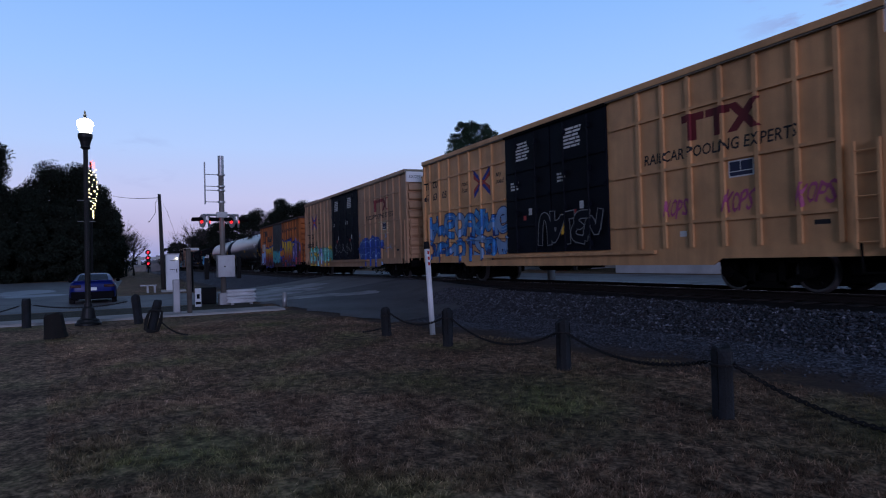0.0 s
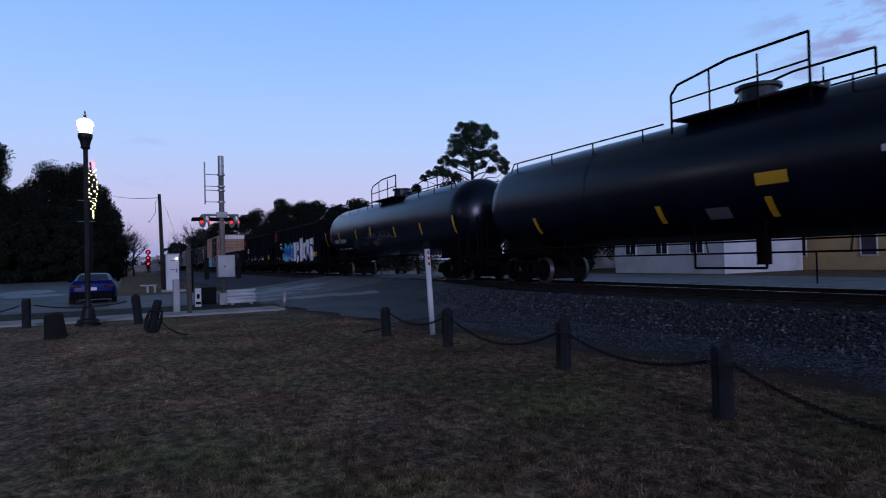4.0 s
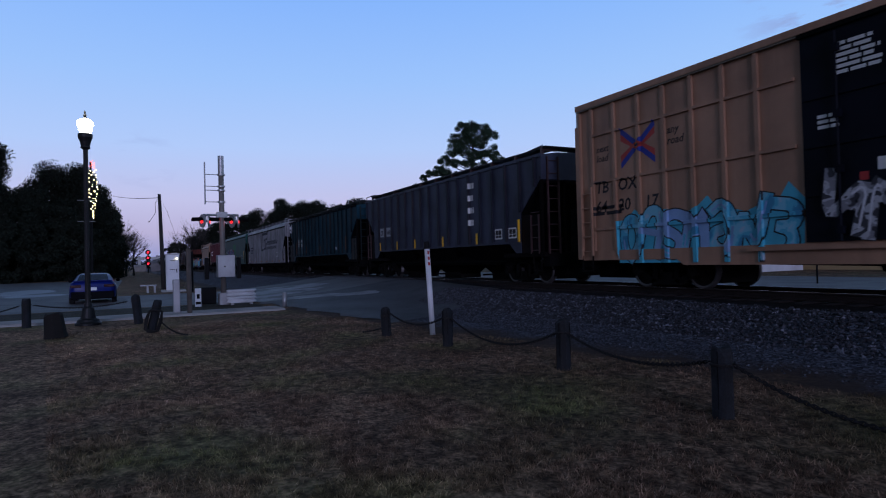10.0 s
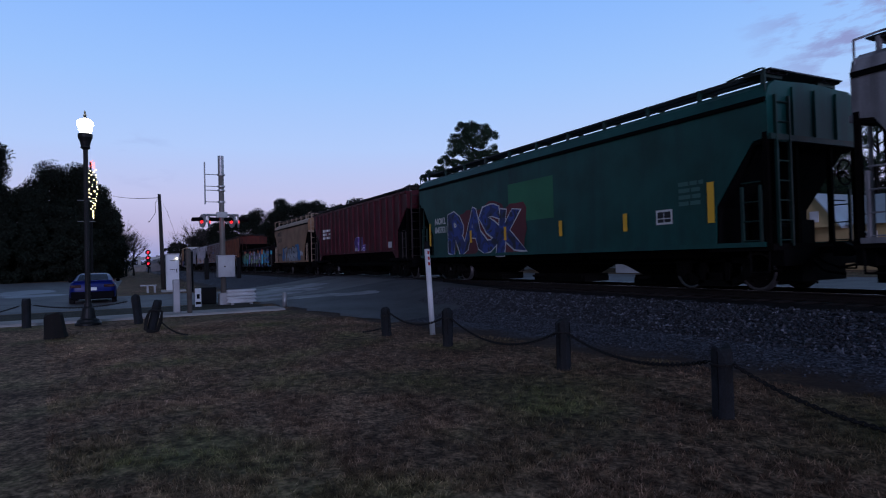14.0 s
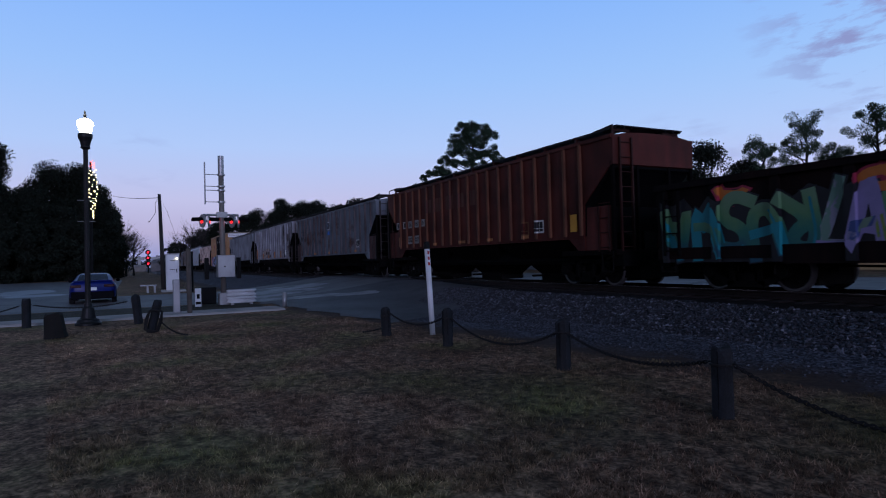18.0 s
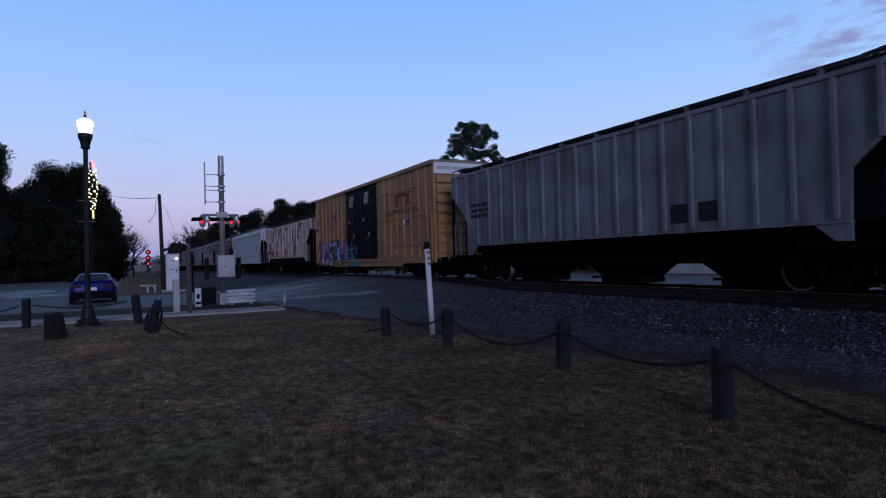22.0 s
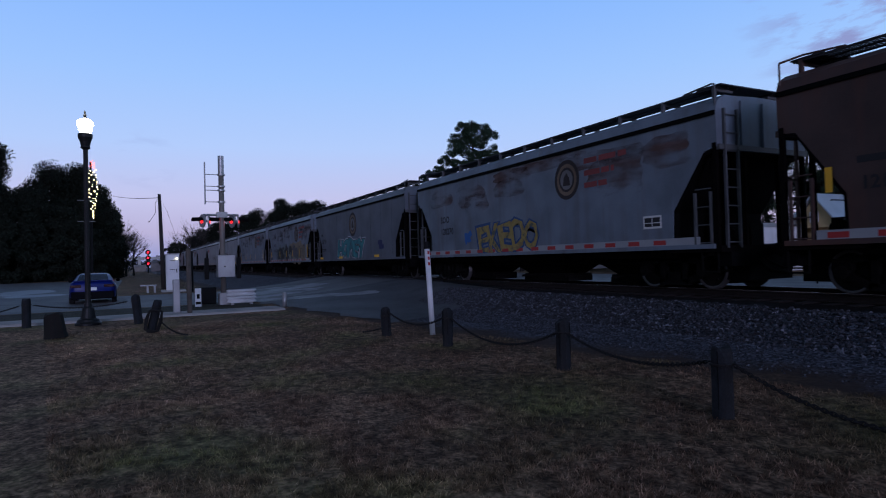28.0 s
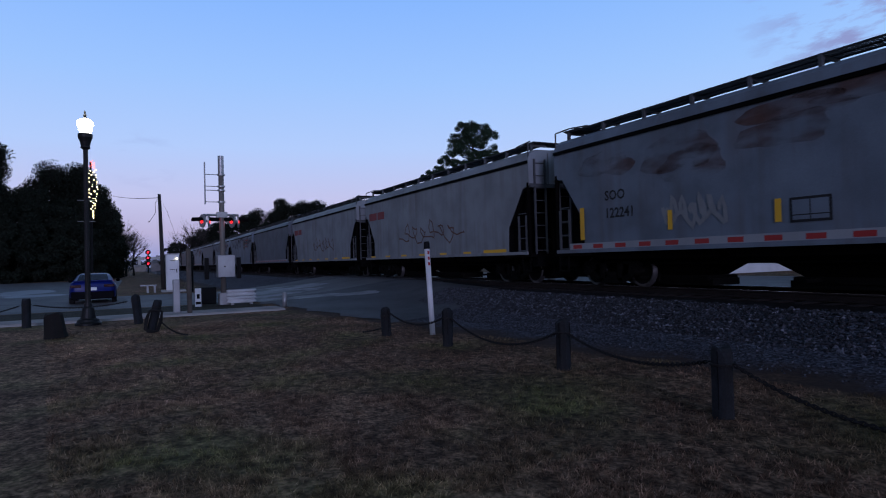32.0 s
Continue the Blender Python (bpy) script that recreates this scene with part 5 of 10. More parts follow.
def b_side_frame(bm):
    # a truss: chords and columns round two openings
    def bar(p, q, w):
        d = Vector((q[0] - p[0], q[1] - p[1]))
        nrm = Vector((-d.y, d.x)).normalized() * w / 2
        prism(bm, [(p[0] + nrm.x, p[1] + nrm.y), (q[0] + nrm.x, q[1] + nrm.y), (q[0] - nrm.x, q[1] - nrm.y), (p[0] - nrm.x, p[1] - nrm.y)], -0.07, 0.07)
    bar((-1.1, 0.60), (-0.4, 0.70), 0.13)
    bar((1.1, 0.60), (0.4, 0.70), 0.13)
    bar((-0.45, 0.70), (0.45, 0.70), 0.13)
    bar((-1.0, 0.44), (-0.38, 0.16), 0.13)
    bar((1.0, 0.44), (0.38, 0.16), 0.13)
    bar((-0.45, 0.15), (0.45, 0.15), 0.13)
    bar((-0.34, 0.16), (-0.34, 0.70), 0.12)
    bar((0.34, 0.16), (0.34, 0.70), 0.12)
    for s in (-1, 1):
        box(bm, s * 0.89 - 0.17, s * 0.89 + 0.17, -0.09, 0.09, 0.46, 0.62)
        tube(bm, (s * 0.89, -0.16, WR), (s * 0.89, 0.1, WR), 0.125, 14)


def b_springs(bm):
    rings = []
    for k in range(13):
        g = 0.02 * (k % 2)
        rings.append([((0.22 + g) * math.cos(6.2832 * i / 12), (0.07 + g) * math.sin(6.2832 * i / 12), 0.215 + k * 0.015) for i in range(12)])
    loft(bm, rings)


def b_wheelset(bm):
    for s in (-1, 1):
        y = s * 0.75
        prof = [(0.0, -0.02), (0.16, -0.03), (0.30, 0.0), (WR - 0.06, -0.03), (WR - 0.01, -0.06), (WR, -0.05), (WR + 0.005, 0.05), (WR + 0.03, 0.07), (WR + 0.02, 0.09), (WR - 0.07, 0.08), (0.30, 0.04), (0.0, 0.05)]
        rings = []
        for r, d in prof:
            rings.append([(r * math.cos(6.2832 * i / 28), y - s * d, r * math.sin(6.2832 * i / 28)) for i in range(28)])
        loft(bm, rings, cap=False)
        for i in range(5):
            a = i * 1.2566
            tube(bm, (0.24 * math.cos(a), y + s * 0.03, 0.24 * math.sin(a)), (0.24 * math.cos(a), y - s * 0.03, 0.24 * math.sin(a)), 0.03, 6)
    tube(bm, (0, -1.0, 0), (0, 1.0, 0), 0.085, 10)


def b_coupler(bm):
    box(bm, -0.35, 0.42, -0.07, 0.07, 0.78, 0.92)
    box(bm, -1.1, -0.05, -0.42, 0.42, 0.48, 0.98)
    path_tube(bm, [(-0.3, -0.9, 0.9), (-0.25, -0.9, 0.45), (-1.2, -0.8, 0.35)], 0.03)
    prism(bm, [(0.38, 0.72), (0.62, 0.72), (0.74, 0.80), (0.74, 0.92), (0.60, 0.99), (0.38, 0.99)], -0.16, 0.02)
    prism(bm, [(0.50, 0.70), (0.80, 0.74), (0.80, 0.97), (0.50, 1.0)], 0.03, 0.14)
    path_tube(bm, [(0.05, -0.3, 0.85), (0.25, -0.3, 0.62), (0.55, -0.22, 0.48), (0.8, -0.12, 0.55)], 0.028)
    path_tube(bm, [(0.0, 0.3, 1.02), (0.25, 0.55, 0.98), (0.25, 1.35, 1.0)], 0.016)


def b_rigging(bm):
    box(bm, -1.25, 0.10, -0.75, 0.75, 0.22, 0.60)
    box(bm, -0.2, 0.12, -1.35, 1.35, 0.55, 0.86)
    tube(bm, (-0.8, -1.1, 0.5), (-0.8, 1.1, 0.5), 0.14, 10)
    path_tube(bm, [(0.05, -0.45, 0.7), (0.35, -0.4, 0.42), (0.7, -0.3, 0.36)], 0.03)


def b_ladder(bm, z0=0.95, z1=4.05, w=0.42, step=0.40):
    for x in (-w / 2, w / 2):
        box(bm, x - 0.025, x + 0.025, -0.03, 0.03, z0, z1)
    k = int((z1 - z0) / step)
    for i in range(k + 1):
        tube(bm, (-w / 2, 0, z0 + 0.12 + i * step), (w / 2, 0, z0 + 0.12 + i * step), 0.016, 6)


def b_stirrup(bm):
    path_tube(bm, [(-0.22, 0, 0.95), (-0.2, 0, 0.42), (0.2, 0, 0.42), (0.22, 0, 0.95)], 0.022)
    box(bm, -0.2, 0.2, -0.05, 0.05, 0.41, 0.435)


def b_grab(bm):
    path_tube(bm, [(-0.25, 0.06, 0), (-0.25, 0, 0), (0.25, 0, 0), (0.25, 0.06, 0)], 0.014)


def b_brake_wheel(bm):
    for i in range(16):
        a, b = 6.2832 * i / 16, 6.2832 * (i + 1) / 16
        tube(bm, (0, 0.27 * math.cos(a), 0.27 * math.sin(a)), (0, 0.27 * math.cos(b), 0.27 * math.sin(b)), 0.02, 6)
    for i in range(4):
        a = 0.785 * (2 * i + 1)
        tube(bm, (-0.05, 0, 0), (0, 0.27 * math.cos(a), 0.27 * math.sin(a)), 0.014, 5)
    tube(bm, (-0.14, 0, 0), (0.02, 0, 0), 0.04, 8)


def wheelset_mesh():
    """Dark plates with a worn bright edge round each rim."""
    if "wheelset" not in SHARED:
        me = shared("wheelset", b_wheelset, WHEEL, True)
        me.materials.append(TREAD)
        for p in me.polygons:
            if math.hypot(p.center.x, p.center.z) > WR - 0.04:
                p.material_index = 1
    return SHARED["wheelset"]


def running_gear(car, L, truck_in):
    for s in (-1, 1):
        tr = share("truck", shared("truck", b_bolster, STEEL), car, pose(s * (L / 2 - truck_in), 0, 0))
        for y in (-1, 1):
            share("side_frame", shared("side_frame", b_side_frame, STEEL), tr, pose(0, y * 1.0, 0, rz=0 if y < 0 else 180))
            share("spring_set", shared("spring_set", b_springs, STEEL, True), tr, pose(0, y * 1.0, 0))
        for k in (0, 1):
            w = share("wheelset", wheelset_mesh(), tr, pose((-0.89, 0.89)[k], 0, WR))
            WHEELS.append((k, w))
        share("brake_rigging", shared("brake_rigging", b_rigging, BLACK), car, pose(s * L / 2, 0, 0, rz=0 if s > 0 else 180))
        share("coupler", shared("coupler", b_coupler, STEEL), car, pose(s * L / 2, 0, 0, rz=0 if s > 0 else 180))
        for y in (-1, 1):
            share("stirrup_step", shared("stirrup_step", b_stirrup, STEEL), car, pose(s * (L / 2 - 0.3), y * 1.5, 0))


# flat paint on a side: lettering, panels and spray paint, laid over ribs where there are any
def drape(bm, ribs, y):
    """Lays a flat mesh in x and z on a car's side at y; (x0, x1, depth) ribs and (z0, z1, depth, "z") belts stand proud."""
    xs, zs = [v.co.x for v in bm.verts], [v.co.z for v in bm.verts]
    over = []
    for r in ribs:
        k = 2 if len(r) == 4 else 0
        lo, hi = (min(zs), max(zs)) if k else (min(xs), max(xs))
        if r[1] < lo or r[0] > hi:
            continue
        over.append((k, r))
        no = (0, 0, 1) if k else (1, 0, 0)
        for p in (r[0] - 0.012, r[0] - 0.004, r[1] + 0.004, r[1] + 0.012):
            bmesh.ops.bisect_plane(bm, geom=bm.verts[:] + bm.edges[:] + bm.faces[:], plane_co=(0, 0, p) if k else (p, 0, 0), plane_no=no)
    for v in bm.verts:
        d = 0.0
        for k, r in over:
            if r[0] - 0.005 < v.co[k] < r[1] + 0.005:
                d = max(d, r[2])
        v.co.y += y - d


def flat(bm, pts, y=0.0):
    """A polygon in x and z that faces the near side."""
    f = bm.faces.new([bm.verts.new((x, y, z)) for x, z in pts])
    f.normal_update()
    if f.normal.y > 0:
        f.normal_flip()


def rect(bm, x0, z0, x1, z1, y=0.0):
    flat(bm, [(x0, z0), (x1, z0), (x1, z1), (x0, z1)], y)


def text_mesh(body, size, shear=0.0, offset=0.0, spacing=1.0):
    cu = bpy.data.curves.new("lettering", "FONT")
    cu.body, cu.size, cu.shear, cu.offset, cu.space_character = body, size, shear, offset, spacing
    cu.resolution_u = 2
    ob = bpy.data.objects.new("lettering", cu)
    me = bpy.data.meshes.new_from_object(ob)
    bpy.data.objects.remove(ob)
    bpy.data.curves.remove(cu)
    return me


def letter(car, body, x, z, size, material, y, ribs=(), shear=0.0, offset=0.01, spacing=1.0, stretch=1.0, name="lettering", lift=0.004):
    me = text_mesh(body, size, shear, offset, spacing)
    bm = bmesh.new()
    bm.from_mesh(me)
    bpy.data.meshes.remove(me)
    for v in bm.verts:
        v.co = Vector((x + v.co.x * stretch, -lift, z + v.co.y))
    drape(bm, ribs, y)
    return part(name, bm, material, car)


def bars(car, x, z, w, h, rows, material, y, ribs=(), seed=0, name="stencil_bar"):
    """Small print, as lines of short bars."""
    rr = random.Random(seed)
    step = h / rows
    for i in range(rows):
        cx = x
        end = x + w * (0.75 + 0.25 * rr.random())
        while cx < end - 0.03:
            ln = min(end - cx, rr.uniform(0.2, 0.6) * max(0.4, w))
            bm = bmesh.new()
            rect(bm, cx, z + h - (i + 0.72) * step, cx + ln, z + h - i * step - 0.1 * step, -0.004)
            drape(bm, ribs, y)
            part(name, bm, material, car)
            cx += ln + 0.05 * max(0.4, w)


def panel(car, x0, z0, x1, z1, material, y, ribs=(), name="marking_panel", lift=0.004):
    bm = bmesh.new()
    rect(bm, x0, z0, x1, z1, -lift)
    drape(bm, ribs, y)
    return part(name, bm, material, car)


def spray(name, col, rough=0.55):
    return mat("spray_" + name, col, rough, 0, 0.18, 14, bump=0.05)


def fade(name, z0, z1, cols):
    """Spray paint that runs from one colour into the next with height, with a cloudy border."""
    m = bpy.data.materials.new("spray_" + name)
    nt, n, l = nodes_of(m)
    out, b = n.new("ShaderNodeOutputMaterial"), n.new("ShaderNodeBsdfPrincipled")
    b.inputs["Roughness"].default_value = 0.55
    tc, sep, nz = n.new("ShaderNodeTexCoord"), n.new("ShaderNodeSeparateXYZ"), n.new("ShaderNodeTexNoise")
    l.new(tc.outputs["Object"], sep.inputs[0])
    l.new(tc.outputs["Object"], nz.inputs[0])
    nz.inputs["Scale"].default_value, nz.inputs["Detail"].default_value = 2.6, 6.0
    ma = n.new("ShaderNodeMath")
    ma.operation = "MULTIPLY_ADD"
    ma.inputs[1].default_value = 0.55 * (z1 - z0)
    l.new(nz.outputs[0], ma.inputs[0])
    l.new(sep.outputs["Z"], ma.inputs[2])
    mr = n.new("ShaderNodeMapRange")
    mr.inputs[1].default_value, mr.inputs[2].default_value = z0 + 0.27 * (z1 - z0), z1 + 0.27 * (z1 - z0)
    l.new(ma.outputs[0], mr.inputs[0])
    k = len(cols)
    r = ramp_node(n, [((i + 0.5) / k, c) for i, c in enumerate(cols)])
    l.new(mr.outputs[0], r.inputs[0])
    l.new(r.outputs[0], b.inputs["Base Color"])
    l.new(b.outputs[0], out.inputs[0])
    return m


def blotch(name, cols, scale=1.6):
    """Spray paint in cloudy patches of several colours."""
    m = bpy.data.materials.new("spray_" + name)
    nt, n, l = nodes_of(m)
    out, b = n.new("ShaderNodeOutputMaterial"), n.new("ShaderNodeBsdfPrincipled")
    b.inputs["Roughness"].default_value = 0.55
    tc, nz = n.new("ShaderNodeTexCoord"), n.new("ShaderNodeTexNoise")
    l.new(tc.outputs["Object"], nz.inputs[0])
    nz.inputs["Scale"].default_value, nz.inputs["Detail"].default_value, nz.inputs["Distortion"].default_value = scale, 3.0, 0.8
    k = len(cols)
    stops = []
    for i, c in enumerate(cols):
        a, e = 0.30 + 0.40 * i / k, 0.30 + 0.40 * (i + 1) / k
        stops += [(a + 0.008, c), (e - 0.008, c)]
    r = ramp_node(n, stops)
    l.new(nz.outputs[0], r.inputs[0])
    l.new(r.outputs[0], b.inputs["Base Color"])
    l.new(b.outputs[0], out.inputs[0])
    return m


def piece(side, body, a, b, z0, z1, fill, edge=None, halo=None, inner=None, seed=0, lean=0.1, fat=0.045, ew=0.05, arch=0.0, dy=0.0, bare=False):
    """Spray-painted letters: each swollen, bent and turned a little, with an outline and a halo round it."""
    rr = random.Random(seed)
    n, h = len(body), z1 - z0
    w = (b - a) / n
    layers = [(fat + 2.1 * ew, halo, 0.004), (fat + ew, edge, 0.0065), (fat, fill, 0.009), (fat - 0.055, inner, 0.0115)]
    for i, ch in enumerate(body):
        if ch == " ":
            continue
        base = text_mesh(ch, 1.0)
        co = [v.co.copy() for v in base.vertices]
        bpy.data.meshes.remove(base)
        x0, x1 = min(c.x for c in co), max(c.x for c in co)
        y0, y1 = min(c.y for c in co), max(c.y for c in co)
        sw = w * rr.uniform(0.88, 1.02) * (0.55 if ch in "i!" else 1.0)
        sh = h * rr.uniform(0.86, 1.0)
        rot, ph, dz = rr.uniform(-0.10, 0.10), rr.uniform(0, 6.28), rr.uniform(-0.03, 0.05) * h + arch * h * math.sin(math.pi * (i + 0.5) / n)
        cx, cz = side.o + a + (i + 0.5) * w, z0 + dz + sh / 2
        for off, m, lift in layers:
            if m is None:
                continue
            me = text_mesh(ch, 1.0, 0.0, off)
            bm = bmesh.new()
            bm.from_mesh(me)
            bpy.data.meshes.remove(me)
            for v in bm.verts:
                u, q = (v.co.x - x0) / max(0.05, x1 - x0) - 0.5, (v.co.y - y0) / max(0.05, y1 - y0) - 0.5
                px = u * sw * (1 + 0.16 * math.sin(ph + 2.6 * q)) + lean * q * h + 0.05 * sw * math.sin(ph + 5 * q)
                pz = q * sh * (1 + 0.12 * math.sin(ph + 3 * u)) + 0.06 * sh * math.sin(2 * ph + 4 * u)
                v.co = Vector((cx + px * math.cos(rot) - pz * math.sin(rot), -lift - 0.0011 * (i % 2), cz + px * math.sin(rot) + pz * math.cos(rot)))
            drape(bm, [] if bare else side.ribs, side.y - dy)
            part("graffiti_letter", bm, m, side.car)


def bubbles(side, spots, fill, line, seed):
    """Round swollen forms in one colour, with thin pale arcs drawn over them."""
    rr = random.Random(seed)
    for i, (u, z, w, h) in enumerate(spots):
        bm = bmesh.new()
        flat(bm, glyph(rr, side.o + u, z, w, h, 0, 0.05, 26), -0.004 - 0.0011 * (i % 3))
        drape(bm, side.ribs, side.y)
        part("graffiti_paint", bm, fill, side.car)
    if line is None:
        return
    for i, (u, z, w, h) in enumerate(spots):
        a0 = rr.uniform(-0.4, 0.4)
        pts = [(side.o + u + 0.40 * w * math.cos(a0 + t), z + 0.40 * h * math.sin(a0 + t)) for t in spread(0.0, rr.uniform(2.2, 3.6), 9)]
        bm = bmesh.new()
        stroke(bm, pts, 0.035, -0.009)
        drape(bm, side.ribs, side.y)
        part("graffiti_line", bm, line, side.car)


def star(side, u, z, r, m):
    """A small sprayed star of crossed strokes."""
    for k in range(3):
        a = 0.4 + k * 1.047
        bm = bmesh.new()
        stroke(bm, [(side.o + u - r * math.cos(a), z - r * math.sin(a)), (side.o + u + r * math.cos(a), z + r * math.sin(a))], 0.03, -0.005 - 0.001 * k)
        drape(bm, side.ribs, side.y)
        part("graffiti_star", bm, m, side.car)


def glyph(rr, cx, cz, w, h, grow=0.0, lean=0.0, k=30):
    """A ragged patch with a wavy outline."""
    ph = [rr.uniform(0, 6.28) for _ in range(4)]
    am = (rr.uniform(0.05, 0.14), rr.uniform(0.05, 0.16), rr.uniform(0.03, 0.09))
    pts = []
    for i in range(k):
        a = 6.2832 * i / k
        c, s = math.cos(a), math.sin(a)
        sq = 1.0 / max(abs(c) ** 3.2 + abs(s) ** 3.2, 1e-6) ** (1 / 3.2)
        r = sq * (1 + am[0] * math.sin(2 * a + ph[0]) + am[1] * math.sin(3 * a + ph[1]) + am[2] * math.sin(7 * a + ph[2]))
        x, z = c * r * (w / 2 + grow), s * r * (h / 2 + grow)
        pts.append((cx + x + lean * z, cz + z))
    return pts


# bent strokes in a unit box, each drawn without lifting the can
STROKES = (
    ((0.95, 0.9), (0.3, 1.0), (0.05, 0.75), (0.3, 0.52), (0.8, 0.45), (0.95, 0.2), (0.6, 0.0), (0.0, 0.08)),
    ((0.05, 0.0), (0.1, 1.0), (0.85, 0.1), (0.95, 1.0)),
    ((0.0, 0.0), (0.35, 1.0), (0.55, 0.98), (0.95, 0.0), (0.72, 0.36), (0.2, 0.34)),
    ((0.9, 0.85), (0.45, 1.0), (0.05, 0.6), (0.1, 0.2), (0.5, 0.0), (0.95, 0.18), (0.92, 0.45), (0.55, 0.45)),
    ((0.1, 0.0), (0.1, 1.0), (0.75, 0.95), (0.85, 0.65), (0.15, 0.45), (0.95, 0.0)),
    ((0.0, 1.0), (0.2, 0.0), (0.5, 0.65), (0.8, 0.0), (1.0, 1.0)),
    ((0.5, 1.0), (0.1, 0.75), (0.1, 0.2), (0.5, 0.0), (0.9, 0.25), (0.9, 0.75), (0.45, 1.0)),
    ((0.95, 1.0), (0.1, 0.95), (0.12, 0.5), (0.7, 0.5), (0.12, 0.48), (0.1, 0.05), (0.95, 0.0)),
    ((0.0, 0.95), (0.95, 1.0), (0.1, 0.05), (1.0, 0.0)),
    ((0.1, 0.0), (0.12, 1.0), (0.14, 0.45), (0.85, 1.0), (0.3, 0.5), (0.95, 0.0)),
    ((0.05, 1.0), (0.1, 0.2), (0.5, 0.0), (0.9, 0.2), (0.95, 1.0)),
    ((0.0, 0.9), (1.0, 1.0), (0.5, 0.95), (0.48, 0.0)),
)


def stroke(bm, pts, w, y):
    """A band of width w along a bent line, with mitred corners and square ends, as one sheet."""
    p = [Vector(q) for q in pts]
    row = []
    for i, q in enumerate(p):
        d0 = (q - p[i - 1]).normalized() if i else (p[1] - q).normalized()
        d1 = (p[i + 1] - q).normalized() if i < len(p) - 1 else d0
        t = d0 + d1
        t = t.normalized() if t.length > 0.25 else d1
        nn = Vector((-t.y, t.x))
        m = min(1.7, 1.0 / max(0.4, abs(nn.dot(Vector((-d1.y, d1.x))))))
        e = (-d0 if i == 0 else d0 if i == len(p) - 1 else Vector((0, 0))) * w * 0.35
        yy = y - 0.00012 * i
        row.append((bm.verts.new((q.x + e.x + nn.x * w / 2 * m, yy, q.y + e.y + nn.y * w / 2 * m)), bm.verts.new((q.x + e.x - nn.x * w / 2 * m, yy, q.y + e.y - nn.y * w / 2 * m))))
    for (a, b), (c, d) in zip(row, row[1:]):
        f = bm.faces.new((a, b, d, c))
        f.normal_update()
        if f.normal.y > 0:
            f.normal_flip()


def graffiti(car, x0, x1, z0, z1, n, cols, y, ribs=(), seed=1, lean=0.15, cloud=None, fat=1.0, edge=0.10):
    """A spray-painted piece of n fat bent forms; cols: outline, then fills. Layers lie millimetres over one another."""
    rr = random.Random(seed)
    w, h = (x1 - x0) / n, z1 - z0

    def lay(bm, material, name="graffiti_paint"):
        drape(bm, ribs, y)
        part(name, bm, material, car)
    if cloud:
        bm = bmesh.new()
        top = [(x0 - 0.15 + (x1 - x0 + 0.3) * i / (2 * n + 2), z0 + h * rr.uniform(0.72, 1.08)) for i in range(2 * n + 3)]
        flat(bm, [(x0 - 0.1, z0 + 0.02), (x1 + 0.1, z0 + 0.02)] + top[::-1], -0.003)
        lay(bm, cloud, "graffiti_cloud")
    order = list(range(len(STROKES)))
    rr.shuffle(order)
    flip = [rr.choice((1, 2, 3)) for _ in range(7)]
    for i in range(n):
        sk = STROKES[order[i % len(order)]]
        sk = [(1 - u if fx else u, 1 - v if fz else v) for u, v in sk for fx, fz in ((flip[i % 7] & 1, flip[i % 7] & 2),)]
        gw, gh = w * rr.uniform(0.86, 1.02), h * rr.uniform(0.66, 0.80)
        bx, bz = x0 + (i + 0.02) * w, z0 + h * rr.uniform(0.10, 0.18)
        pts = [(bx + gw * (u + rr.uniform(-0.05, 0.05)) + lean * gh * (v - 0.5), bz + gh * (v + rr.uniform(-0.04, 0.04))) for u, v in sk]
        # turned a little, and rounded once at its corners
        tr = rr.uniform(-0.22, 0.22)
        mx, mz = bx + gw / 2, bz + gh / 2
        pts = [(mx + (p - mx) * math.cos(tr) - (q - mz) * math.sin(tr), mz + (p - mx) * math.sin(tr) + (q - mz) * math.cos(tr)) for p, q in pts]
        pts = [(min(max(p, x0 - 0.1), x1 + 0.1), min(max(q, z0 + 0.05), z1 - 0.05)) for p, q in pts]
        for _ in range(2):
            cut = [pts[0]]
            for (p0, q0), (p1, q1) in zip(pts, pts[1:]):
                cut += [(p0 * 0.72 + p1 * 0.28, q0 * 0.72 + q1 * 0.28), (p0 * 0.28 + p1 * 0.72, q0 * 0.28 + q1 * 0.72)]
            pts = cut + [pts[-1]]
        th = min(0.40 * w, 0.30 * h) * fat
        e = 0.0012 * (i % 2)
        bm = bmesh.new()
        stroke(bm, pts, th + edge, -0.005 - e)
        lay(bm, cols[0])
        fill = cols[1 + rr.randrange(len(cols) - 1)] if len(cols) > 1 else cols[0]
        bm = bmesh.new()
        stroke(bm, pts, th, -0.008 - e)
        lay(bm, fill)
        if len(cols) > 2:
            # a second tone in the lower half and a thin gleam along the top
            other = cols[1 + (i + seed) % (len(cols) - 1)]
            low = [q for q in pts if q[1] < bz + gh * 0.55]
            if len(low) > 1:
                bm = bmesh.new()
                stroke(bm, low[:6], th * 0.7, -0.0105 - e)
                lay(bm, other)
            bm = bmesh.new()
            stroke(bm, pts[1:8], th * 0.2, -0.0125 - e)
            lay(bm, cols[-1])


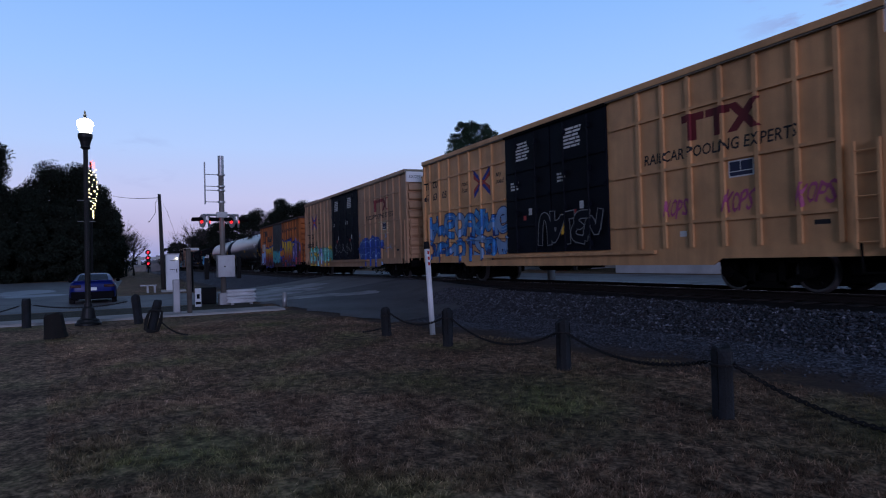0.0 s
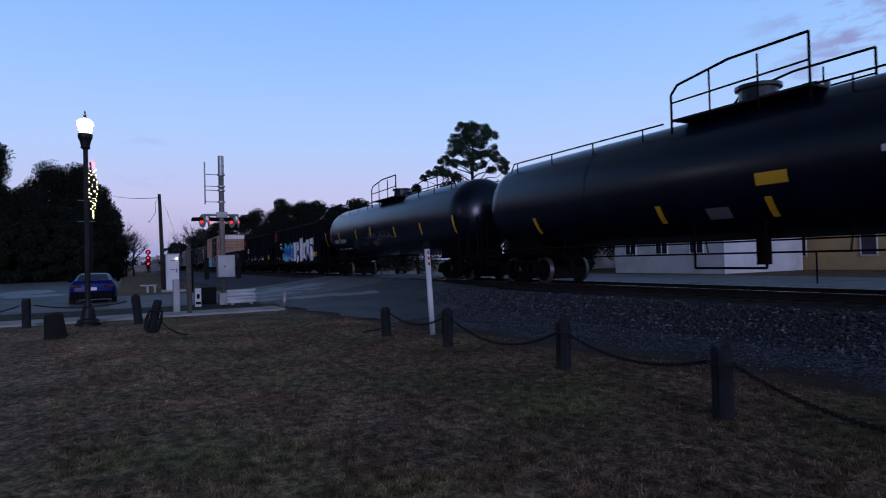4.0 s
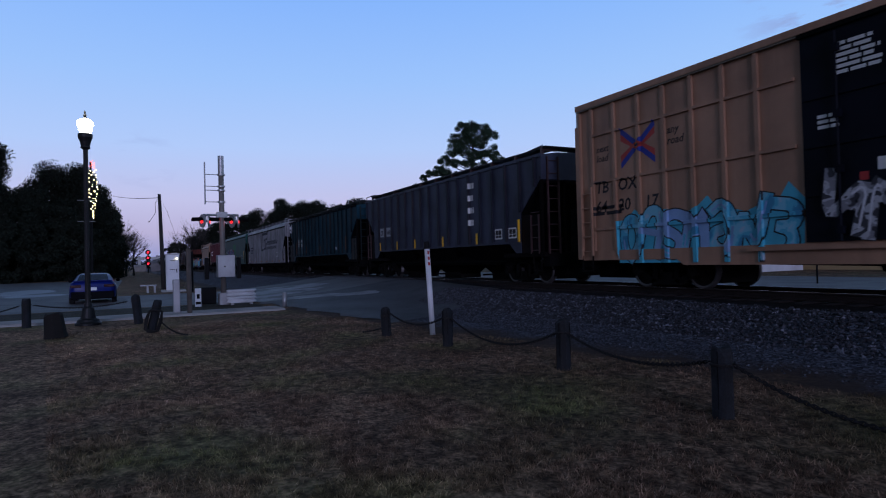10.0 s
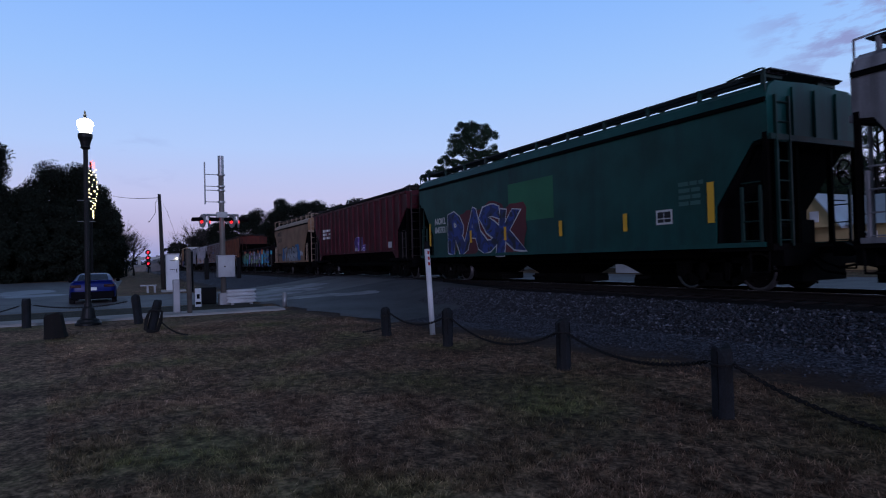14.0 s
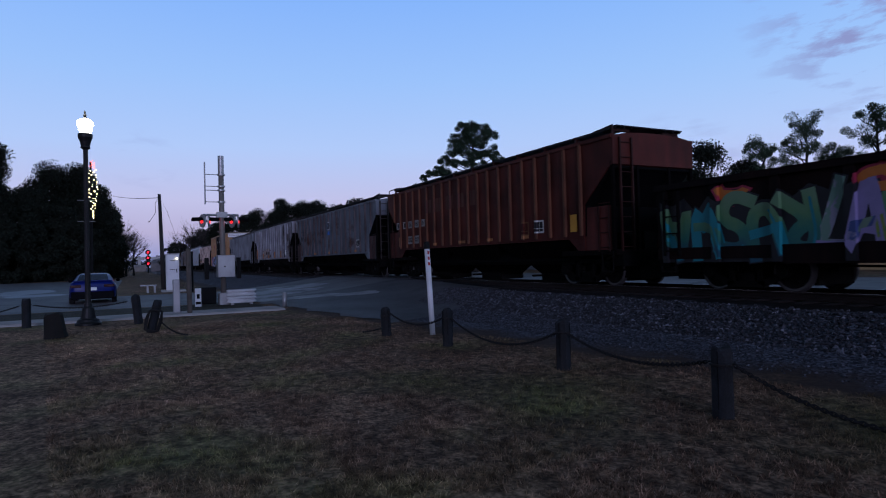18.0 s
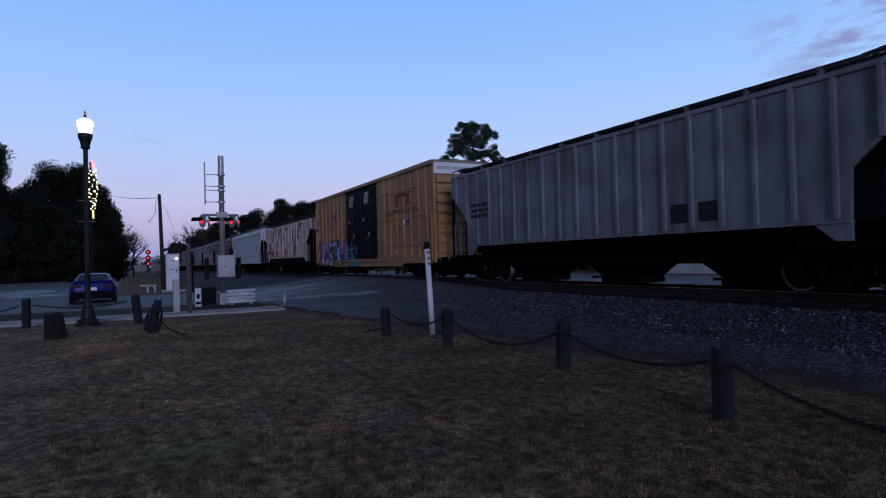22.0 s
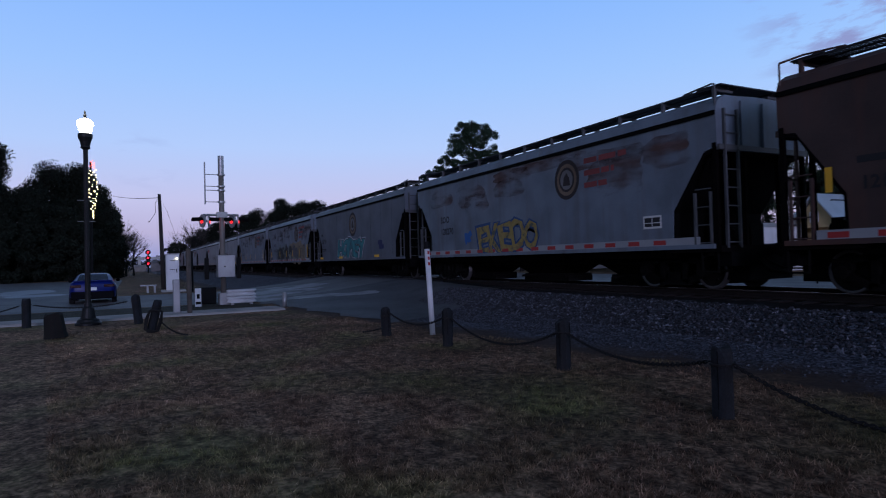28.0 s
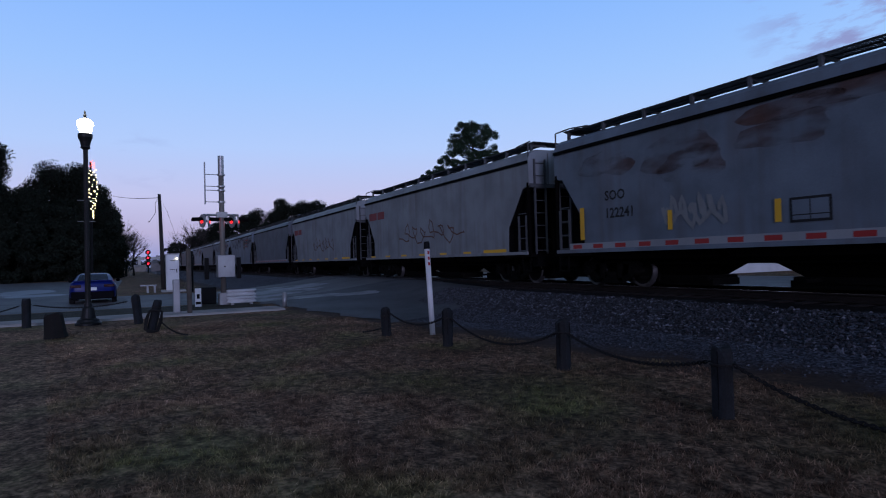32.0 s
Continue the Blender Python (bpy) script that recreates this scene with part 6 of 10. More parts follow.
def wander(rr, x0, x1, z0, z1, n):
    """A looping hand-drawn line between two ends."""
    pts = []
    k = n * 7
    ph = rr.uniform(0, 6)
    for i in range(k + 1):
        a = i / k * n * 6.2832 * 0.8 + ph
        u = i / k
        amp = 0.5 + 0.3 * math.sin(3.1 * a * 0.21 + ph)
        pts.append((x0 + (x1 - x0) * (u * 0.86 + 0.07 + 0.07 * math.cos(a * 1.02)), (z0 + z1) / 2 + (z1 - z0) * 0.5 * (amp * math.sin(a) + 0.22 * math.sin(2.3 * a + ph))))
    return pts


def scrawl(car, x0, x1, z0, z1, material, y, ribs=(), seed=3, n=7, w=0.05):
    """A thin one-colour tag in one looping stroke."""
    bm = bmesh.new()
    stroke(bm, wander(random.Random(seed), x0, x1, z0, z1, max(2, n)), w, -0.004)
    drape(bm, ribs, y)
    part("graffiti_tag", bm, material, car)


def new_car(name, label, front, rear):
    L = front - rear
    car = thing(name, pose((front + rear) / 2, TRACK, RAIL), label, "freight car", "cars of the passing train")
    CARS.append((car, (front + rear) / 2))
    return car, L


BOXES = {1: (0.70, 0.375, 0.165), 2: (0.43, 0.250, 0.140), 4: (0.385, 0.212, 0.128), 5: (0.42, 0.225, 0.098)}
BOX_ROOF = mat("galvanised_roof", (0.20, 0.17, 0.13), 0.5, 0.5, 0.3, 6)
DOOR_BLK = mat("door_black", (0.0045, 0.006, 0.012), 0.6, 0, 0.4, 9, spec=0.10)
LOGO_RED = mat("logo_red", (0.42, 0.05, 0.04), 0.6, 0, 0.15)
LOGO_BLUE = mat("logo_blue", (0.02, 0.04, 0.28), 0.6, 0, 0.15)
END_WHITE = mat("end_band_white", (0.70, 0.68, 0.68), 0.6, 0, 0.15)


def boxcar(label, front, rear, number="", seed=1):
    """High-cube boxcar with ribbed sides and two black plug doors."""
    car, L = new_car("boxcar", label, front, rear)
    W, H = 1.5, 5.05
    paint = mat("boxcar_yellow_%d" % seed, BOXES[seed], 0.5, 0, 0.22, 9, 0.4, tuple(c * 0.4 for c in BOXES[seed]), bump=0.04, spec=0.45)
    o = -L / 2
    bm = bmesh.new()
    box(bm, o + 0.04, -o - 0.04, -W + 0.05, W - 0.05, 0.95, H - 0.12)
    body = part("body", bm, paint, car)
    bm = bmesh.new()
    loft(bm, [[(x, -W - 0.04, H - 0.14), (x, -W - 0.04, H + 0.04), (x, -0.75, H + 0.06), (x, 0, H + 0.07), (x, 0.75, H + 0.06), (x, W + 0.04, H + 0.04), (x, W + 0.04, H - 0.14)] for x in (o, -o)])
    part("roof", bm, BOX_ROOF, car)
    for side in (-1, 1):
        bm = bmesh.new()
        box(bm, o - 0.01, -o + 0.01, *sorted((side * (W + 0.042), side * (W + 0.062))), H - 0.10, H + 0.045)
        part("roof_rail", bm, paint, body)
    ribs = []
    left = (0.58, 1.44, 2.30, 3.13, 3.95, 4.78, 5.58)
    right = (12.57, 13.34, 14.12, 14.98, 15.80, 16.64, 17.42)
    k = L / 18.25
    for u in (0.08,) + left + right + (18.17,):
        ribs.append((o + u * k - 0.045, o + u * k + 0.045, 0.065))
    d0, d1 = o + 6.5 * k, o + 11.46 * k
    for side in (-1, 1):
        yy = side * (W - 0.05)
        for x0, x1, d in ribs:
            bm = bmesh.new()
            prism(bm, [(x0, 0.98), (x1, 0.98), (x1, H - 0.14), (x0, H - 0.14)], yy, yy + side * d)
            part("rib", bm, paint, body)
        for row in (left + (6.42,), (11.55,) + right):
            for p, q in zip(row, row[1:]):
                for z in (1.57, 2.86, 4.16):
                    bm = bmesh.new()
                    box(bm, o + p * k + 0.047, o + q * k - 0.047, min(yy, yy + side * 0.058), max(yy, yy + side * 0.058), z - 0.035, z + 0.035)
                    part("belt_rail", bm, paint, body)
        # sill under the doors, deeper between the trucks
        bm = bmesh.new()
        prism(bm, [(o + 0.05, 0.98), (o + 0.05, 0.72), (o + 3.4, 0.72), (o + 3.6, 0.58), (-o - 3.6, 0.58), (-o - 3.4, 0.72), (-o - 0.05, 0.72), (-o - 0.05, 0.98)], yy - side * 0.02, yy + side * 0.02)
        part("side_sill", bm, paint, body)
        for z in (0.90, 4.90):
            bm = bmesh.new()
            box(bm, d0 - 1.2 if z < 1 else d0, d1 + 1.6 if z < 1 else d1, min(yy, yy + side * 0.12), max(yy, yy + side * 0.12), z - 0.04, z + 0.04)
            part("door_track", bm, paint if z < 1 else BLACK, body)
        for i in range(2):
            a = d0 + 0.03 + i * (d1 - d0) / 2
            b = a + (d1 - d0) / 2 - 0.06
            bm = bmesh.new()
            box(bm, a, b, min(yy, yy + side * 0.06), max(yy, yy + side * 0.06), 1.0, 4.86)
            dr = part("plug_door", bm, DOOR_BLK, body, "black plug door")
            for z in (1.9, 2.8, 3.7):
                bm = bmesh.new()
                box(bm, a + 0.05, b - 0.05, min(yy, yy + side * 0.10), max(yy, yy + side * 0.10), z - 0.05, z + 0.05)
                part("door_rail", bm, DOOR_BLK, dr)
            for u in (0.28, 0.72):
                bm = bmesh.new()
                xx = a + u * (b - a)
                tube(bm, (xx, yy + side * 0.13, 1.0), (xx, yy + side * 0.13, 4.8), 0.025, 6)
                for z in (1.2, 2.3, 3.3, 4.5):
                    box(bm, xx - 0.06, xx + 0.06, min(yy, yy + side * 0.16), max(yy, yy + side * 0.16), z - 0.07, z + 0.07)
                part("lock_rod", bm, DOOR_BLK, dr)
    # corrugated ends and the white height band
    for s in (-1, 1):
        for i in range(8):
            z = 1.06 + i * 0.425
            bm = bmesh.new()
            xs = s * (L / 2 - 0.04)
            prism(bm, [(xs, z + 0.41), (xs + s * 0.10, z + 0.38), (xs + s * 0.15, z + 0.14), (xs + s * 0.13, z + 0.08), (xs, z + 0.07)], -W + 0.12, W - 0.16)
            part("end_corrugation", bm, paint, body)
        bm = bmesh.new()
        box(bm, min(s * (L / 2 - 0.04), s * (L / 2 + 0.06)), max(s * (L / 2 - 0.04), s * (L / 2 + 0.06)), -W + 0.02, W - 0.02, 4.50, 4.98)
        part("height_band", bm, END_WHITE, body, "white excess-height band")
        for y in (-W + 0.02, W - 0.02):
            bm = bmesh.new()
            box(bm, min(s * (L / 2 - 0.10), s * (L / 2 + 0.07)), max(s * (L / 2 - 0.10), s * (L / 2 + 0.07)), y - 0.05, y + 0.05, 0.75, 4.5 if y < 0 else 4.98)
            part("corner_post", bm, paint if y < 0 else BLACK, body)
        share("ladder", shared("short_ladder_%d" % seed, lambda b: b_ladder(b, 0.85, 2.75), paint), car, pose(s * (L / 2 - 0.36), -W - 0.05, 0))
        share("end_ladder", shared("short_ladder_%d" % seed, None, paint), car, pose(s * (L / 2 + 0.1), -W + 0.38, 0, rz=90))
    share("brake_wheel", shared("brake_wheel", b_brake_wheel, STEEL), car, pose(L / 2 + 0.2, 0.55, 2.2))
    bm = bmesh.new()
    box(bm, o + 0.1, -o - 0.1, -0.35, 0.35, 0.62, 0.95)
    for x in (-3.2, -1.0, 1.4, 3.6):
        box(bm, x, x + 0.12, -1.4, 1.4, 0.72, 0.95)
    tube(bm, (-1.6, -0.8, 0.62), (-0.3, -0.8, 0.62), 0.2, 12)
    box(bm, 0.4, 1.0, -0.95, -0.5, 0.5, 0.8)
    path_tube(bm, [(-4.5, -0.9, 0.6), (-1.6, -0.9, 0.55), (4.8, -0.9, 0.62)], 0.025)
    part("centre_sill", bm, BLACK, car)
    running_gear(car, L, 2.65)
    y = -(W - 0.05)
    rb = ribs = ribs + [(z - 0.035, z + 0.035, 0.058, "z") for z in (1.57, 2.86, 4.16)]
    if label.startswith("yellow"):
        # slogan side and logo side
        red = mat("faded_pool_red", (0.20, 0.022, 0.028), 0.65, 0, 0.3)
        for a, b in ((13.9, 14.52), (14.56, 15.18)):
            panel(car, o + a * k, 3.86, o + b * k, 4.03, red, y, rb, "pool_mark", 0.006)
            panel(car, o + (a + b) / 2 * k - 0.1, 3.42, o + (a + b) / 2 * k + 0.1, 3.86, red, y, rb, "pool_mark", 0.006)
        for q in (0, 1):
            bm = bmesh.new()
            xa, xb = o + 15.22 * k, o + 15.78 * k
            if q:
                xa, xb = xb, xa
            flat(bm, [(xa - 0.12, 3.42), (xa + 0.12, 3.42), (xb + 0.12, 4.03), (xb - 0.12, 4.03)], -0.006 - 0.001 * q)
            drape(bm, rb, y)
            part("pool_mark", bm, red, car)
        letter(car, "RAILCAR POOLING EXPERTS", o + 12.70 * k, 3.05, 0.36, INK, y, rb, 0.1, 0.004, 1.0, 0.86)
        lg, bl = LOGO_RED, LOGO_BLUE
        late = seed in (1, 5)
        ue = {1: 4.85, 5: 4.05}.get(seed, 2.24)
        low = 0.42 if seed == 5 else 0.0
        for sx, m1, m2 in ((-1, bl, lg), (1, bl, lg)):
            for dz, mm in ((0.16, m1), (-0.16, m2)):
                bm = bmesh.new()
                cx, cz = o + ue * k, 3.63
                mm = bl
                top = 1 if dz > 0 else -1
                for q, mq in ((0, mm), (1, lg if mm is bl else bl)):
                    g = 0.17 * q
                    b2 = bm if q == 0 else bmesh.new()
                    flat(b2, [(cx + sx * 0.03, cz + top * (0.12 - g)), (cx + sx * 0.03, cz + top * (-0.06 - g * 0.3)), (cx + sx * 0.58, cz + top * (0.36 - g)), (cx + sx * 0.58, cz + top * (0.54 - g))][::top], -0.005 - 0.0015 * q)
                    drape(b2, rb, y)
                    part("emblem", b2, mq, car)
        letter(car, "next\nload", o + (ue - 1.52) * k, 3.66, 0.26, INK, y, rb, 0.2, 0.004)
        letter(car, "any\nroad", o + (ue + 0.95) * k, 3.72, 0.26, INK, y, rb, 0.2, 0.004)
        for row, words in enumerate(number.split("\n")):
            for u, w in zip((0.08, 0.80, 1.66) if late else (0.64, 1.50, 2.42), words.split()):
                letter(car, w, o + u * k, (3.86 - low, 3.36 - low)[row] if late else (2.55, 2.02)[row], 0.40 if late else 0.44, INK, y, rb, 0.12, 0.008)
        bars(car, o + 0.4 * k, 1.9, 1.6, 0.3, 2, INK, y, rb, seed)
        dy = y - 0.06
        for i in range(2):
            a = d0 + 0.12 + i * (d1 - d0) / 2
            bars(car, a + 0.55, 3.98, 0.8, 0.62, 6, WHITE, dy, (), seed + i)
            bars(car, a + 0.2, 3.05, 0.5, 0.3, 3, WHITE, dy, (), seed + i + 5)
            panel(car, a + 1.2, 2.2, a + 1.38, 2.42, WHITE, dy)
            panel(car, a + 0.9, 2.05, a + 1.05, 2.2, REDM, dy)
        panel(car, o + 15.10 * k, 2.44, o + 15.70 * k, 2.80, WHITE, y, rb)
        navy = mat("label_navy", (0.012, 0.02, 0.06), 0.5, 0, 0.15)
        for q0, q1, z0, z1 in ((15.13, 15.38, 2.57, 2.77), (15.40, 15.67, 2.57, 2.77), (15.13, 15.67, 2.47, 2.55)):
            panel(car, o + q0 * k, z0, o + q1 * k, z1, navy, y, rb, "label_field", 0.007)
        panel(car, o + 13.75 * k, 1.24, o + 13.95 * k, 1.37, WHITE, y, rb)
        panel(car, o + 16.9 * k, 1.33, o + 17.2 * k, 1.42, INK, y, rb)
        panel(car, o + 16.7 * k, 0.83, o + 17.36 * k, 0.96, YELLOW, y, rb)
        for s in (1,):
            bmx = mesh_of("lettering", bm_text("EXCESS HEIGHT CAR", 0.2), INK)
            share("lettering", bmx, car, pose(L / 2 + 0.064, -W + 0.15, 4.68, 90, 0, 90))
    return car, L, y, rb


def bm_text(body, size):
    me = text_mesh(body, size)
    bm = bmesh.new()
    bm.from_mesh(me)
    bpy.data.meshes.remove(me)
    return bm
def hopper(label, front, rear, paint, ribbed, bays=3, ze=None, cut=None, cutlen=None, wz=None, near=False, ribw=0.042, nrib=0, ladder_mat=None, bay_mat=None, open_end=False, zs=None, plate=None, rib_at=None, eave=None, rib_mat=None):
    """Covered hopper: slope-ended body, ribbed or smooth sides, roof walk on brackets, discharge bays."""
    car, L = new_car("covered_hopper", label, front, rear)
    W = 1.5 if ribbed else 1.56
    o = -L / 2
    lm = ladder_mat or (mat("ladder_brown", (0.040, 0.030, 0.029), 0.8, 0, 0.4, 9) if ribbed else paint)
    # Near-black for end frames and bays: shade under the car is in this colour.
    dk = mat("end_frame_shaded", (0.005, 0.004, 0.004), 0.9, 0, 0.4, 9, spec=0.05)
    zs = zs or (1.40 if ribbed else 1.0)
    ze = ze or (4.05 if ribbed else 4.19)
    zr = ze + (0.12 if ribbed else 0.16)
    wz = wz or (ze + 0.24 if ribbed else ze + 0.34)
    cut = cut or (3.28 if ribbed else min(3.15, ze - 0.75))
    cutlen = cutlen or (1.22 if ribbed else 1.28)
    knee = 2.30 if ribbed else 1.85
    nose = 0.15 if ribbed else 0.35
    bay_in = 2.05 if ribbed else cutlen

    def ring(x, zb):
        if ribbed:
            half = [(W, zb), (W, ze), (W * 0.62, zr - 0.03), (0.35, zr)]
        else:
            h = ze - zb
            half = [(W - 0.015, zb), (W - 0.005, zb + 0.25 * h), (W, zb + 0.55 * h), (W, ze - 0.22), (W - 0.07, ze - 0.02), (W - 0.3, ze + 0.12), (W * 0.5, zr - 0.03), (0.3, zr)]
        return [(x, -a, z) for a, z in half] + [(x, a, z) for a, z in half[::-1]]

    st = [(o, cut), (o + nose, cut - 0.05), (o + cutlen - 0.03, knee), (o + cutlen, zs)]
    st += [(0.0, zs)] + [(-x, z) for x, z in st[::-1]]
    bm = bmesh.new()
    loft(bm, [ring(x, zb) for x, zb in st])
    body = part("body", bm, paint, car, smooth=False)
    ribs = []
    if ribbed:
        n = nrib or int(round((L - 1.5) / 0.84))
        for u in rib_at or [0.75 + i * (L - 1.5) / n for i in range(n + 1)]:
            x = o + u
            ribs.append((x - ribw, x + ribw, 0.075))
        for side in (-1, 1):
            for x0, x1, d in ribs:
                xm = min(abs(x0 + L / 2), abs(L / 2 - x0))
                zb = zs if xm > cutlen else cut - 0.05 - max(0, xm - nose) / (cutlen - nose) * (cut - 0.05 - knee)
                bm = bmesh.new()
                box(bm, x0, x1, min(side * (W - 0.01), side * (W + d)), max(side * (W - 0.01), side * (W + d)), zb, ze - 0.04)
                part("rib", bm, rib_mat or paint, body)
    for side in (-1, 1):
        bm = bmesh.new()
        inset, proud = (cutlen + 0.02, 0.014) if ribbed else (0.1, 0.06)
        box(bm, o + inset, -o - inset, *sorted((side * (W - 0.10), side * (W + proud))), zs - 0.08 if ribbed else zs - 0.06, zs + 0.04)
        part("side_sill", bm, paint, body)
        bm = bmesh.new()
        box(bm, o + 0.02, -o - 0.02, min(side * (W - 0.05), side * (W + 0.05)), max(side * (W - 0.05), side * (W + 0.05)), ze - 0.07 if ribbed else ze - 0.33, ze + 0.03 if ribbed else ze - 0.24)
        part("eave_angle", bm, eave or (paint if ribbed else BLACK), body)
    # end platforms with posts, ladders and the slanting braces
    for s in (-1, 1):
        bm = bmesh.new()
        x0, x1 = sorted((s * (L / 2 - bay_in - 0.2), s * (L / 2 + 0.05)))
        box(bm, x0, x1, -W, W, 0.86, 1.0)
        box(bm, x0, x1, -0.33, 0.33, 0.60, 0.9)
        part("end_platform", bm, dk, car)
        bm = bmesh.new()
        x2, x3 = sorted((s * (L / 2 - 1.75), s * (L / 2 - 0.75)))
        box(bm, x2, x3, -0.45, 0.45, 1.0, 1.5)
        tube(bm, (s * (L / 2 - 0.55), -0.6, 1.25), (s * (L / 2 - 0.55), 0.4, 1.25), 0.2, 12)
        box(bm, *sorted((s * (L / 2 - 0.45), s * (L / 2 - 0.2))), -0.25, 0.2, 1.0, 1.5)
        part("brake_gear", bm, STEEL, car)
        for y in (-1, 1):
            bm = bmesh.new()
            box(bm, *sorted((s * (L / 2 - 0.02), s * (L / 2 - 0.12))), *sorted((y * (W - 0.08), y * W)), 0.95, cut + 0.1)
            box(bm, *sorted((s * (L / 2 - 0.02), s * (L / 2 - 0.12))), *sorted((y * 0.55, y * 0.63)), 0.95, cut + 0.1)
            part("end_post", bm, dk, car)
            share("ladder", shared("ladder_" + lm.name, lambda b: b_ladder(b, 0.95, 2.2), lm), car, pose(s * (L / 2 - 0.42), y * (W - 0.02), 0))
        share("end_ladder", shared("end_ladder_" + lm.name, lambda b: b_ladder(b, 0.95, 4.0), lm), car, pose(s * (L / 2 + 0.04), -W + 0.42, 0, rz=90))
        # black sheet puts shade under the body's sloping end; ribbed cars get a low side plate
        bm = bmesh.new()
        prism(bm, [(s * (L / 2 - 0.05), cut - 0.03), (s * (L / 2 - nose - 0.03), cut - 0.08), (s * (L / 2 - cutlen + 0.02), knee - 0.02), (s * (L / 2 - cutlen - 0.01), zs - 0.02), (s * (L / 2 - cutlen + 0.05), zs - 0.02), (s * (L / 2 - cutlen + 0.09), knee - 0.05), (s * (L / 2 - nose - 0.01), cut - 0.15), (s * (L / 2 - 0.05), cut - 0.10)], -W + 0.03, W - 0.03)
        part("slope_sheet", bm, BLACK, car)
        if ribbed:
            for y in (-1, 1):
                bm = bmesh.new()
                prism(bm, [(s * (L / 2 - cutlen), zs - 0.01), (s * (L / 2 - cutlen), 1.0), (s * (L / 2 - cutlen - 0.3), 1.0), (s * (L / 2 - cutlen - 0.8), zs - 0.01)], *sorted((y * (W - 0.04), y * (W - 0.015))))
                part("corner_gusset", bm, paint, car)
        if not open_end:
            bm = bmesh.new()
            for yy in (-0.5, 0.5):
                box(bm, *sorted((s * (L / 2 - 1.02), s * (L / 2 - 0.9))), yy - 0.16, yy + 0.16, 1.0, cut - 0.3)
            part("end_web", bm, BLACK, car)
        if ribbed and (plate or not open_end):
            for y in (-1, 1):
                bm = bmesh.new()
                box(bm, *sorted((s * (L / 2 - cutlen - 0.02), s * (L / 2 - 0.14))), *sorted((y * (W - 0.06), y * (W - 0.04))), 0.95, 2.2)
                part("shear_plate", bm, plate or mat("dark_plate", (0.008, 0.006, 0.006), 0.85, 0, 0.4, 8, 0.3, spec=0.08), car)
        if open_end:
            continue
        if not ribbed:
            for y in (-0.75, 0.0, 0.75):
                bm = bmesh.new()
                box(bm, *sorted((s * (L / 2 - 0.02), s * (L / 2 + 0.05))), y - 0.04, y + 0.04, cut - 0.02, ze + 0.02)
                part("end_rib", bm, paint, car)
            bm = bmesh.new()
            box(bm, *sorted((s * (L / 2 - 0.02), s * (L / 2 + 0.06))), -W + 0.02, W - 0.02, cut - 0.06, cut + 0.06)
            part("end_sill", bm, lm, car)
        share("grab_iron", shared("grab_iron", b_grab, STEEL), car, pose(s * (L / 2 + 0.08), 0.6, 1.9, rz=90))
    share("brake_wheel", shared("brake_wheel", b_brake_wheel, STEEL), car, pose(L / 2 + 0.15, 0.75, 2.5))
    # roof walks each side, end crossovers, and the hatch trough
    for y in (-1, 1):
        bm = bmesh.new()
        for yy in (0.63, 0.92, 1.21):
            box(bm, o + 0.15, -o - 0.15, y * yy - 0.012, y * yy + 0.012, wz, wz + 0.04)
        for i in range(int((L - 0.3) / 0.075)):
            xx = o + 0.16 + i * 0.075
            box(bm, xx, xx + 0.024, *sorted((y * 0.645, y * 1.195)), wz + 0.006, wz + 0.034)
        part("running_board", bm, GRATE, car, "open grating roof walk")
        n = int(L / 1.5)
        for i in range(n + 1):
            x = o + 0.3 + i * (L - 0.6) / n
            bm = bmesh.new()
            box(bm, x - 0.035, x + 0.035, *sorted((y * 1.16, y * 1.24)), ze + 0.02, wz + 0.04)
            box(bm, x - 0.03, x + 0.03, *sorted((y * 0.62, y * 1.2)), wz - 0.06, wz)
            part("walk_bracket", bm, lm, car)
    for s in (-1, 1):
        bm = bmesh.new()
        box(bm, *sorted((s * (L / 2 - 0.1), s * (L / 2 - 0.75))), -1.24, 1.24, wz + 0.04, wz + 0.07)
        part("crossover_board", bm, GRATE, car)
        bm = bmesh.new()
        y = -W + 0.05
        xx = s * (L / 2 - 0.05)
        path_tube(bm, [(xx, y, cut), (xx, y, wz), (xx - s * 0.3, y + 0.3, wz + 0.12), (xx - s * 1.1, y + 0.3, wz + 0.05)], 0.022)
        part("roof_grab", bm, lm, car)
    bm = bmesh.new()
    nh = max(3, int(L / 3.2))
    for i in range(nh):
        x = o + 1.2 + i * (L - 2.4) / nh
        box(bm, x, x + (L - 2.4) / nh - 0.12, -0.34, 0.34, zr - 0.03, zr + 0.13)
    part("roof_hatch", bm, paint, car)
    # discharge bays
    bl = (L - 2 * bay_in + 0.2) / bays
    for i in range(bays):
        a = o + bay_in - 0.1 + i * bl
        bm = bmesh.new()
        bot = (a + bl * (0.25 if ribbed else 0.20), a + bl * (0.75 if ribbed else 0.80))
        low = (a + bl * 0.33, a + bl * 0.67)
        loft(bm, [[(p, -y, z), (q, -y, z), (q, y, z), (p, y, z)] for p, q, y, z in ((a + 0.05, a + bl - 0.05, 1.44, zs - 0.02), (a + 0.18, a + bl - 0.18, 1.30, zs - 0.25), (bot[0], bot[1], 0.74, 0.58), (low[0], low[1], 0.42, 0.20))])
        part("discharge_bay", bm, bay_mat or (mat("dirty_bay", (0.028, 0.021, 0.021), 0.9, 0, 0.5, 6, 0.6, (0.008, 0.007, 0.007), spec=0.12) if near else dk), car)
        bm = bmesh.new()
        wide = 0.06 if ribbed else bl * 0.11
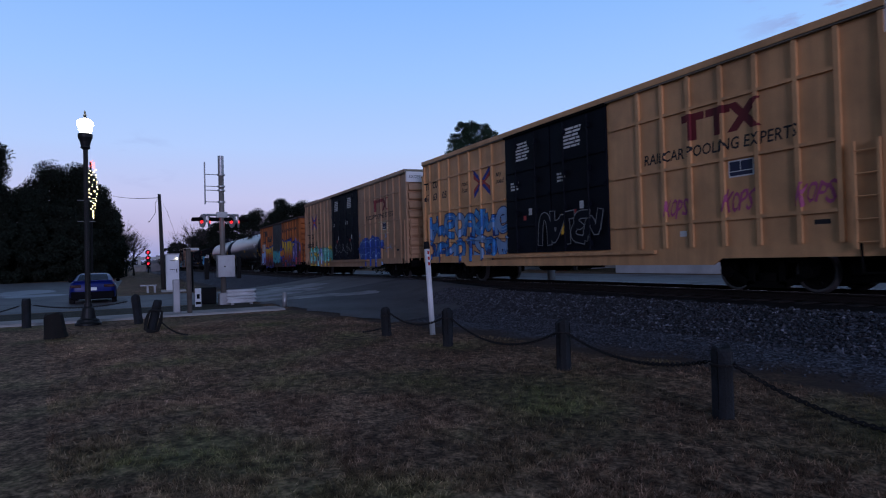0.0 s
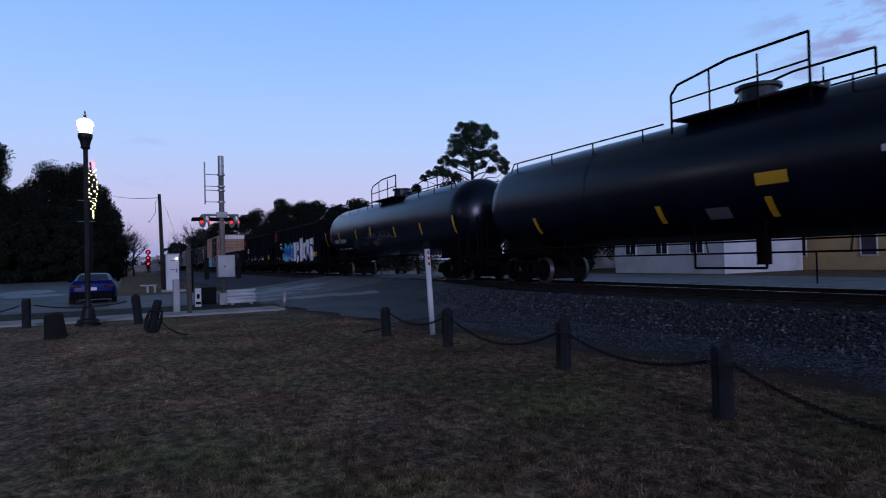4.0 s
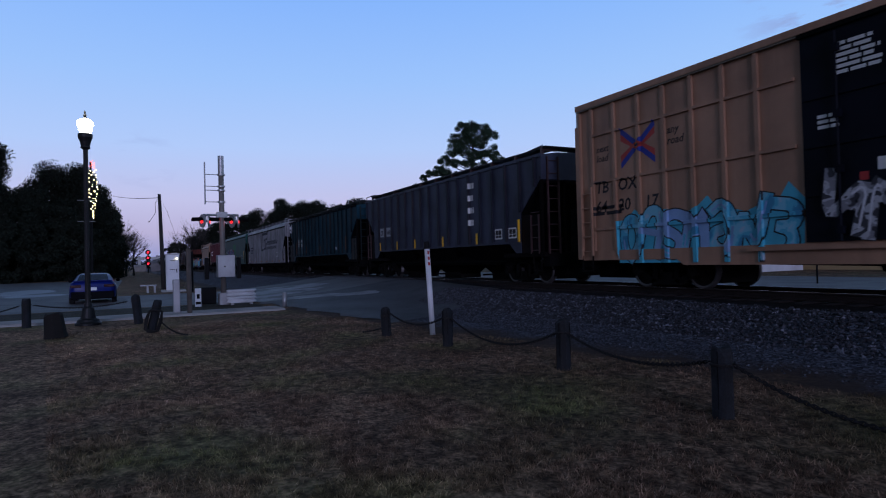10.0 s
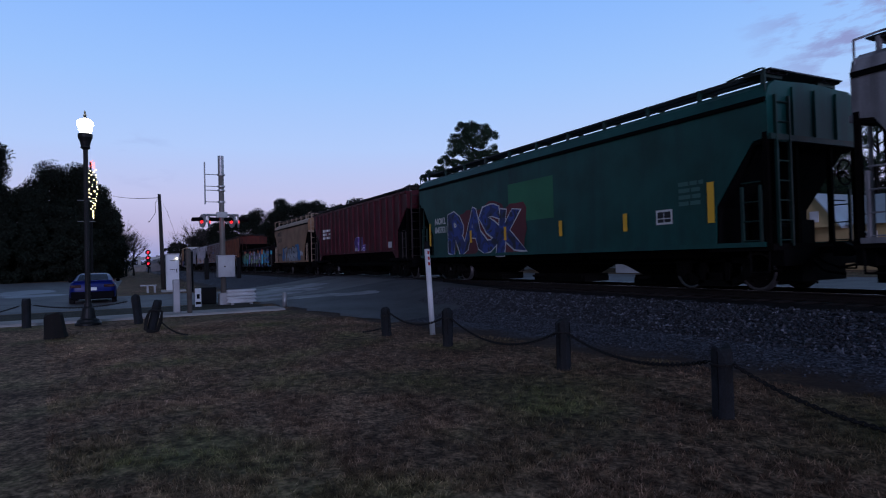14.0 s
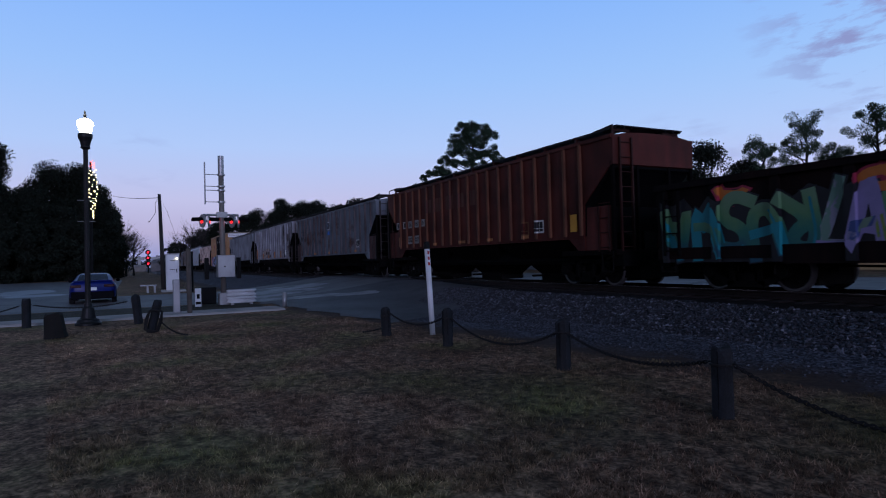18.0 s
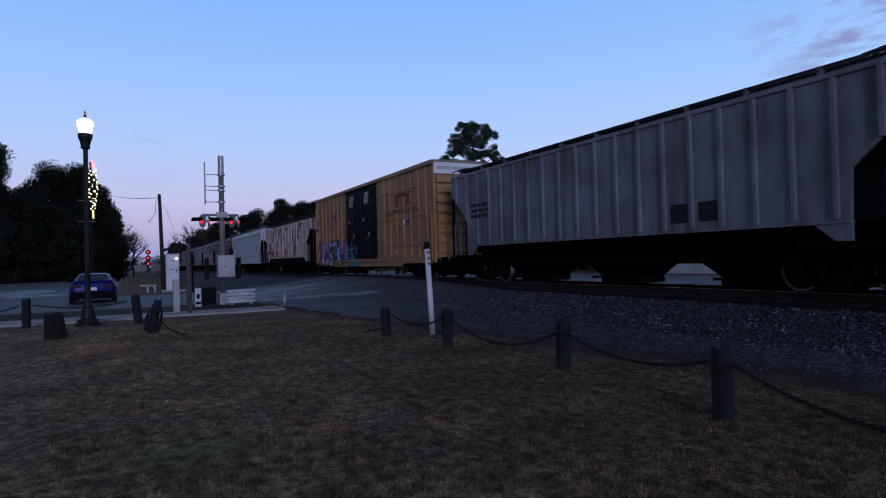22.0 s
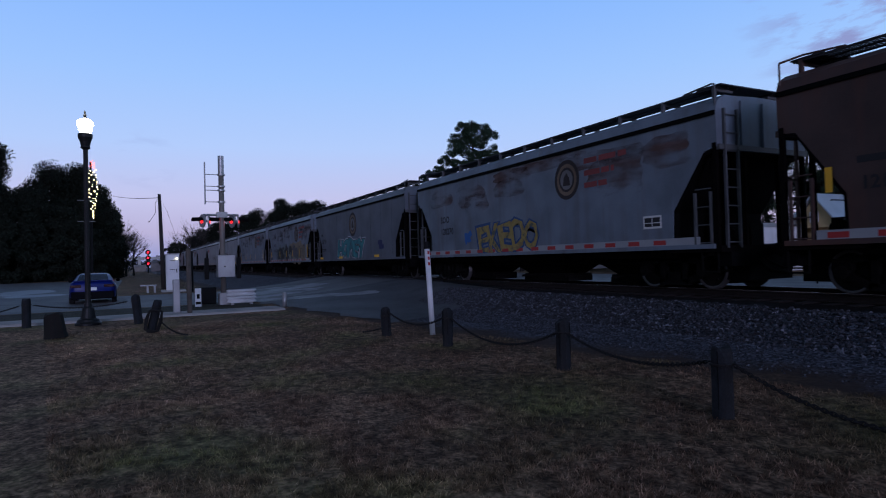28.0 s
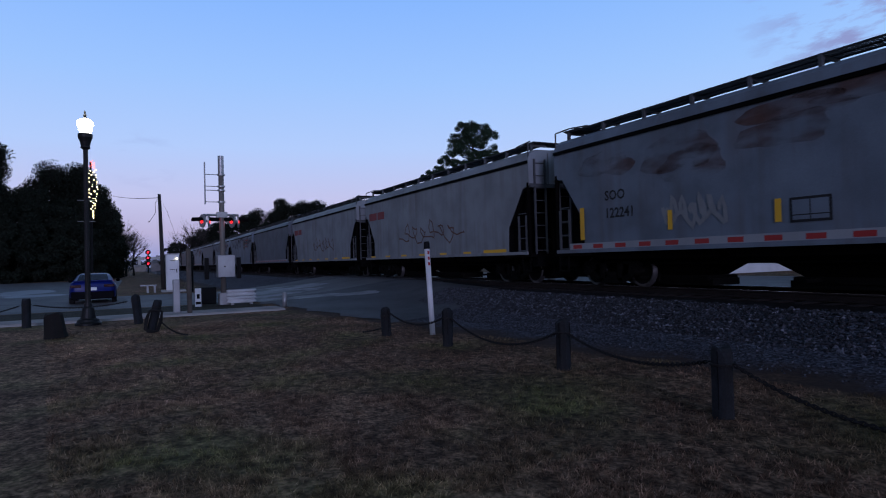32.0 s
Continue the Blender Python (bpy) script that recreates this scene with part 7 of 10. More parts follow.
        box(bm, low[0] - wide, low[1] + wide, -0.48, 0.48, 0.06, 0.22)
        box(bm, low[0] - wide + 0.1, low[1] + wide - 0.1, -0.54, 0.54, 0.16, 0.30)
        tube(bm, (low[0] + 0.2, -1.05, 0.24), (low[0] + 0.2, 1.05, 0.24), 0.04, 6)
        part("outlet_gate", bm, STEEL, car)
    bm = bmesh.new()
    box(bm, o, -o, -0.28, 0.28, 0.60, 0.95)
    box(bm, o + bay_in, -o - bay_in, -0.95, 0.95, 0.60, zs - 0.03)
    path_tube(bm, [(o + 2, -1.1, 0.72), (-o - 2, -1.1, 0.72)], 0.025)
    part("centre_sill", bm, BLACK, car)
    running_gear(car, L, 1.75)
    return car, L, -W, ribs


def open_hopper(label, front, rear, paint, seed):
    """Tall ribbed coal gondola with sloping end sheets and a heavy top chord."""
    car, L = new_car("coal_gondola", label, front, rear)
    W, H, zs = 1.5, 3.66, 1.0
    o = -L / 2
    for side in (-1, 1):
        bm = bmesh.new()
        if side < 0:
            prism(bm, [(o + 0.05, H), (-o - 0.05, H), (-o - 0.05, zs), (o + 0.05, zs)], side * (W - 0.04), side * W)
        else:
            prism(bm, [(o + 0.05, H), (-o - 0.05, H), (-o - 0.05, 2.36), (-o - 2.45, zs), (o + 2.45, zs), (o + 0.05, 2.36)], side * (W - 0.04), side * W)
        sd = part("side_wall", bm, paint, car)
        n = 14
        for i in range(n + 1):
            x = o + 0.3 + i * (L - 0.6) / n
            bm = bmesh.new()
            box(bm, x - 0.07, x + 0.07, *sorted((side * W, side * (W + 0.1))), zs if side < 0 or 1 < i < n - 1 or i in (0, n) else 1.85, H - 0.1)
            part("rib", bm, paint, sd)
        bm = bmesh.new()
        box(bm, o, -o, *sorted((side * (W - 0.12), side * (W + 0.12))), H - 0.14, H + 0.04)
        part("top_chord", bm, paint, sd)
        bm = bmesh.new()
        box(bm, o, -o, *sorted((side * (W - 0.1), side * (W + 0.08))), 0.82, 1.04)
        part("side_sill", bm, paint, sd)
    for s in (-1, 1):
        bm = bmesh.new()
        prism(bm, [(s * (L / 2 - 0.02), H), (s * (L / 2 - 0.08), H), (s * (L / 2 - 0.08), 2.4), (s * (L / 2 - 2.6), 1.0), (s * (L / 2 - 2.6), 0.9), (s * (L / 2 - 0.02), 2.35)], -W + 0.04, W - 0.04)
        ew = part("end_wall", bm, paint, car)
        for y in (-0.9, -0.3, 0.3, 0.9):
            bm = bmesh.new()
            box(bm, *sorted((s * (L / 2 - 0.02), s * (L / 2 + 0.08))), y - 0.06, y + 0.06, 0.95, H)
            part("end_rib", bm, paint, ew)
        bm = bmesh.new()
        box(bm, *sorted((s * (L / 2 - 0.1), s * (L / 2 + 0.1))), -W - 0.1, W + 0.1, H - 0.14, H + 0.06)
        part("end_chord", bm, paint, ew)
        bm = bmesh.new()
        box(bm, *sorted((s * (L / 2 - 2.5), s * (L / 2 + 0.02))), -W, W, 0.84, 0.98)
        part("end_platform", bm, paint, car)
        share("ladder", shared("coal_ladder", lambda b: b_ladder(b, 0.9, 3.5), paint), car, pose(s * (L / 2 - 0.55), -W - 0.12, 0))
        share("end_ladder", shared("coal_ladder", None, paint), car, pose(s * (L / 2 + 0.1), -W + 0.4, 0, rz=90))
    bm = bmesh.new()
    box(bm, o + 2.4, -o - 2.4, -W + 0.05, W - 0.05, 0.62, 1.0)
    for a in (-3.2, 0.2):
        loft(bm, [[(a - 0.2, -1.3, 0.9), (a + 3.2, -1.3, 0.9), (a + 3.2, 1.3, 0.9), (a - 0.2, 1.3, 0.9)], [(a + 0.4, -1.1, 0.36), (a + 2.6, -1.1, 0.36), (a + 2.6, 1.1, 0.36), (a + 0.4, 1.1, 0.36)]])
    part("tub", bm, BLACK, car)
    bm = bmesh.new()
    box(bm, o, -o, -0.3, 0.3, 0.62, 0.92)
    part("centre_sill", bm, BLACK, car)
    running_gear(car, L, 1.8)
    ribs = [(o + 0.3 + i * (L - 0.6) / 14 - 0.07, o + 0.3 + i * (L - 0.6) / 14 + 0.07, 0.1) for i in range(15)]
    y = -W
    # end panel and small markings
    panel(car, o + 0.07, 2.75, o + 1.15, 3.5, mat("rotary_end_red", (0.50, 0.05, 0.05), 0.6, 0, 0.2), y, ribs, "end_panel")
    for u in (0.55, 4.5, 9.7):
        panel(car, o + u, 1.25, o + u + 0.5, 1.45, YELLOW, y, ribs, "reflector")
    panel(car, -o - 1.6, 1.3, -o - 0.9, 1.62, YELLOW, y, ribs, "reflector")
    for u in (1.5, 3.6, 5.6, 7.4, 8.6):
        bars(car, o + u, 1.18, 0.7, 0.2, 3, WHITE, y, ribs, seed + int(u * 3))
    return car, L, y, ribs


def gondola(label, front, rear, paint, seed):
    """Low mill gondola with a deep side and square posts."""
    car, L = new_car("gondola", label, front, rear)
    W, H, zs = 1.5, 2.47, 0.70
    o = -L / 2
    n = 11
    ribs = []
    for side in (-1, 1):
        bm = bmesh.new()
        box(bm, o + 0.05, -o - 0.05, *sorted((side * (W - 0.05), side * W)), 0.95, H)
        sd = part("side_wall", bm, paint, car)
        for i in range(n + 1):
            x = o + 0.25 + i * (L - 0.5) / n
            if side < 0:
                ribs.append((x - 0.09, x + 0.09, 0.08))
            bm = bmesh.new()
            box(bm, x - 0.09, x + 0.09, *sorted((side * W, side * (W + 0.08))), zs, H - 0.08)
            part("rib", bm, paint, sd)
        bm = bmesh.new()
        box(bm, o, -o, *sorted((side * (W - 0.1), side * (W + 0.11))), H - 0.12, H + 0.02)
        part("top_chord", bm, paint, sd)
        bm = bmesh.new()
        prism(bm, [(o, 0.98), (o, 0.72), (o + 2.9, 0.72), (o + 3.2, 0.60), (-o - 3.2, 0.60), (-o - 2.9, 0.72), (-o, 0.72), (-o, 0.98)], side * (W - 0.05), side * (W + 0.03))
        part("side_sill", bm, paint, sd)
    for s in (-1, 1):
        bm = bmesh.new()
        box(bm, *sorted((s * (L / 2 - 0.06), s * (L / 2))), -W, W, 0.95, H + 0.05)
        ew = part("end_wall", bm, paint, car)
        for z in (1.3, 1.75, 2.2):
            bm = bmesh.new()
            prism(bm, [(s * L / 2, z - 0.14), (s * (L / 2 + 0.08), z - 0.05), (s * (L / 2 + 0.08), z + 0.05), (s * L / 2, z + 0.14)], -W + 0.05, W - 0.05)
            part("end_corrugation", bm, paint, ew)
        share("ladder", shared("gon_ladder", lambda b: b_ladder(b, 0.8, 2.3), STEEL), car, pose(s * (L / 2 - 0.5), -W - 0.1, 0))
    bm = bmesh.new()
    box(bm, o + 0.1, -o - 0.1, -W + 0.06, W - 0.06, 0.92, 1.0)
    box(bm, o, -o, -0.35, 0.35, 0.60, 0.92)
    tube(bm, (-1.6, -0.9, 0.6), (-0.4, -0.9, 0.6), 0.18, 12)
    part("floor_and_sill", bm, BLACK, car)
    bm = bmesh.new()
    tube(bm, (0.9, -0.95, 0.50), (1.75, -0.95, 0.50), 0.17, 12)
    box(bm, 2.0, 2.5, -1.1, -0.7, 0.34, 0.66)
    path_tube(bm, [(-4.4, -1.0, 0.55), (0.9, -1.0, 0.46), (4.4, -0.9, 0.52)], 0.025)
    path_tube(bm, [(2.5, -0.9, 0.42), (3.8, -0.9, 0.36), (4.6, -0.6, 0.45)], 0.02)
    part("brake_gear", bm, BLACK, car)
    share("brake_wheel", shared("brake_wheel", b_brake_wheel, STEEL), car, pose(L / 2 + 0.2, 0.7, 2.0))
    running_gear(car, L, 2.0)
    return car, L, -W, ribs


TANK = mat("tank_black", (0.003, 0.006, 0.019), 0.28, 0, 0.35, 7, 0.3, (0.006, 0.008, 0.014), bump=0.02, spec=0.45)


def tank_car(label, front, rear, top=4.15, rad=1.50):
    car, L = new_car("tank_car", label, front, rear)
    o = -L / 2
    zc = top - rad
    bm = bmesh.new()
    rings = []
    hl = L / 2 - 0.08
    prof = [(-hl, 0.02), (-hl + 0.06, 0.45), (-hl + 0.18, 0.80), (-hl + 0.36, 1.12), (-hl + 0.6, 1.35), (-hl + 0.9, 1.48), (-hl + 1.2, rad), (0, rad + 0.02), (hl - 1.2, rad), (hl - 0.9, 1.48), (hl - 0.6, 1.35), (hl - 0.36, 1.12), (hl - 0.18, 0.80), (hl - 0.06, 0.45), (hl, 0.02)]
    for x, r in prof:
        rings.append([(x, r * math.cos(6.2832 * i / 40), zc + r * math.sin(6.2832 * i / 40)) for i in range(40)])
    loft(bm, rings)
    part("tank", bm, TANK, car, smooth=True)
    for x in (-4.4, -1.5, 1.5, 4.4):
        bm = bmesh.new()
        loft(bm, [[(x + dx, (rad + 0.022) * math.cos(6.2832 * i / 40), zc + (rad + 0.022) * math.sin(6.2832 * i / 40)) for i in range(40)] for dx in (-0.03, 0.03)], cap=False)
        part("seam_band", bm, TANK, car, smooth=True)
    bm = bmesh.new()
    tube(bm, (0, 0, top - 0.05), (0, 0, top + 0.42), 0.42, 20)
    tube(bm, (0, 0, top + 0.42), (0, 0, top + 0.50), 0.50, 20)
    part("dome", bm, TANK, car)
    bm = bmesh.new()
    tube(bm, (1.3, 0, top - 0.05), (1.3, 0, top + 0.2), 0.28, 14)
    part("valve_housing", bm, TANK, car)
    bm = bmesh.new()
    box(bm, -1.5, 1.9, -1.15, -0.55, top - 0.10, top - 0.05)
    box(bm, -1.5, 1.9, 0.55, 1.15, top - 0.10, top - 0.05)
    part("dome_platform", bm, GRATE, car)
    for y in (-1.15, 1.15):
        bm = bmesh.new()
        pts = [(-1.5, y, top - 0.4), (-1.5, y, top + 0.55), (-1.3, y, top + 0.75), (0.1, y, top + 0.95), (1.9, y, top + 0.95), (1.9, y, top - 0.4)]
        path_tube(bm, pts, 0.03)
        path_tube(bm, [(-1.5, y, top + 0.35), (1.9, y, top + 0.4)], 0.022)
        for x in (-0.4, 0.8):
            tube(bm, (x, y, top - 0.3), (x, y, top + 0.85), 0.022, 6)
        part("dome_railing", bm, STEEL, car)
    for y in (-1.0, 1.0):
        for sx in (-1, 1):
            bm = bmesh.new()
            zt = zc + math.sqrt(rad * rad - 1.0) + 0.32
            pts = [(sx * 1.9, y, zt), (sx * (hl - 1.6), y, zt), (sx * (hl - 1.4), y, zt - 0.28)]
            path_tube(bm, pts, 0.022)
            for q in range(4):
                x = sx * (2.6 + q * (hl - 4.4) / 3)
                tube(bm, (x, y, zt - 0.36), (x, y, zt), 0.02, 6)
            part("safety_rail", bm, STEEL, car)
    for s in (-1, 1):
        bm = bmesh.new()
        box(bm, *sorted((s * (L / 2 - 3.4), s * L / 2)), -0.35, 0.35, 0.66, 1.0)
        box(bm, *sorted((s * (L / 2 - 0.5), s * L / 2)), -1.5, 1.5, 0.86, 1.02)
        for y in (-1.0, 1.0):
            prism(bm, [(s * (L / 2 - 2.9), 0.9), (s * (L / 2 - 1.3), 0.9), (s * (L / 2 - 1.5), zc - 0.9), (s * (L / 2 - 2.7), zc - 0.9)], y - 0.05, y + 0.05)
        prism(bm, [(s * (L / 2 - 2.9), 0.9), (s * (L / 2 - 1.3), 0.9), (s * (L / 2 - 1.5), zc - 1.2), (s * (L / 2 - 2.7), zc - 1.2)], -0.9, 0.9)
        part("saddle", bm, BLACK, car)
        share("ladder", shared("tank_ladder", lambda b: b_ladder(b, 0.9, 2.6), STEEL), car, pose(s * (L / 2 - 0.15), -1.45, -0.2, rz=90))
        bm = bmesh.new()
        path_tube(bm, [(s * L / 2, -1.4, 1.0), (s * L / 2, -1.4, 1.9), (s * L / 2, 1.4, 1.9), (s * L / 2, 1.4, 1.0)], 0.022)
        part("end_rail", bm, STEEL, car)
    bm = bmesh.new()
    for y in (-1.45, 1.45):
        path_tube(bm, [(o + 0.3, y, 1.12), (-o - 0.3, y, 1.12)], 0.025)
        path_tube(bm, [(o + 3.5, y, 0.82), (-o - 3.5, y, 0.82)], 0.02)
        for x in (-5.5, -2.7, 2.7, 5.5):
            tube(bm, (x, y, 0.8), (x, y * 0.9, 1.35), 0.02, 6)
    tube(bm, (0, 0, 0.55), (0, 0, zc - rad + 0.1), 0.16, 12)
    path_tube(bm, [(-0.9, -1.2, 1.5), (-0.9, -1.2, 0.5), (0.9, -1.2, 0.5), (0.9, -1.2, 1.5)], 0.03)
    part("hand_rail", bm, STEEL, car)
    running_gear(car, L, 2.0)

    def curved(x0, x1, a0, a1, material, name, off=0.006):
        """A patch on the tank's flank between two heights, given as angles over the level."""
        b = bmesh.new()
        rows = []
        for i in range(7):
            a = radians(a0 + (a1 - a0) * i / 6)
            rows.append([(x, -(rad + 0.02 + off) * math.cos(a), zc + (rad + 0.02 + off) * math.sin(a)) for x in (x0, x1)])
        vs = [[b.verts.new(p) for p in r] for r in rows]
        for p, q in zip(vs, vs[1:]):
            b.faces.new((p[0], p[1], q[1], q[0]))
        part(name, b, material, car)

    def at(z):
        """The angle on the flank of a height over the rail."""
        return math.degrees(math.asin(max(-1.0, min(1.0, (z - zc) / (rad + 0.02)))))

    def sketch(pts, w, material):
        """A thin looping stroke on the flank; points are metres along and over the rail."""
        b = bmesh.new()
        stroke(b, pts, w, 0.0)
        for v in b.verts:
            v.co.y = -math.sqrt(max(0.01, (rad + 0.028) ** 2 - (v.co.z - zc) ** 2)) + v.co.y
        part("graffiti_tag", b, material, car)
    return car, L, curved, at, sketch
def boxcar50(label, front, rear):
    """Older rib-sided boxcar with one corrugated sliding door and a heavy roof edge."""
    car, L = new_car("boxcar", label, front, rear)
    W, H = 1.5, 4.38
    o = -L / 2
    paint = mat("rusty_orange", (0.40, 0.115, 0.025), 0.7, 0, 0.35, 8, 0.6, (0.07, 0.03, 0.02))
    dark = mat("brown_roof", (0.06, 0.03, 0.025), 0.8, 0, 0.3, 7)
    bm = bmesh.new()
    box(bm, o + 0.04, -o - 0.04, -W + 0.04, W - 0.04, 0.95, H - 0.05)
    body = part("body", bm, paint, car)
    bm = bmesh.new()
    loft(bm, [[(x, -W - 0.10, H - 0.12), (x, -W - 0.10, H + 0.0), (x, 0, H + 0.12), (x, W + 0.10, H + 0.0), (x, W + 0.10, H - 0.12)] for x in (o - 0.02, -o + 0.02)])
    part("roof", bm, dark, car)
    d0, d1 = o + 5.95, o + 9.05
    ribs = []
    for u in (0.08, 0.95, 1.8, 2.65, 3.5, 4.4, 5.3, 9.6, 10.5, 11.4, 12.3, 13.2, 14.1, 15.2):
        ribs.append((o + u - 0.05, o + u + 0.05, 0.07))
    for side in (-1, 1):
        yy = side * (W - 0.04)
        for x0, x1, d in ribs:
            bm = bmesh.new()
            prism(bm, [(x0, 0.9), (x1, 0.9), (x1, H - 0.1), (x0, H - 0.1)], yy, yy + side * d)
            part("rib", bm, paint, body)
        bm = bmesh.new()
        prism(bm, [(o + 0.05, 0.97), (o + 0.05, 0.74), (o + 3.0, 0.74), (o + 3.3, 0.58), (-o - 3.3, 0.58), (-o - 3.0, 0.74), (-o - 0.05, 0.74), (-o - 0.05, 0.97)], yy - side * 0.02, yy + side * 0.03)
        part("side_sill", bm, dark, body)
        bm = bmesh.new()
        box(bm, d0, d1, *sorted((yy, yy + side * 0.10)), 0.95, H - 0.14)
        dr = part("sliding_door", bm, mat("door_slate", (0.030, 0.032, 0.038), 0.6, 0, 0.3, 8), body, "dark corrugated sliding door")
        for i in range(15):
            z = 1.05 + i * 0.21
            bm = bmesh.new()
            prism(bm, [(d0 + 0.08, z), (d1 - 0.08, z), (d1 - 0.08, z + 0.12), (d0 + 0.08, z + 0.12)], yy + side * 0.10, yy + side * 0.13)
            part("door_corrugation", bm, MATS["door_slate"], dr)
    for s in (-1, 1):
        for i in range(8):
            z = 1.0 + i * 0.40
            xs = s * (L / 2 - 0.04)
            bm = bmesh.new()
            prism(bm, [(xs, z + 0.38), (xs + s * 0.09, z + 0.14), (xs + s * 0.09, z + 0.08), (xs, z + 0.02)], -W + 0.1, W - 0.1)
            part("end_corrugation", bm, paint, body)
        share("ladder", shared("rust_ladder", lambda b: b_ladder(b, 0.85, 2.4), dark), car, pose(s * (L / 2 - 0.36), -W - 0.06, 0))
        share("end_ladder", shared("rust_ladder", None, dark), car, pose(s * (L / 2 + 0.08), -W + 0.4, 0, rz=90))
    share("brake_wheel", shared("brake_wheel", b_brake_wheel, STEEL), car, pose(L / 2 + 0.2, 0.55, 2.2))
    bm = bmesh.new()
    box(bm, o + 0.1, -o - 0.1, -0.35, 0.35, 0.60, 0.95)
    tube(bm, (-1.6, -0.8, 0.62), (-0.3, -0.8, 0.62), 0.2, 12)
    box(bm, 0.6, 1.2, -1.0, -0.5, 0.45, 0.8)
    path_tube(bm, [(-4, -0.95, 0.62), (4.2, -0.95, 0.6)], 0.025)
    part("centre_sill", bm, BLACK, car)
    running_gear(car, L, 2.2)
    return car, L, -(W - 0.04), ribs + [(d0, d1, 0.13)]


class Side:
    """Places paint on the near side of a car, by metres from its rear end and over the rail."""

    def __init__(self, made, flush=False):
        self.car, self.L, self.y, self.ribs = made
        self.o = -self.L / 2
        if flush:
            self.ribs = []

    def panel(self, a, b, z0, z1, m, name="marking_panel", lift=0.004):
        panel(self.car, self.o + a, z0, self.o + b, z1, m, self.y, self.ribs, name, lift)

    def strips(self, us, z0, z1, w=0.13):
        for u in us:
            self.panel(u, u + w, z0, z1, YELLOW, "reflector_strip", 0.022)

    def bars(self, a, b, z0, z1, rows, m, seed=0):
        bars(self.car, self.o + a, z0, b - a, z1 - z0, rows, m, self.y, self.ribs, seed)

    def blocks(self, counts, a, z, size, m, slant=0.0, pitch=0.82):
        """Lettering that is not spelt out: one upright bar for each sign, with a gap between groups."""
        u = a
        for c in counts:
            for _ in range(c):
                bm = bmesh.new()
                flat(bm, [(self.o + u, z), (self.o + u + size * pitch * 0.72, z), (self.o + u + size * pitch * 0.72 + slant * size, z + size), (self.o + u + slant * size, z + size)], -0.005)
                drape(bm, self.ribs, self.y)
                part("stencil_bar", bm, m, self.car)
                u += size * pitch
            u += size * pitch * 0.7

    def word(self, body, a, z, size, m, shear=0.0, stretch=1.0, offset=0.008, lift=0.004):
        letter(self.car, body, self.o + a, z, size, m, self.y, self.ribs, shear, offset, 1.0, stretch, lift=lift)

    def graf(self, a, b, z0, z1, n, cols, seed, **kw):
        graffiti(self.car, self.o + a, self.o + b, z0, z1, n, cols, self.y, self.ribs, seed, **kw)

    def tag(self, a, b, z0, z1, m, seed, n=6, w=0.05):
        scrawl(self.car, self.o + a, self.o + b, z0, z1, m, self.y, self.ribs, seed, n, w)

    def outlined(self, a, b, z0, z1, edge=None, fill=None):
        self.panel(a, b, z0, z1, edge or WHITE, "label_frame")
        self.panel(a + 0.05, b - 0.05, z0 + 0.05, z1 - 0.05, fill or INK, "label_field", 0.007)
        self.panel((a + b) / 2 - 0.01, (a + b) / 2 + 0.01, z0 + 0.05, z1 - 0.05, edge or WHITE, "label_rule", 0.010)
        self.panel(a + 0.05, b - 0.05, z0 + 0.13, z0 + 0.15, edge or WHITE, "label_rule", 0.010)

    def tape(self, a, b, z0=1.04, z1=1.20, step=0.85):
        """White sill band with red and white reflective dashes."""
        self.panel(a, b, z0 - 0.03, z1 + 0.01, mat("sill_grey_white", (0.34, 0.35, 0.37), 0.6, 0, 0.2), "sill_band", 0.006)
        k = int((b - a) / step)
        for i in range(k):
            u = a + 0.2 + i * step
            self.panel(u, u + step * 0.45, z0 + 0.02, z1 - 0.03, REDM, "reflector_dash", 0.010)

    def emblem(self, u, z, w, h):
        ring = [(math.cos(6.2832 * i / 24), math.sin(6.2832 * i / 24)) for i in range(24)]
        for k, (s, m) in enumerate(((1.0, mat("emblem_dark", (0.035, 0.025, 0.025), 0.7, 0, 0.3)), (0.80, mat("emblem_tan", (0.22, 0.15, 0.10), 0.7, 0, 0.3)), (0.62, MATS.get("emblem_dark")), (0.5, mat("emblem_grey", (0.20, 0.19, 0.19), 0.7, 0, 0.3)))):
            bm = bmesh.new()
            flat(bm, [(self.o + u + x * w * s, z + q * h * s) for x, q in ring], -0.004 - 0.002 * k)
            drape(bm, self.ribs, self.y)
            part("emblem", bm, m, self.car)
        bm = bmesh.new()
        flat(bm, [(self.o + u - w * 0.3, z - h * 0.3), (self.o + u + w * 0.3, z - h * 0.3), (self.o + u + w * 0.22, z + h * 0.1), (self.o + u, z + h * 0.35), (self.o + u - w * 0.22, z + h * 0.1)], -0.013)
        drape(bm, self.ribs, self.y)
        part("emblem", bm, MATS["emblem_dark"], self.car)

    def blooms(self, spots, m):
        """Soft-edged rust blooms, as a few ragged patches over one another."""
        rr = random.Random(int(self.L * 100))
        for u, z, w, h in spots:
            bm = bmesh.new()
            flat(bm, glyph(rr, self.o + u, z, w, h, 0, 0.1, 26), -0.003)
            drape(bm, self.ribs, self.y)
            part("rust_bloom", bm, m, self.car)


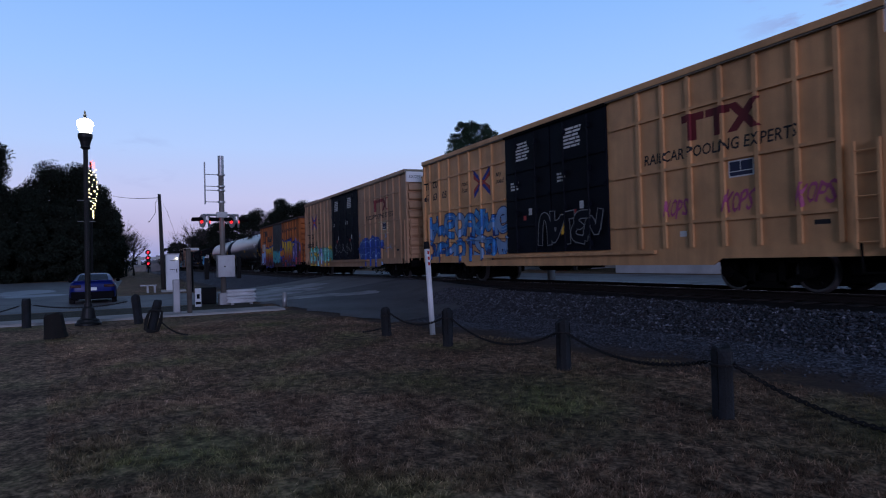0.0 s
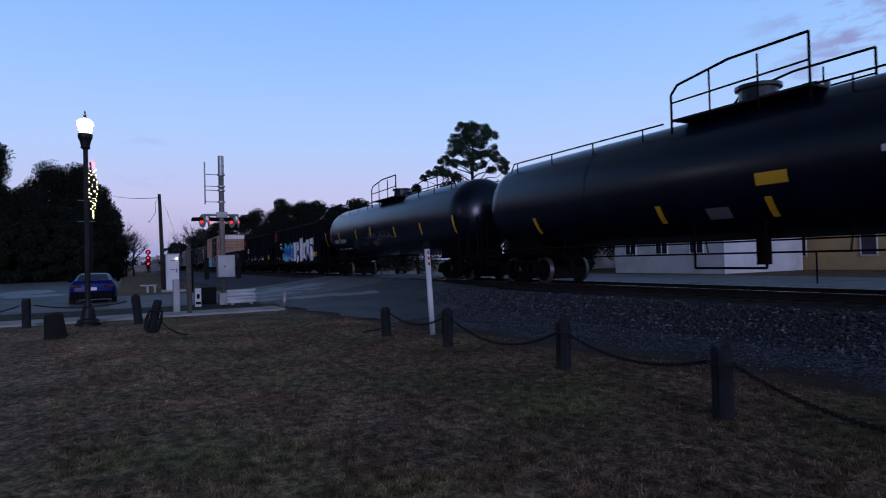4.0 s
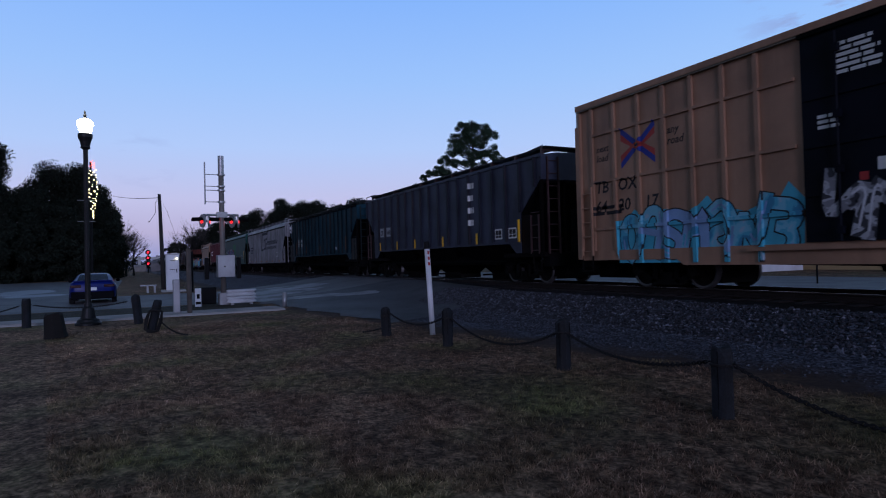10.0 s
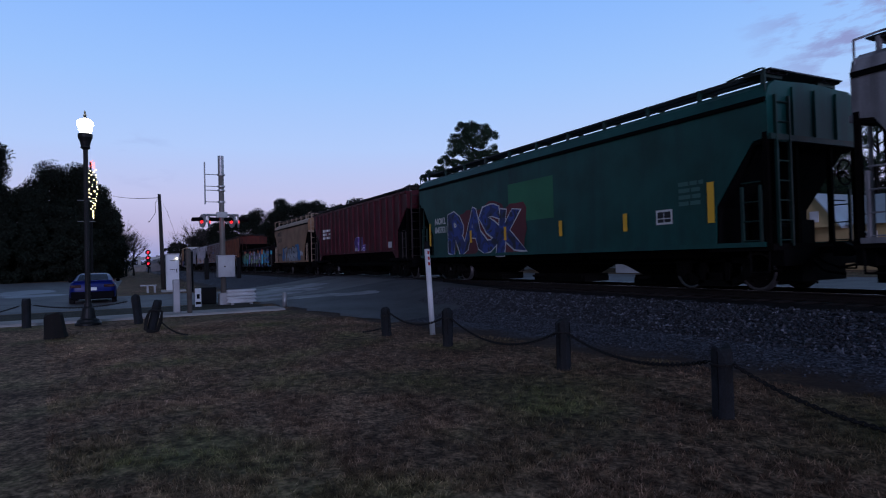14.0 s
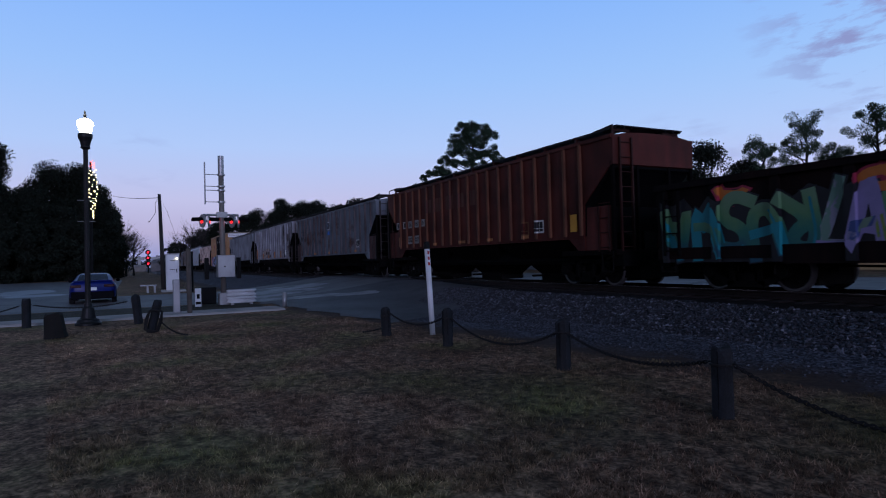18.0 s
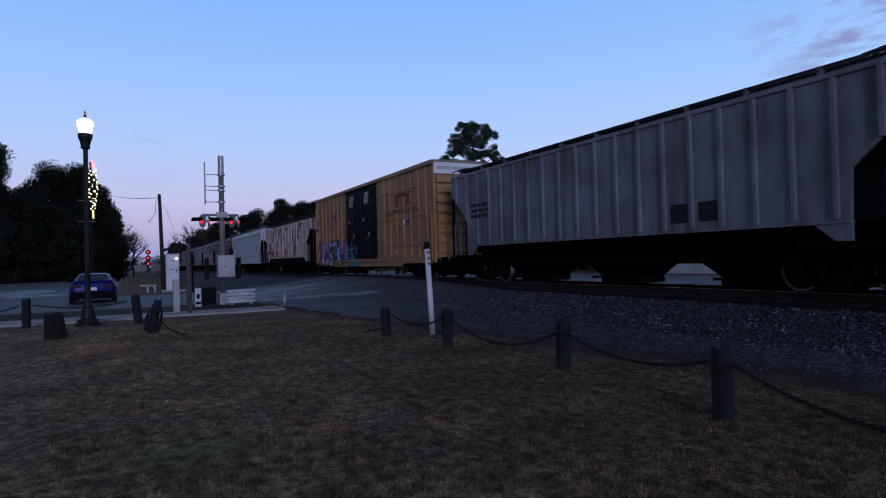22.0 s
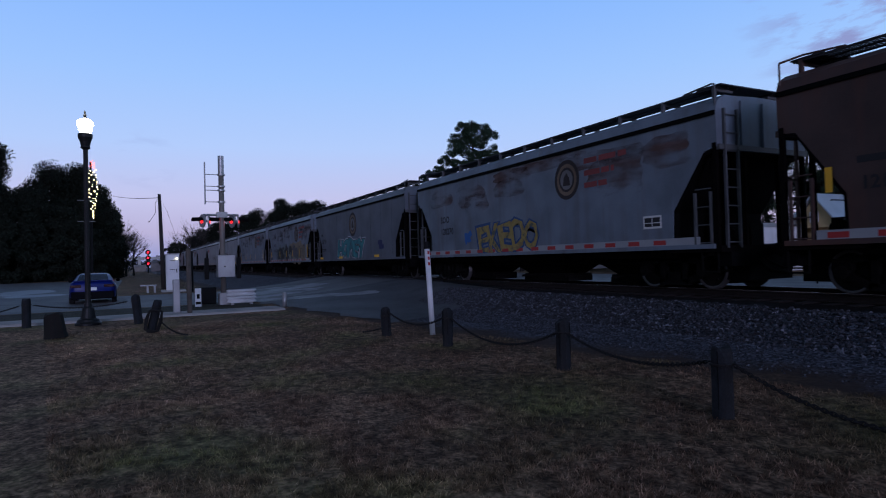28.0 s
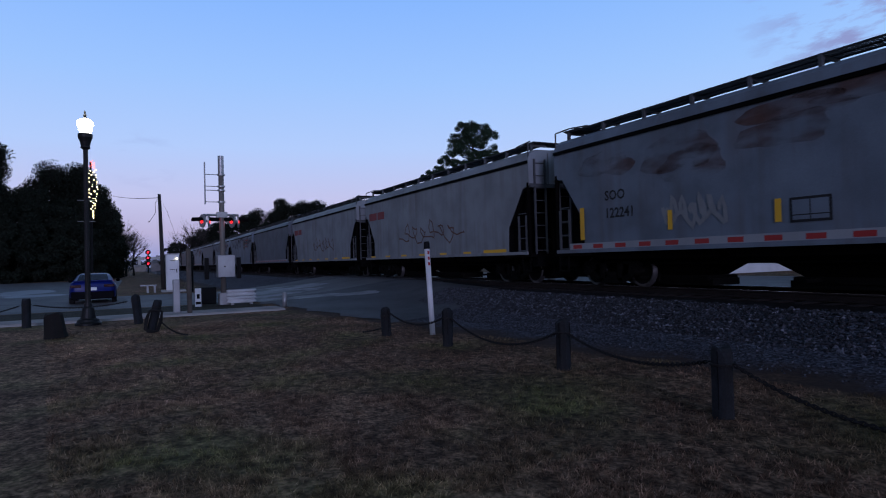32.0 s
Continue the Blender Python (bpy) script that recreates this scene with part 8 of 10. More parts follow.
def bloom_mat(name="rust_bloom", dark=(0.085, 0.034, 0.022), light=(0.20, 0.085, 0.055), cover=0.62, grain=1.0, tall=2.6, edge=(0.42, 0.66)):
    """Rust or dirt stain that thins out in a broken edge."""
    m = bpy.data.materials.new(name)
    MATS[name] = m
    nt, n, l = nodes_of(m)
    out, b, tr, mx = n.new("ShaderNodeOutputMaterial"), n.new("ShaderNodeBsdfPrincipled"), n.new("ShaderNodeBsdfTransparent"), n.new("ShaderNodeMixShader")
    tc, nz, n2 = n.new("ShaderNodeTexCoord"), n.new("ShaderNodeTexNoise"), n.new("ShaderNodeTexNoise")
    mp = n.new("ShaderNodeMapping")
    mp.inputs["Scale"].default_value = (0.8, 1.0, tall)
    l.new(tc.outputs["Object"], mp.inputs[0])
    nz.inputs["Scale"].default_value, nz.inputs["Detail"].default_value = grain, 9.0
    n2.inputs["Scale"].default_value, n2.inputs["Detail"].default_value = 6.0, 6.0
    l.new(mp.outputs[0], nz.inputs[0])
    l.new(tc.outputs["Object"], n2.inputs[0])
    c = ramp_node(n, [(0.3, dark), (0.7, light)])
    l.new(n2.outputs[0], c.inputs[0])
    l.new(c.outputs[0], b.inputs["Base Color"])
    b.inputs["Roughness"].default_value = 0.9
    a = ramp_node(n, [(edge[0], (0, 0, 0)), (edge[1], (cover, cover, cover))])
    l.new(nz.outputs[0], a.inputs[0])
    l.new(a.outputs[0], mx.inputs[0])
    l.new(tr.outputs[0], mx.inputs[1])
    l.new(b.outputs[0], mx.inputs[2])
    l.new(mx.outputs[0], out.inputs[0])
    return m


def P(n, col, vary=0.3, streak=0.5, sc=(0.05, 0.035, 0.03), spec=0.28):
    return mat("paint_" + n, tuple(c * 0.88 for c in col), 0.52, 0, vary, 7, streak, sc, bump=0.04, spec=spec)


# ---- the cars, in order from the head ----
def cars():
    blue, dblue, mint, pale = spray("blue", (0.02, 0.13, 0.42)), spray("navy", (0.008, 0.015, 0.09)), spray("mint", (0.10, 0.42, 0.36)), spray("pale_blue", (0.22, 0.36, 0.58))
    blk, wht, pink, yel = spray("black", (0.008, 0.008, 0.012)), spray("white", (0.62, 0.62, 0.64)), spray("pink", (0.50, 0.10, 0.22)), spray("yellow", (0.62, 0.40, 0.04))
    teal, cyan, prp, red = spray("teal", (0.01, 0.22, 0.26)), spray("cyan", (0.06, 0.42, 0.55)), spray("purple", (0.10, 0.05, 0.24)), spray("red", (0.32, 0.02, 0.06))
    orng, olive, grn, lime = spray("orange", (0.55, 0.17, 0.03)), spray("olive", (0.13, 0.13, 0.06)), spray("green", (0.04, 0.22, 0.08)), spray("lime", (0.36, 0.42, 0.06))
    lav, grey, tan = spray("lavender", (0.26, 0.22, 0.42)), spray("grey", (0.26, 0.27, 0.28)), spray("tan", (0.46, 0.34, 0.20))
    bloom = bloom_mat()

    s = Side(boxcar("yellow high-cube boxcar with black doors and blue graffiti", -5.67, -24.0, "TB OX\n67 63 05", 1))
    bmix = blotch("blue_mix", ((0.012, 0.05, 0.20), (0.02, 0.16, 0.46), (0.03, 0.22, 0.52), (0.10, 0.36, 0.62)), 2.2)
    s.graf(0.45, 6.6, 1.62, 2.66, 8, (dblue, bmix, bmix, pale), 11, lean=0.1, fat=0.8, edge=0.07)
    s.graf(0.55, 6.5, 0.72, 1.68, 8, (dblue, bmix, bmix, pale), 12, lean=0.1, fat=0.8, edge=0.07)
    for a, b in ((13.41, 14.08), (15.07, 15.76), (16.68, 17.42)):
        piece(s, "KOPS", a, b, 1.72, 2.16, pink, seed=int(a * 10), lean=0.25, fat=0.012)
    graffiti(s.car, s.o + 8.5, s.o + 11.2, 1.15, 2.25, 5, (grey, DOOR_BLK), s.y - 0.12, (), 5, fat=0.95, edge=0.055)
    panel(s.car, s.o + 9.55, 1.5, s.o + 9.68, 2.1, YELLOW, s.y - 0.12, (), "reflector_strip")
    s = Side(boxcar("yellow high-cube boxcar with black doors and mint graffiti", -25.9, -44.15, "TB OX\n63 90 42", 2))
    mmix = blotch("mint_mix", ((0.05, 0.28, 0.24), (0.12, 0.46, 0.36), (0.20, 0.52, 0.46), (0.28, 0.48, 0.44)), 2.0)
    s.graf(0.96, 6.4, 0.62, 1.96, 7, (blk, mmix, mmix, pale), 13, lean=0.25, cloud=yel, fat=0.95, edge=0.08)
    deep = spray("royal_blue", (0.012, 0.055, 0.30))
    bubbles(s, ((12.0, 1.55, 0.95, 1.0), (12.8, 1.55, 1.0, 1.05), (13.65, 1.62, 1.0, 1.1), (14.35, 1.6, 0.85, 1.0), (12.1, 0.95, 1.1, 0.8), (12.95, 1.0, 1.1, 0.85), (13.8, 1.0, 1.0, 0.9), (14.45, 0.98, 0.8, 0.8), (15.05, 1.7, 0.5, 0.45)), deep, pale, 14)
    for u, z, r in ((11.6, 2.3, 0.26), (11.75, 1.2, 0.2), (14.75, 2.15, 0.17), (15.55, 2.12, 0.22), (15.65, 1.42, 0.22), (16.2, 1.55, 0.15), (15.05, 0.8, 0.13), (15.45, 0.82, 0.13)):
        star(s, u, z, r, pale)
    s.bars(14.6, 16.2, 2.2, 2.9, 6, tan, 3)
    s.panel(16.83, 17.27, 0.79, 0.94, YELLOW)
    scrawl(s.car, s.o + 6.9, s.o + 11.0, 1.2, 2.2, grey, s.y - 0.12, (), 6, 6, 0.03)

    s = Side(boxcar50("rusty orange boxcar covered in purple and yellow graffiti", -45.85, -61.28))
    s.graf(0.12, 2.4, 0.8, 1.9, 2, (lav, prp, pale), 15)
    sunny = fade("sunny", 0.8, 2.4, ((0.07, 0.014, 0.035), (0.22, 0.045, 0.022), (0.36, 0.15, 0.022), (0.44, 0.29, 0.035)))
    s.panel(2.35, 5.9, 0.62, 1.1, red, "graffiti_paint", 0.003)
    piece(s, "STRE", 2.35, 5.9, 0.82, 2.28, sunny, deep, dblue, seed=16, lean=0.02, fat=0.075, ew=0.035)
    s.graf(6.1, 8.9, 0.95, 2.0, 4, (teal, mint, cyan), 17, cloud=dblue)
    s.panel(9.1, 13.6, 0.62, 1.15, red, "graffiti_paint", 0.003)
    cloudy = blotch("violet_cloud", ((0.04, 0.02, 0.12), (0.08, 0.05, 0.20), (0.14, 0.11, 0.26), (0.24, 0.22, 0.38)), 1.5)
    bubbles(s, ((13.4, 1.75, 1.5, 1.5), (14.5, 1.85, 1.7, 1.5), (13.9, 2.35, 0.6, 1.2), (14.9, 2.25, 0.5, 1.0)), cloudy, None, 19)
    piece(s, "OAEK", 9.1, 13.2, 0.95, 2.5, sunny, deep, dblue, seed=18, lean=0.02, fat=0.075, ew=0.035)
    tanf = mat("number_field_tan", (0.40, 0.34, 0.30), 0.7, 0, 0.3)
    s.panel(0.95, 2.35, 2.02, 2.72, tanf, "number_field", 0.006)
    s.word("39 739", 1.02, 2.08, 0.30, INK)
    s.panel(13.8, 15.35, 0.78, 1.35, red, "graffiti_paint", 0.013)
    s.panel(14.5, 15.35, 1.3, 1.78, red, "graffiti_paint", 0.015)
    s.blocks((4,), 1.35, 3.42, 0.50, INK, 0.4, 1.0)
    s.blocks((3,), 3.1, 2.86, 0.50, INK, 0.4, 1.25)
    s.panel(1.1, 2.3, 2.86, 2.98, INK, "stencil_bar")
    s.panel(1.1, 1.24, 2.4, 2.86, INK, "stencil_bar")
    s.word("The nationwide boxcar pool", 9.5, 3.45, 0.46, INK, 0.35, 0.88)
    tank_side(tank_car("glossy black tank car with yellow reflector strips", -62.0, -82.5), ((18.85, 0.40, 1.52, 2.32), (16.55, 0.16, 1.62, 2.02), (14.00, 0.16, 1.64, 2.05), (11.25, 0.16, 1.56, 1.97), (8.35, 0.16, 1.6, 2.02), (3.25, 0.16, 1.6, 2.1)), 0)
    tank_side(tank_car("black tank car with a long handrail and pale tags", -83.6, -102.3), ((0.10, 0.14, 1.9, 2.75), (2.88, 0.14, 2.1, 2.6), (6.00, 0.14, 2.15, 2.68), (8.35, 0.14, 2.25, 2.7), (11.60, 0.14, 2.0, 2.5), (14.60, 0.14, 2.0, 2.5), (17.70, 0.16, 1.9, 2.6)), 1)

    coal = mat("coal_black", (0.0028, 0.0034, 0.0068), 0.75, 0, 0.4, 7, 0.3, (0.008, 0.006, 0.006), spec=0.1)
    s = Side(open_hopper("black coal gondola with large white graffiti letters", -103.5, -117.7, coal, 5))
    bubbles(s, ((8.0, 1.7, 1.2, 1.0), (9.5, 1.8, 1.2, 1.1), (11.0, 1.8, 1.3, 1.2), (12.0, 1.7, 1.2, 0.9)), prp, None, 20)
    chalk = blotch("chalk_white", ((0.46, 0.46, 0.50), (0.60, 0.60, 0.63), (0.66, 0.66, 0.68), (0.52, 0.52, 0.56)), 1.4)
    piece(s, "RiOS", 7.1, 12.6, 1.08, 2.65, chalk, blk, None, seed=22, lean=0.05, fat=0.05, ew=0.02)
    bubbles(s, ((4.0, 1.6, 1.3, 1.1), (5.2, 1.6, 1.4, 1.2), (6.4, 1.6, 1.2, 1.1)), mat("dried_red", (0.14, 0.03, 0.04), 0.7, 0, 0.3), None, 22)
    surf = fade("surf", 1.05, 2.4, ((0.20, 0.42, 0.55), (0.015, 0.13, 0.42), (0.01, 0.07, 0.34), (0.06, 0.38, 0.55)))
    piece(s, "SEU!", 3.4, 6.9, 1.08, 2.4, surf, cyan, None, seed=25, lean=0.15, fat=0.03, ew=0.03)
    s.word("MW NX\n38 92", 1.9, 2.35, 0.30, WHITE)
    s = Side(open_hopper("black coal gondola with small white stars and markings", -119.3, -133.6, coal, 6))
    s.word("MW NX\n38 91", 1.9, 2.35, 0.30, WHITE)
    for k in range(12):
        u = 1.6 + k * 0.66
        star(s, u + 0.15, 1.35 + 0.33 * (k % 3 == 0) + 0.15 * (k % 2), 0.10 + 0.05 * (k % 3), pale)
    s.outlined(10.4, 10.9, 1.3, 1.65)
    gon = mat("gondola_blue_black", (0.0045, 0.0055, 0.0105), 0.75, 0, 0.4, 7, 0.3, (0.012, 0.009, 0.008), spec=0.1)
    s = Side(gondola("black low gondola with teal and purple graffiti", -135.75, -150.85, gon, 7))
    lagoon = fade("lagoon", 0.7, 2.0, ((0.01, 0.17, 0.20), (0.02, 0.28, 0.34), (0.05, 0.38, 0.42)))
    piece(s, "NEADL", 3.6, 7.9, 0.72, 2.05, lagoon, None, blk, seed=23, lean=0.35, fat=0.05, ew=0.03)
    dim = spray("dull_lilac", (0.17, 0.13, 0.24))
    s.graf(8.5, 9.0, 0.85, 1.7, 1, (blk, dim), 24, fat=1.2)
    s.graf(9.0, 10.5, 0.75, 2.2, 2, (teal, blk, blk), 25, edge=0.07, fat=1.15)
    s.graf(10.4, 12.3, 0.75, 2.2, 2, (teal, blk, blk), 66, edge=0.07, fat=1.15)
    s.tag(9.2, 10.2, 1.2, 1.9, cyan, 67, 5, 0.05)
    s.tag(10.8, 11.8, 1.1, 1.9, cyan, 68, 5, 0.06)
    s.graf(12.2, 13.2, 0.75, 1.75, 2, (blk, dim), 26, fat=1.1)
    s.graf(12.3, 13.0, 1.65, 2.3, 1, (blk, orng), 69, fat=0.8)
    s.tag(14.2, 14.9, 0.95, 1.55, WHITE, 27, 4)
    s.panel(0.3, 0.75, 0.72, 0.92, YELLOW, lift=0.012)
    s.panel(14.3, 14.8, 0.68, 0.88, YELLOW, lift=0.012)
    s.word("707", 1.32, 1.43, 0.42, WHITE, 0.0, 1.1)
    s.word("409", 2.40, 1.43, 0.42, WHITE, 0.0, 1.1)
    gold = mat("faded_gold", (0.30, 0.13, 0.05), 0.7, 0, 0.3)
    s.blocks((2,), 1.42, 1.92, 0.27, gold, 0.0, 1.2)
    s.blocks((2,), 2.46, 1.92, 0.27, gold, 0.0, 1.2)
    s = Side(boxcar("yellow high-cube boxcar with pale blue graffiti", -152.4, -170.65, "TB OX\n64 20 17", 4))
    ice = blotch("ice_mix", ((0.03, 0.22, 0.36), (0.06, 0.38, 0.52), (0.16, 0.46, 0.58), (0.30, 0.44, 0.55)), 2.2)
    s.graf(1.6, 6.35, 0.62, 2.1, 7, (blk, ice, ice, pale), 28, lean=0.1, cloud=cyan, fat=0.9, edge=0.06)
    moss = blotch("moss_mix", ((0.10, 0.13, 0.07), (0.13, 0.15, 0.09), (0.34, 0.34, 0.46), (0.42, 0.42, 0.52)), 0.7)
    piece(s, "OOE9", 11.5, 15.2, 0.8, 2.32, moss, spray("sky", (0.06, 0.22, 0.42)), None, seed=29, lean=0.0, fat=0.04, ew=0.045)
    frost = blotch("frost_mix", ((0.02, 0.02, 0.03), (0.20, 0.20, 0.22), (0.42, 0.42, 0.44), (0.03, 0.03, 0.04)), 3.0)
    graffiti(s.car, s.o + 6.9, s.o + 11.3, 0.95, 2.3, 6, (blk, frost, frost, wht), s.y - 0.12, (), 30, fat=0.75, edge=0.04)
    s.outlined(15.75, 16.35, 1.2, 1.55)
    s.panel(16.9, 17.35, 0.95, 1.12, YELLOW)

    fieldw = mat("number_field_grey", (0.40, 0.41, 0.43), 0.7, 0, 0.25)
    # Ribs use a darkened copy of the black paint, so their shading is coloured in.
    s = Side(hopper("black ribbed covered hopper with yellow reflectors", -172.42, -188.28, P("black", (0.046, 0.055, 0.088), vary=0.4, streak=0.25, sc=(0.018, 0.018, 0.026)), True, 3, rib_at=[0.25 + 0.85 * k for k in range(19)], rib_mat=P("black_rib_shaded", (0.020, 0.023, 0.036), spec=0.15), ladder_mat=P("rustbrown", (0.06, 0.03, 0.03))))
    for k in range(4):
        s.bars(11.3, 11.68, 3.38 - k * 0.46, 3.72 - k * 0.46, 1, WHITE, k)
    s.strips((14.5,), 1.36, 2.1, 0.18)
    s.strips((2.0, 4.2, 6.25, 9.0, 11.75), 1.38, 1.78, 0.15)
    s.outlined(13.07, 13.54, 1.5, 1.86)
    s.outlined(13.94, 14.42, 1.5, 1.86)
    for a, body in ((2.05, "CF"), (2.9, "WR")):
        s.panel(a, a + 0.64, 2.06, 2.5, fieldw)
        s.word(body, a + 0.07, 2.15, 0.30, INK, lift=0.009)
    # Same for the green ribs: body paint darkened to draw the rib shading.
    s = Side(hopper("dark green ribbed covered hopper with stencilled boxes", -189.8, -206.08, P("dkgreen", (0.002, 0.040, 0.062), streak=0.3, sc=(0.004, 0.016, 0.022), spec=0.2), True, 3, rib_mat=P("dkgreen_rib_shaded", (0.001, 0.008, 0.013), spec=0.1), eave=BLACK, plate=P("brown_plate", (0.016, 0.010, 0.010)), ladder_mat=P("dkgreen_ladder", (0.006, 0.016, 0.018)), rib_at=(0.5, 1.2, 1.96, 2.63, 3.43, 4.31, 5.11, 5.94, 6.75, 7.66, 8.56, 9.5, 10.4, 11.22, 12.01, 12.85, 13.65, 14.5, 15.4)))
    s.tag(0.05, 1.0, 3.15, 4.0, wht, 31, 9, 0.06)
    s.tag(0.1, 0.9, 3.3, 3.9, grey, 34, 7, 0.07)
    faded = mat("faded_field", (0.075, 0.125, 0.135), 0.7, 0, 0.3, 9)
    for a, body in ((2.71, "CF\n810"), (3.52, "WR\n108")):
        s.panel(a, a + 0.62, 1.93, 2.68, faded, "number_field")
        s.word(body, a + 0.05, 2.38, 0.30, WHITE, 0, 0.86, lift=0.009)
        s.bars(a + 0.02, a + 0.5, 1.52, 1.82, 3, faded, int(a * 10))
    s.bars(4.45, 4.95, 1.55, 1.75, 2, faded, 5)
    s.bars(8.0, 8.4, 1.75, 1.98, 2, faded, 6)
    brownt = mat("brown_tape", (0.17, 0.065, 0.022), 0.6, 0, 0.35)
    for u, z1 in ((2.12, 2.44), (5.24, 2.0), (7.47, 2.0), (8.76, 2.0), (11.0, 2.0), (14.2, 2.4)):
        s.panel(u - 0.06, u + 0.06, 1.55, z1, brownt, "reflector_strip", 0.012)
    s.panel(12.14, 12.41, 1.64, 1.82, wht)
    s = Side(hopper("grey smooth-sided covered hopper with dark dirt streaks", -207.5, -225.1, P("graindirt", (0.335, 0.325, 0.345), vary=0.35, streak=0.9, sc=(0.040, 0.033, 0.036)), False, 4, near=True))
    nv = mat("logo_dark_navy", (0.014, 0.015, 0.03), 0.7, 0, 0.2)
    for a, b, z0, z1 in ((7.7, 10.2, 3.58, 3.80), (7.5, 7.8, 2.1, 3.62), (7.8, 8.55, 2.1, 2.30), (8.62, 8.84, 2.25, 3.2), (8.84, 9.3, 3.0, 3.2), (8.84, 9.3, 2.2, 2.4), (9.12, 9.3, 2.4, 2.72), (9.42, 9.62, 2.2, 3.3), (9.62, 10.05, 3.12, 3.3), (9.62, 10.05, 2.2, 2.38), (9.62, 10.05, 2.66, 2.82), (9.95, 10.12, 2.34, 3.16)):
        bm = bmesh.new()
        flat(bm, [(s.o + q + 0.26 * (z - 2.1) - 0.16, z) for q, z in ((a, z0), (b, z0), (b, z1), (a, z1))], -0.004)
        drape(bm, s.ribs, s.y)
        part("logo_shape", bm, nv, s.car)
    s.blocks((12,), 10.3, 2.62, 0.34, nv, 0.22, 1.07)
    s.blocks((5, 3, 5, 2), 10.25, 2.20, 0.27, nv, 0.22, 0.86)
    s.outlined(14.15, 14.6, 1.47, 1.84)
    s.bars(1.6, 3.2, 1.9, 2.6, 3, nv, 7)
    dullo = mat("dull_orange_tape", (0.36, 0.15, 0.055), 0.6, 0, 0.35)
    for u in (1.9, 4.4, 7.0, 9.6, 12.2, 15.0):
        s.panel(u, u + 0.55, 1.04, 1.15, dullo, "reflector_strip", 0.012)
    s = Side(hopper("green smooth-sided covered hopper with blue graffiti", -226.7, -243.16, P("green", (0.008, 0.085, 0.072), streak=0.55, sc=(0.006, 0.03, 0.034)), False, 3, ladder_mat=P("dgreen", (0.008, 0.04, 0.032))))
    s.panel(7.04, 9.5, 2.03, 3.31, mat("patch_green", (0.03, 0.17, 0.085), 0.7, 0, 0.2), "repaint_panel")
    bubbles(s, ((4.0, 1.8, 1.8, 1.5), (5.6, 2.0, 2.2, 1.7), (7.2, 1.8, 1.8, 1.6)), mat("dried_red", (0.14, 0.03, 0.04), 0.7, 0, 0.3), None, 33)
    night = blotch("night_mix", ((0.006, 0.008, 0.03), (0.012, 0.022, 0.12), (0.02, 0.05, 0.26), (0.008, 0.01, 0.05)), 1.8)
    piece(s, "RASK", 2.8, 7.7, 1.12, 2.5, night, wht, None, seed=33, lean=0.05, fat=0.055, ew=0.022, arch=0.08)
    s.word("NOKL\n845931", 1.45, 2.3, 0.36, WHITE, 0.1)
    s.strips((0.95,), 1.43, 2.37, 0.16)
    s.strips((4.4, 6.75, 9.75, 12.4), 1.45, 1.91, 0.15)
    s.strips((15.0,), 1.5, 2.4, 0.18)
    s.outlined(13.5, 14.0, 1.55, 1.9)
    s.bars(14.2, 15.0, 1.9, 2.5, 4, mat("dull_teal_ink", (0.05, 0.14, 0.12), 0.7), 9)
    s = Side(hopper("maroon ribbed covered hopper with white markings", -244.7, -260.7, P("maroon", (0.10, 0.010, 0.020), sc=(0.03, 0.01, 0.01)), True, 3))
    s.bars(2.3, 4.3, 2.3, 3.0, 3, WHITE, 10)
    s.graf(8.6, 10.3, 1.4, 2.2, 2, (lav, prp, wht), 33)
    s.panel(13.6, 14.1, 1.5, 1.8, wht)
    s = Side(hopper("short tan covered hopper with silver and blue graffiti", -262.1, -273.43, P("tan", (0.36, 0.20, 0.108), streak=0.35, sc=(0.16, 0.08, 0.045)), False, 2, 4.0, None, None, 4.44, True, ladder_mat=P("tanpale", (0.46, 0.33, 0.24))))
    s.word("MRMX\n131100", 1.25, 3.15, 0.50, INK, 0.12)
    azure = spray("azure", (0.015, 0.17, 0.42))
    bubbles(s, ((3.25, 1.35, 0.6, 0.6), (3.35, 1.85, 0.5, 0.5), (4.0, 1.5, 0.7, 0.7), (8.0, 1.75, 1.2, 1.1), (8.6, 1.45, 0.8, 0.8), (7.6, 2.05, 0.6, 0.5)), azure, None, 34)
    silver = fade("silver_fade", 1.05, 2.15, ((0.30, 0.32, 0.36), (0.44, 0.46, 0.50), (0.20, 0.21, 0.24), (0.26, 0.27, 0.31)))
    piece(s, "TABER", 3.65, 8.2, 1.08, 2.02, silver, blk, None, seed=35, lean=0.08, fat=0.06, ew=0.045)
    s.tag(8.9, 9.7, 1.4, 1.82, wht, 37, 8, 0.08)
    s.bars(1.4, 2.9, 1.45, 1.7, 2, INK, 11)
    s = Side(gondola("rusty gondola covered end to end in bright graffiti", -275.0, -291.02, mat("rusty_black", (0.0075, 0.0045, 0.0048), 0.75, 0, 0.4, 7, 0.4, (0.028, 0.010, 0.008), spec=0.1), 8))
    leafy = fade("leafy", 0.66, 2.2, ((0.007, 0.068, 0.109), (0.020, 0.150, 0.109), (0.088, 0.218, 0.095), (0.136, 0.245, 0.136)))
    mixed = blotch("candy_mix", ((0.034, 0.163, 0.109), (0.163, 0.218, 0.041), (0.204, 0.190, 0.299), (0.041, 0.068, 0.204), (0.150, 0.231, 0.163)), 1.3)
    fizz = blotch("fizz_mix", ((0.245, 0.231, 0.313), (0.136, 0.245, 0.190), (0.286, 0.272, 0.340), (0.231, 0.272, 0.034)), 1.5)
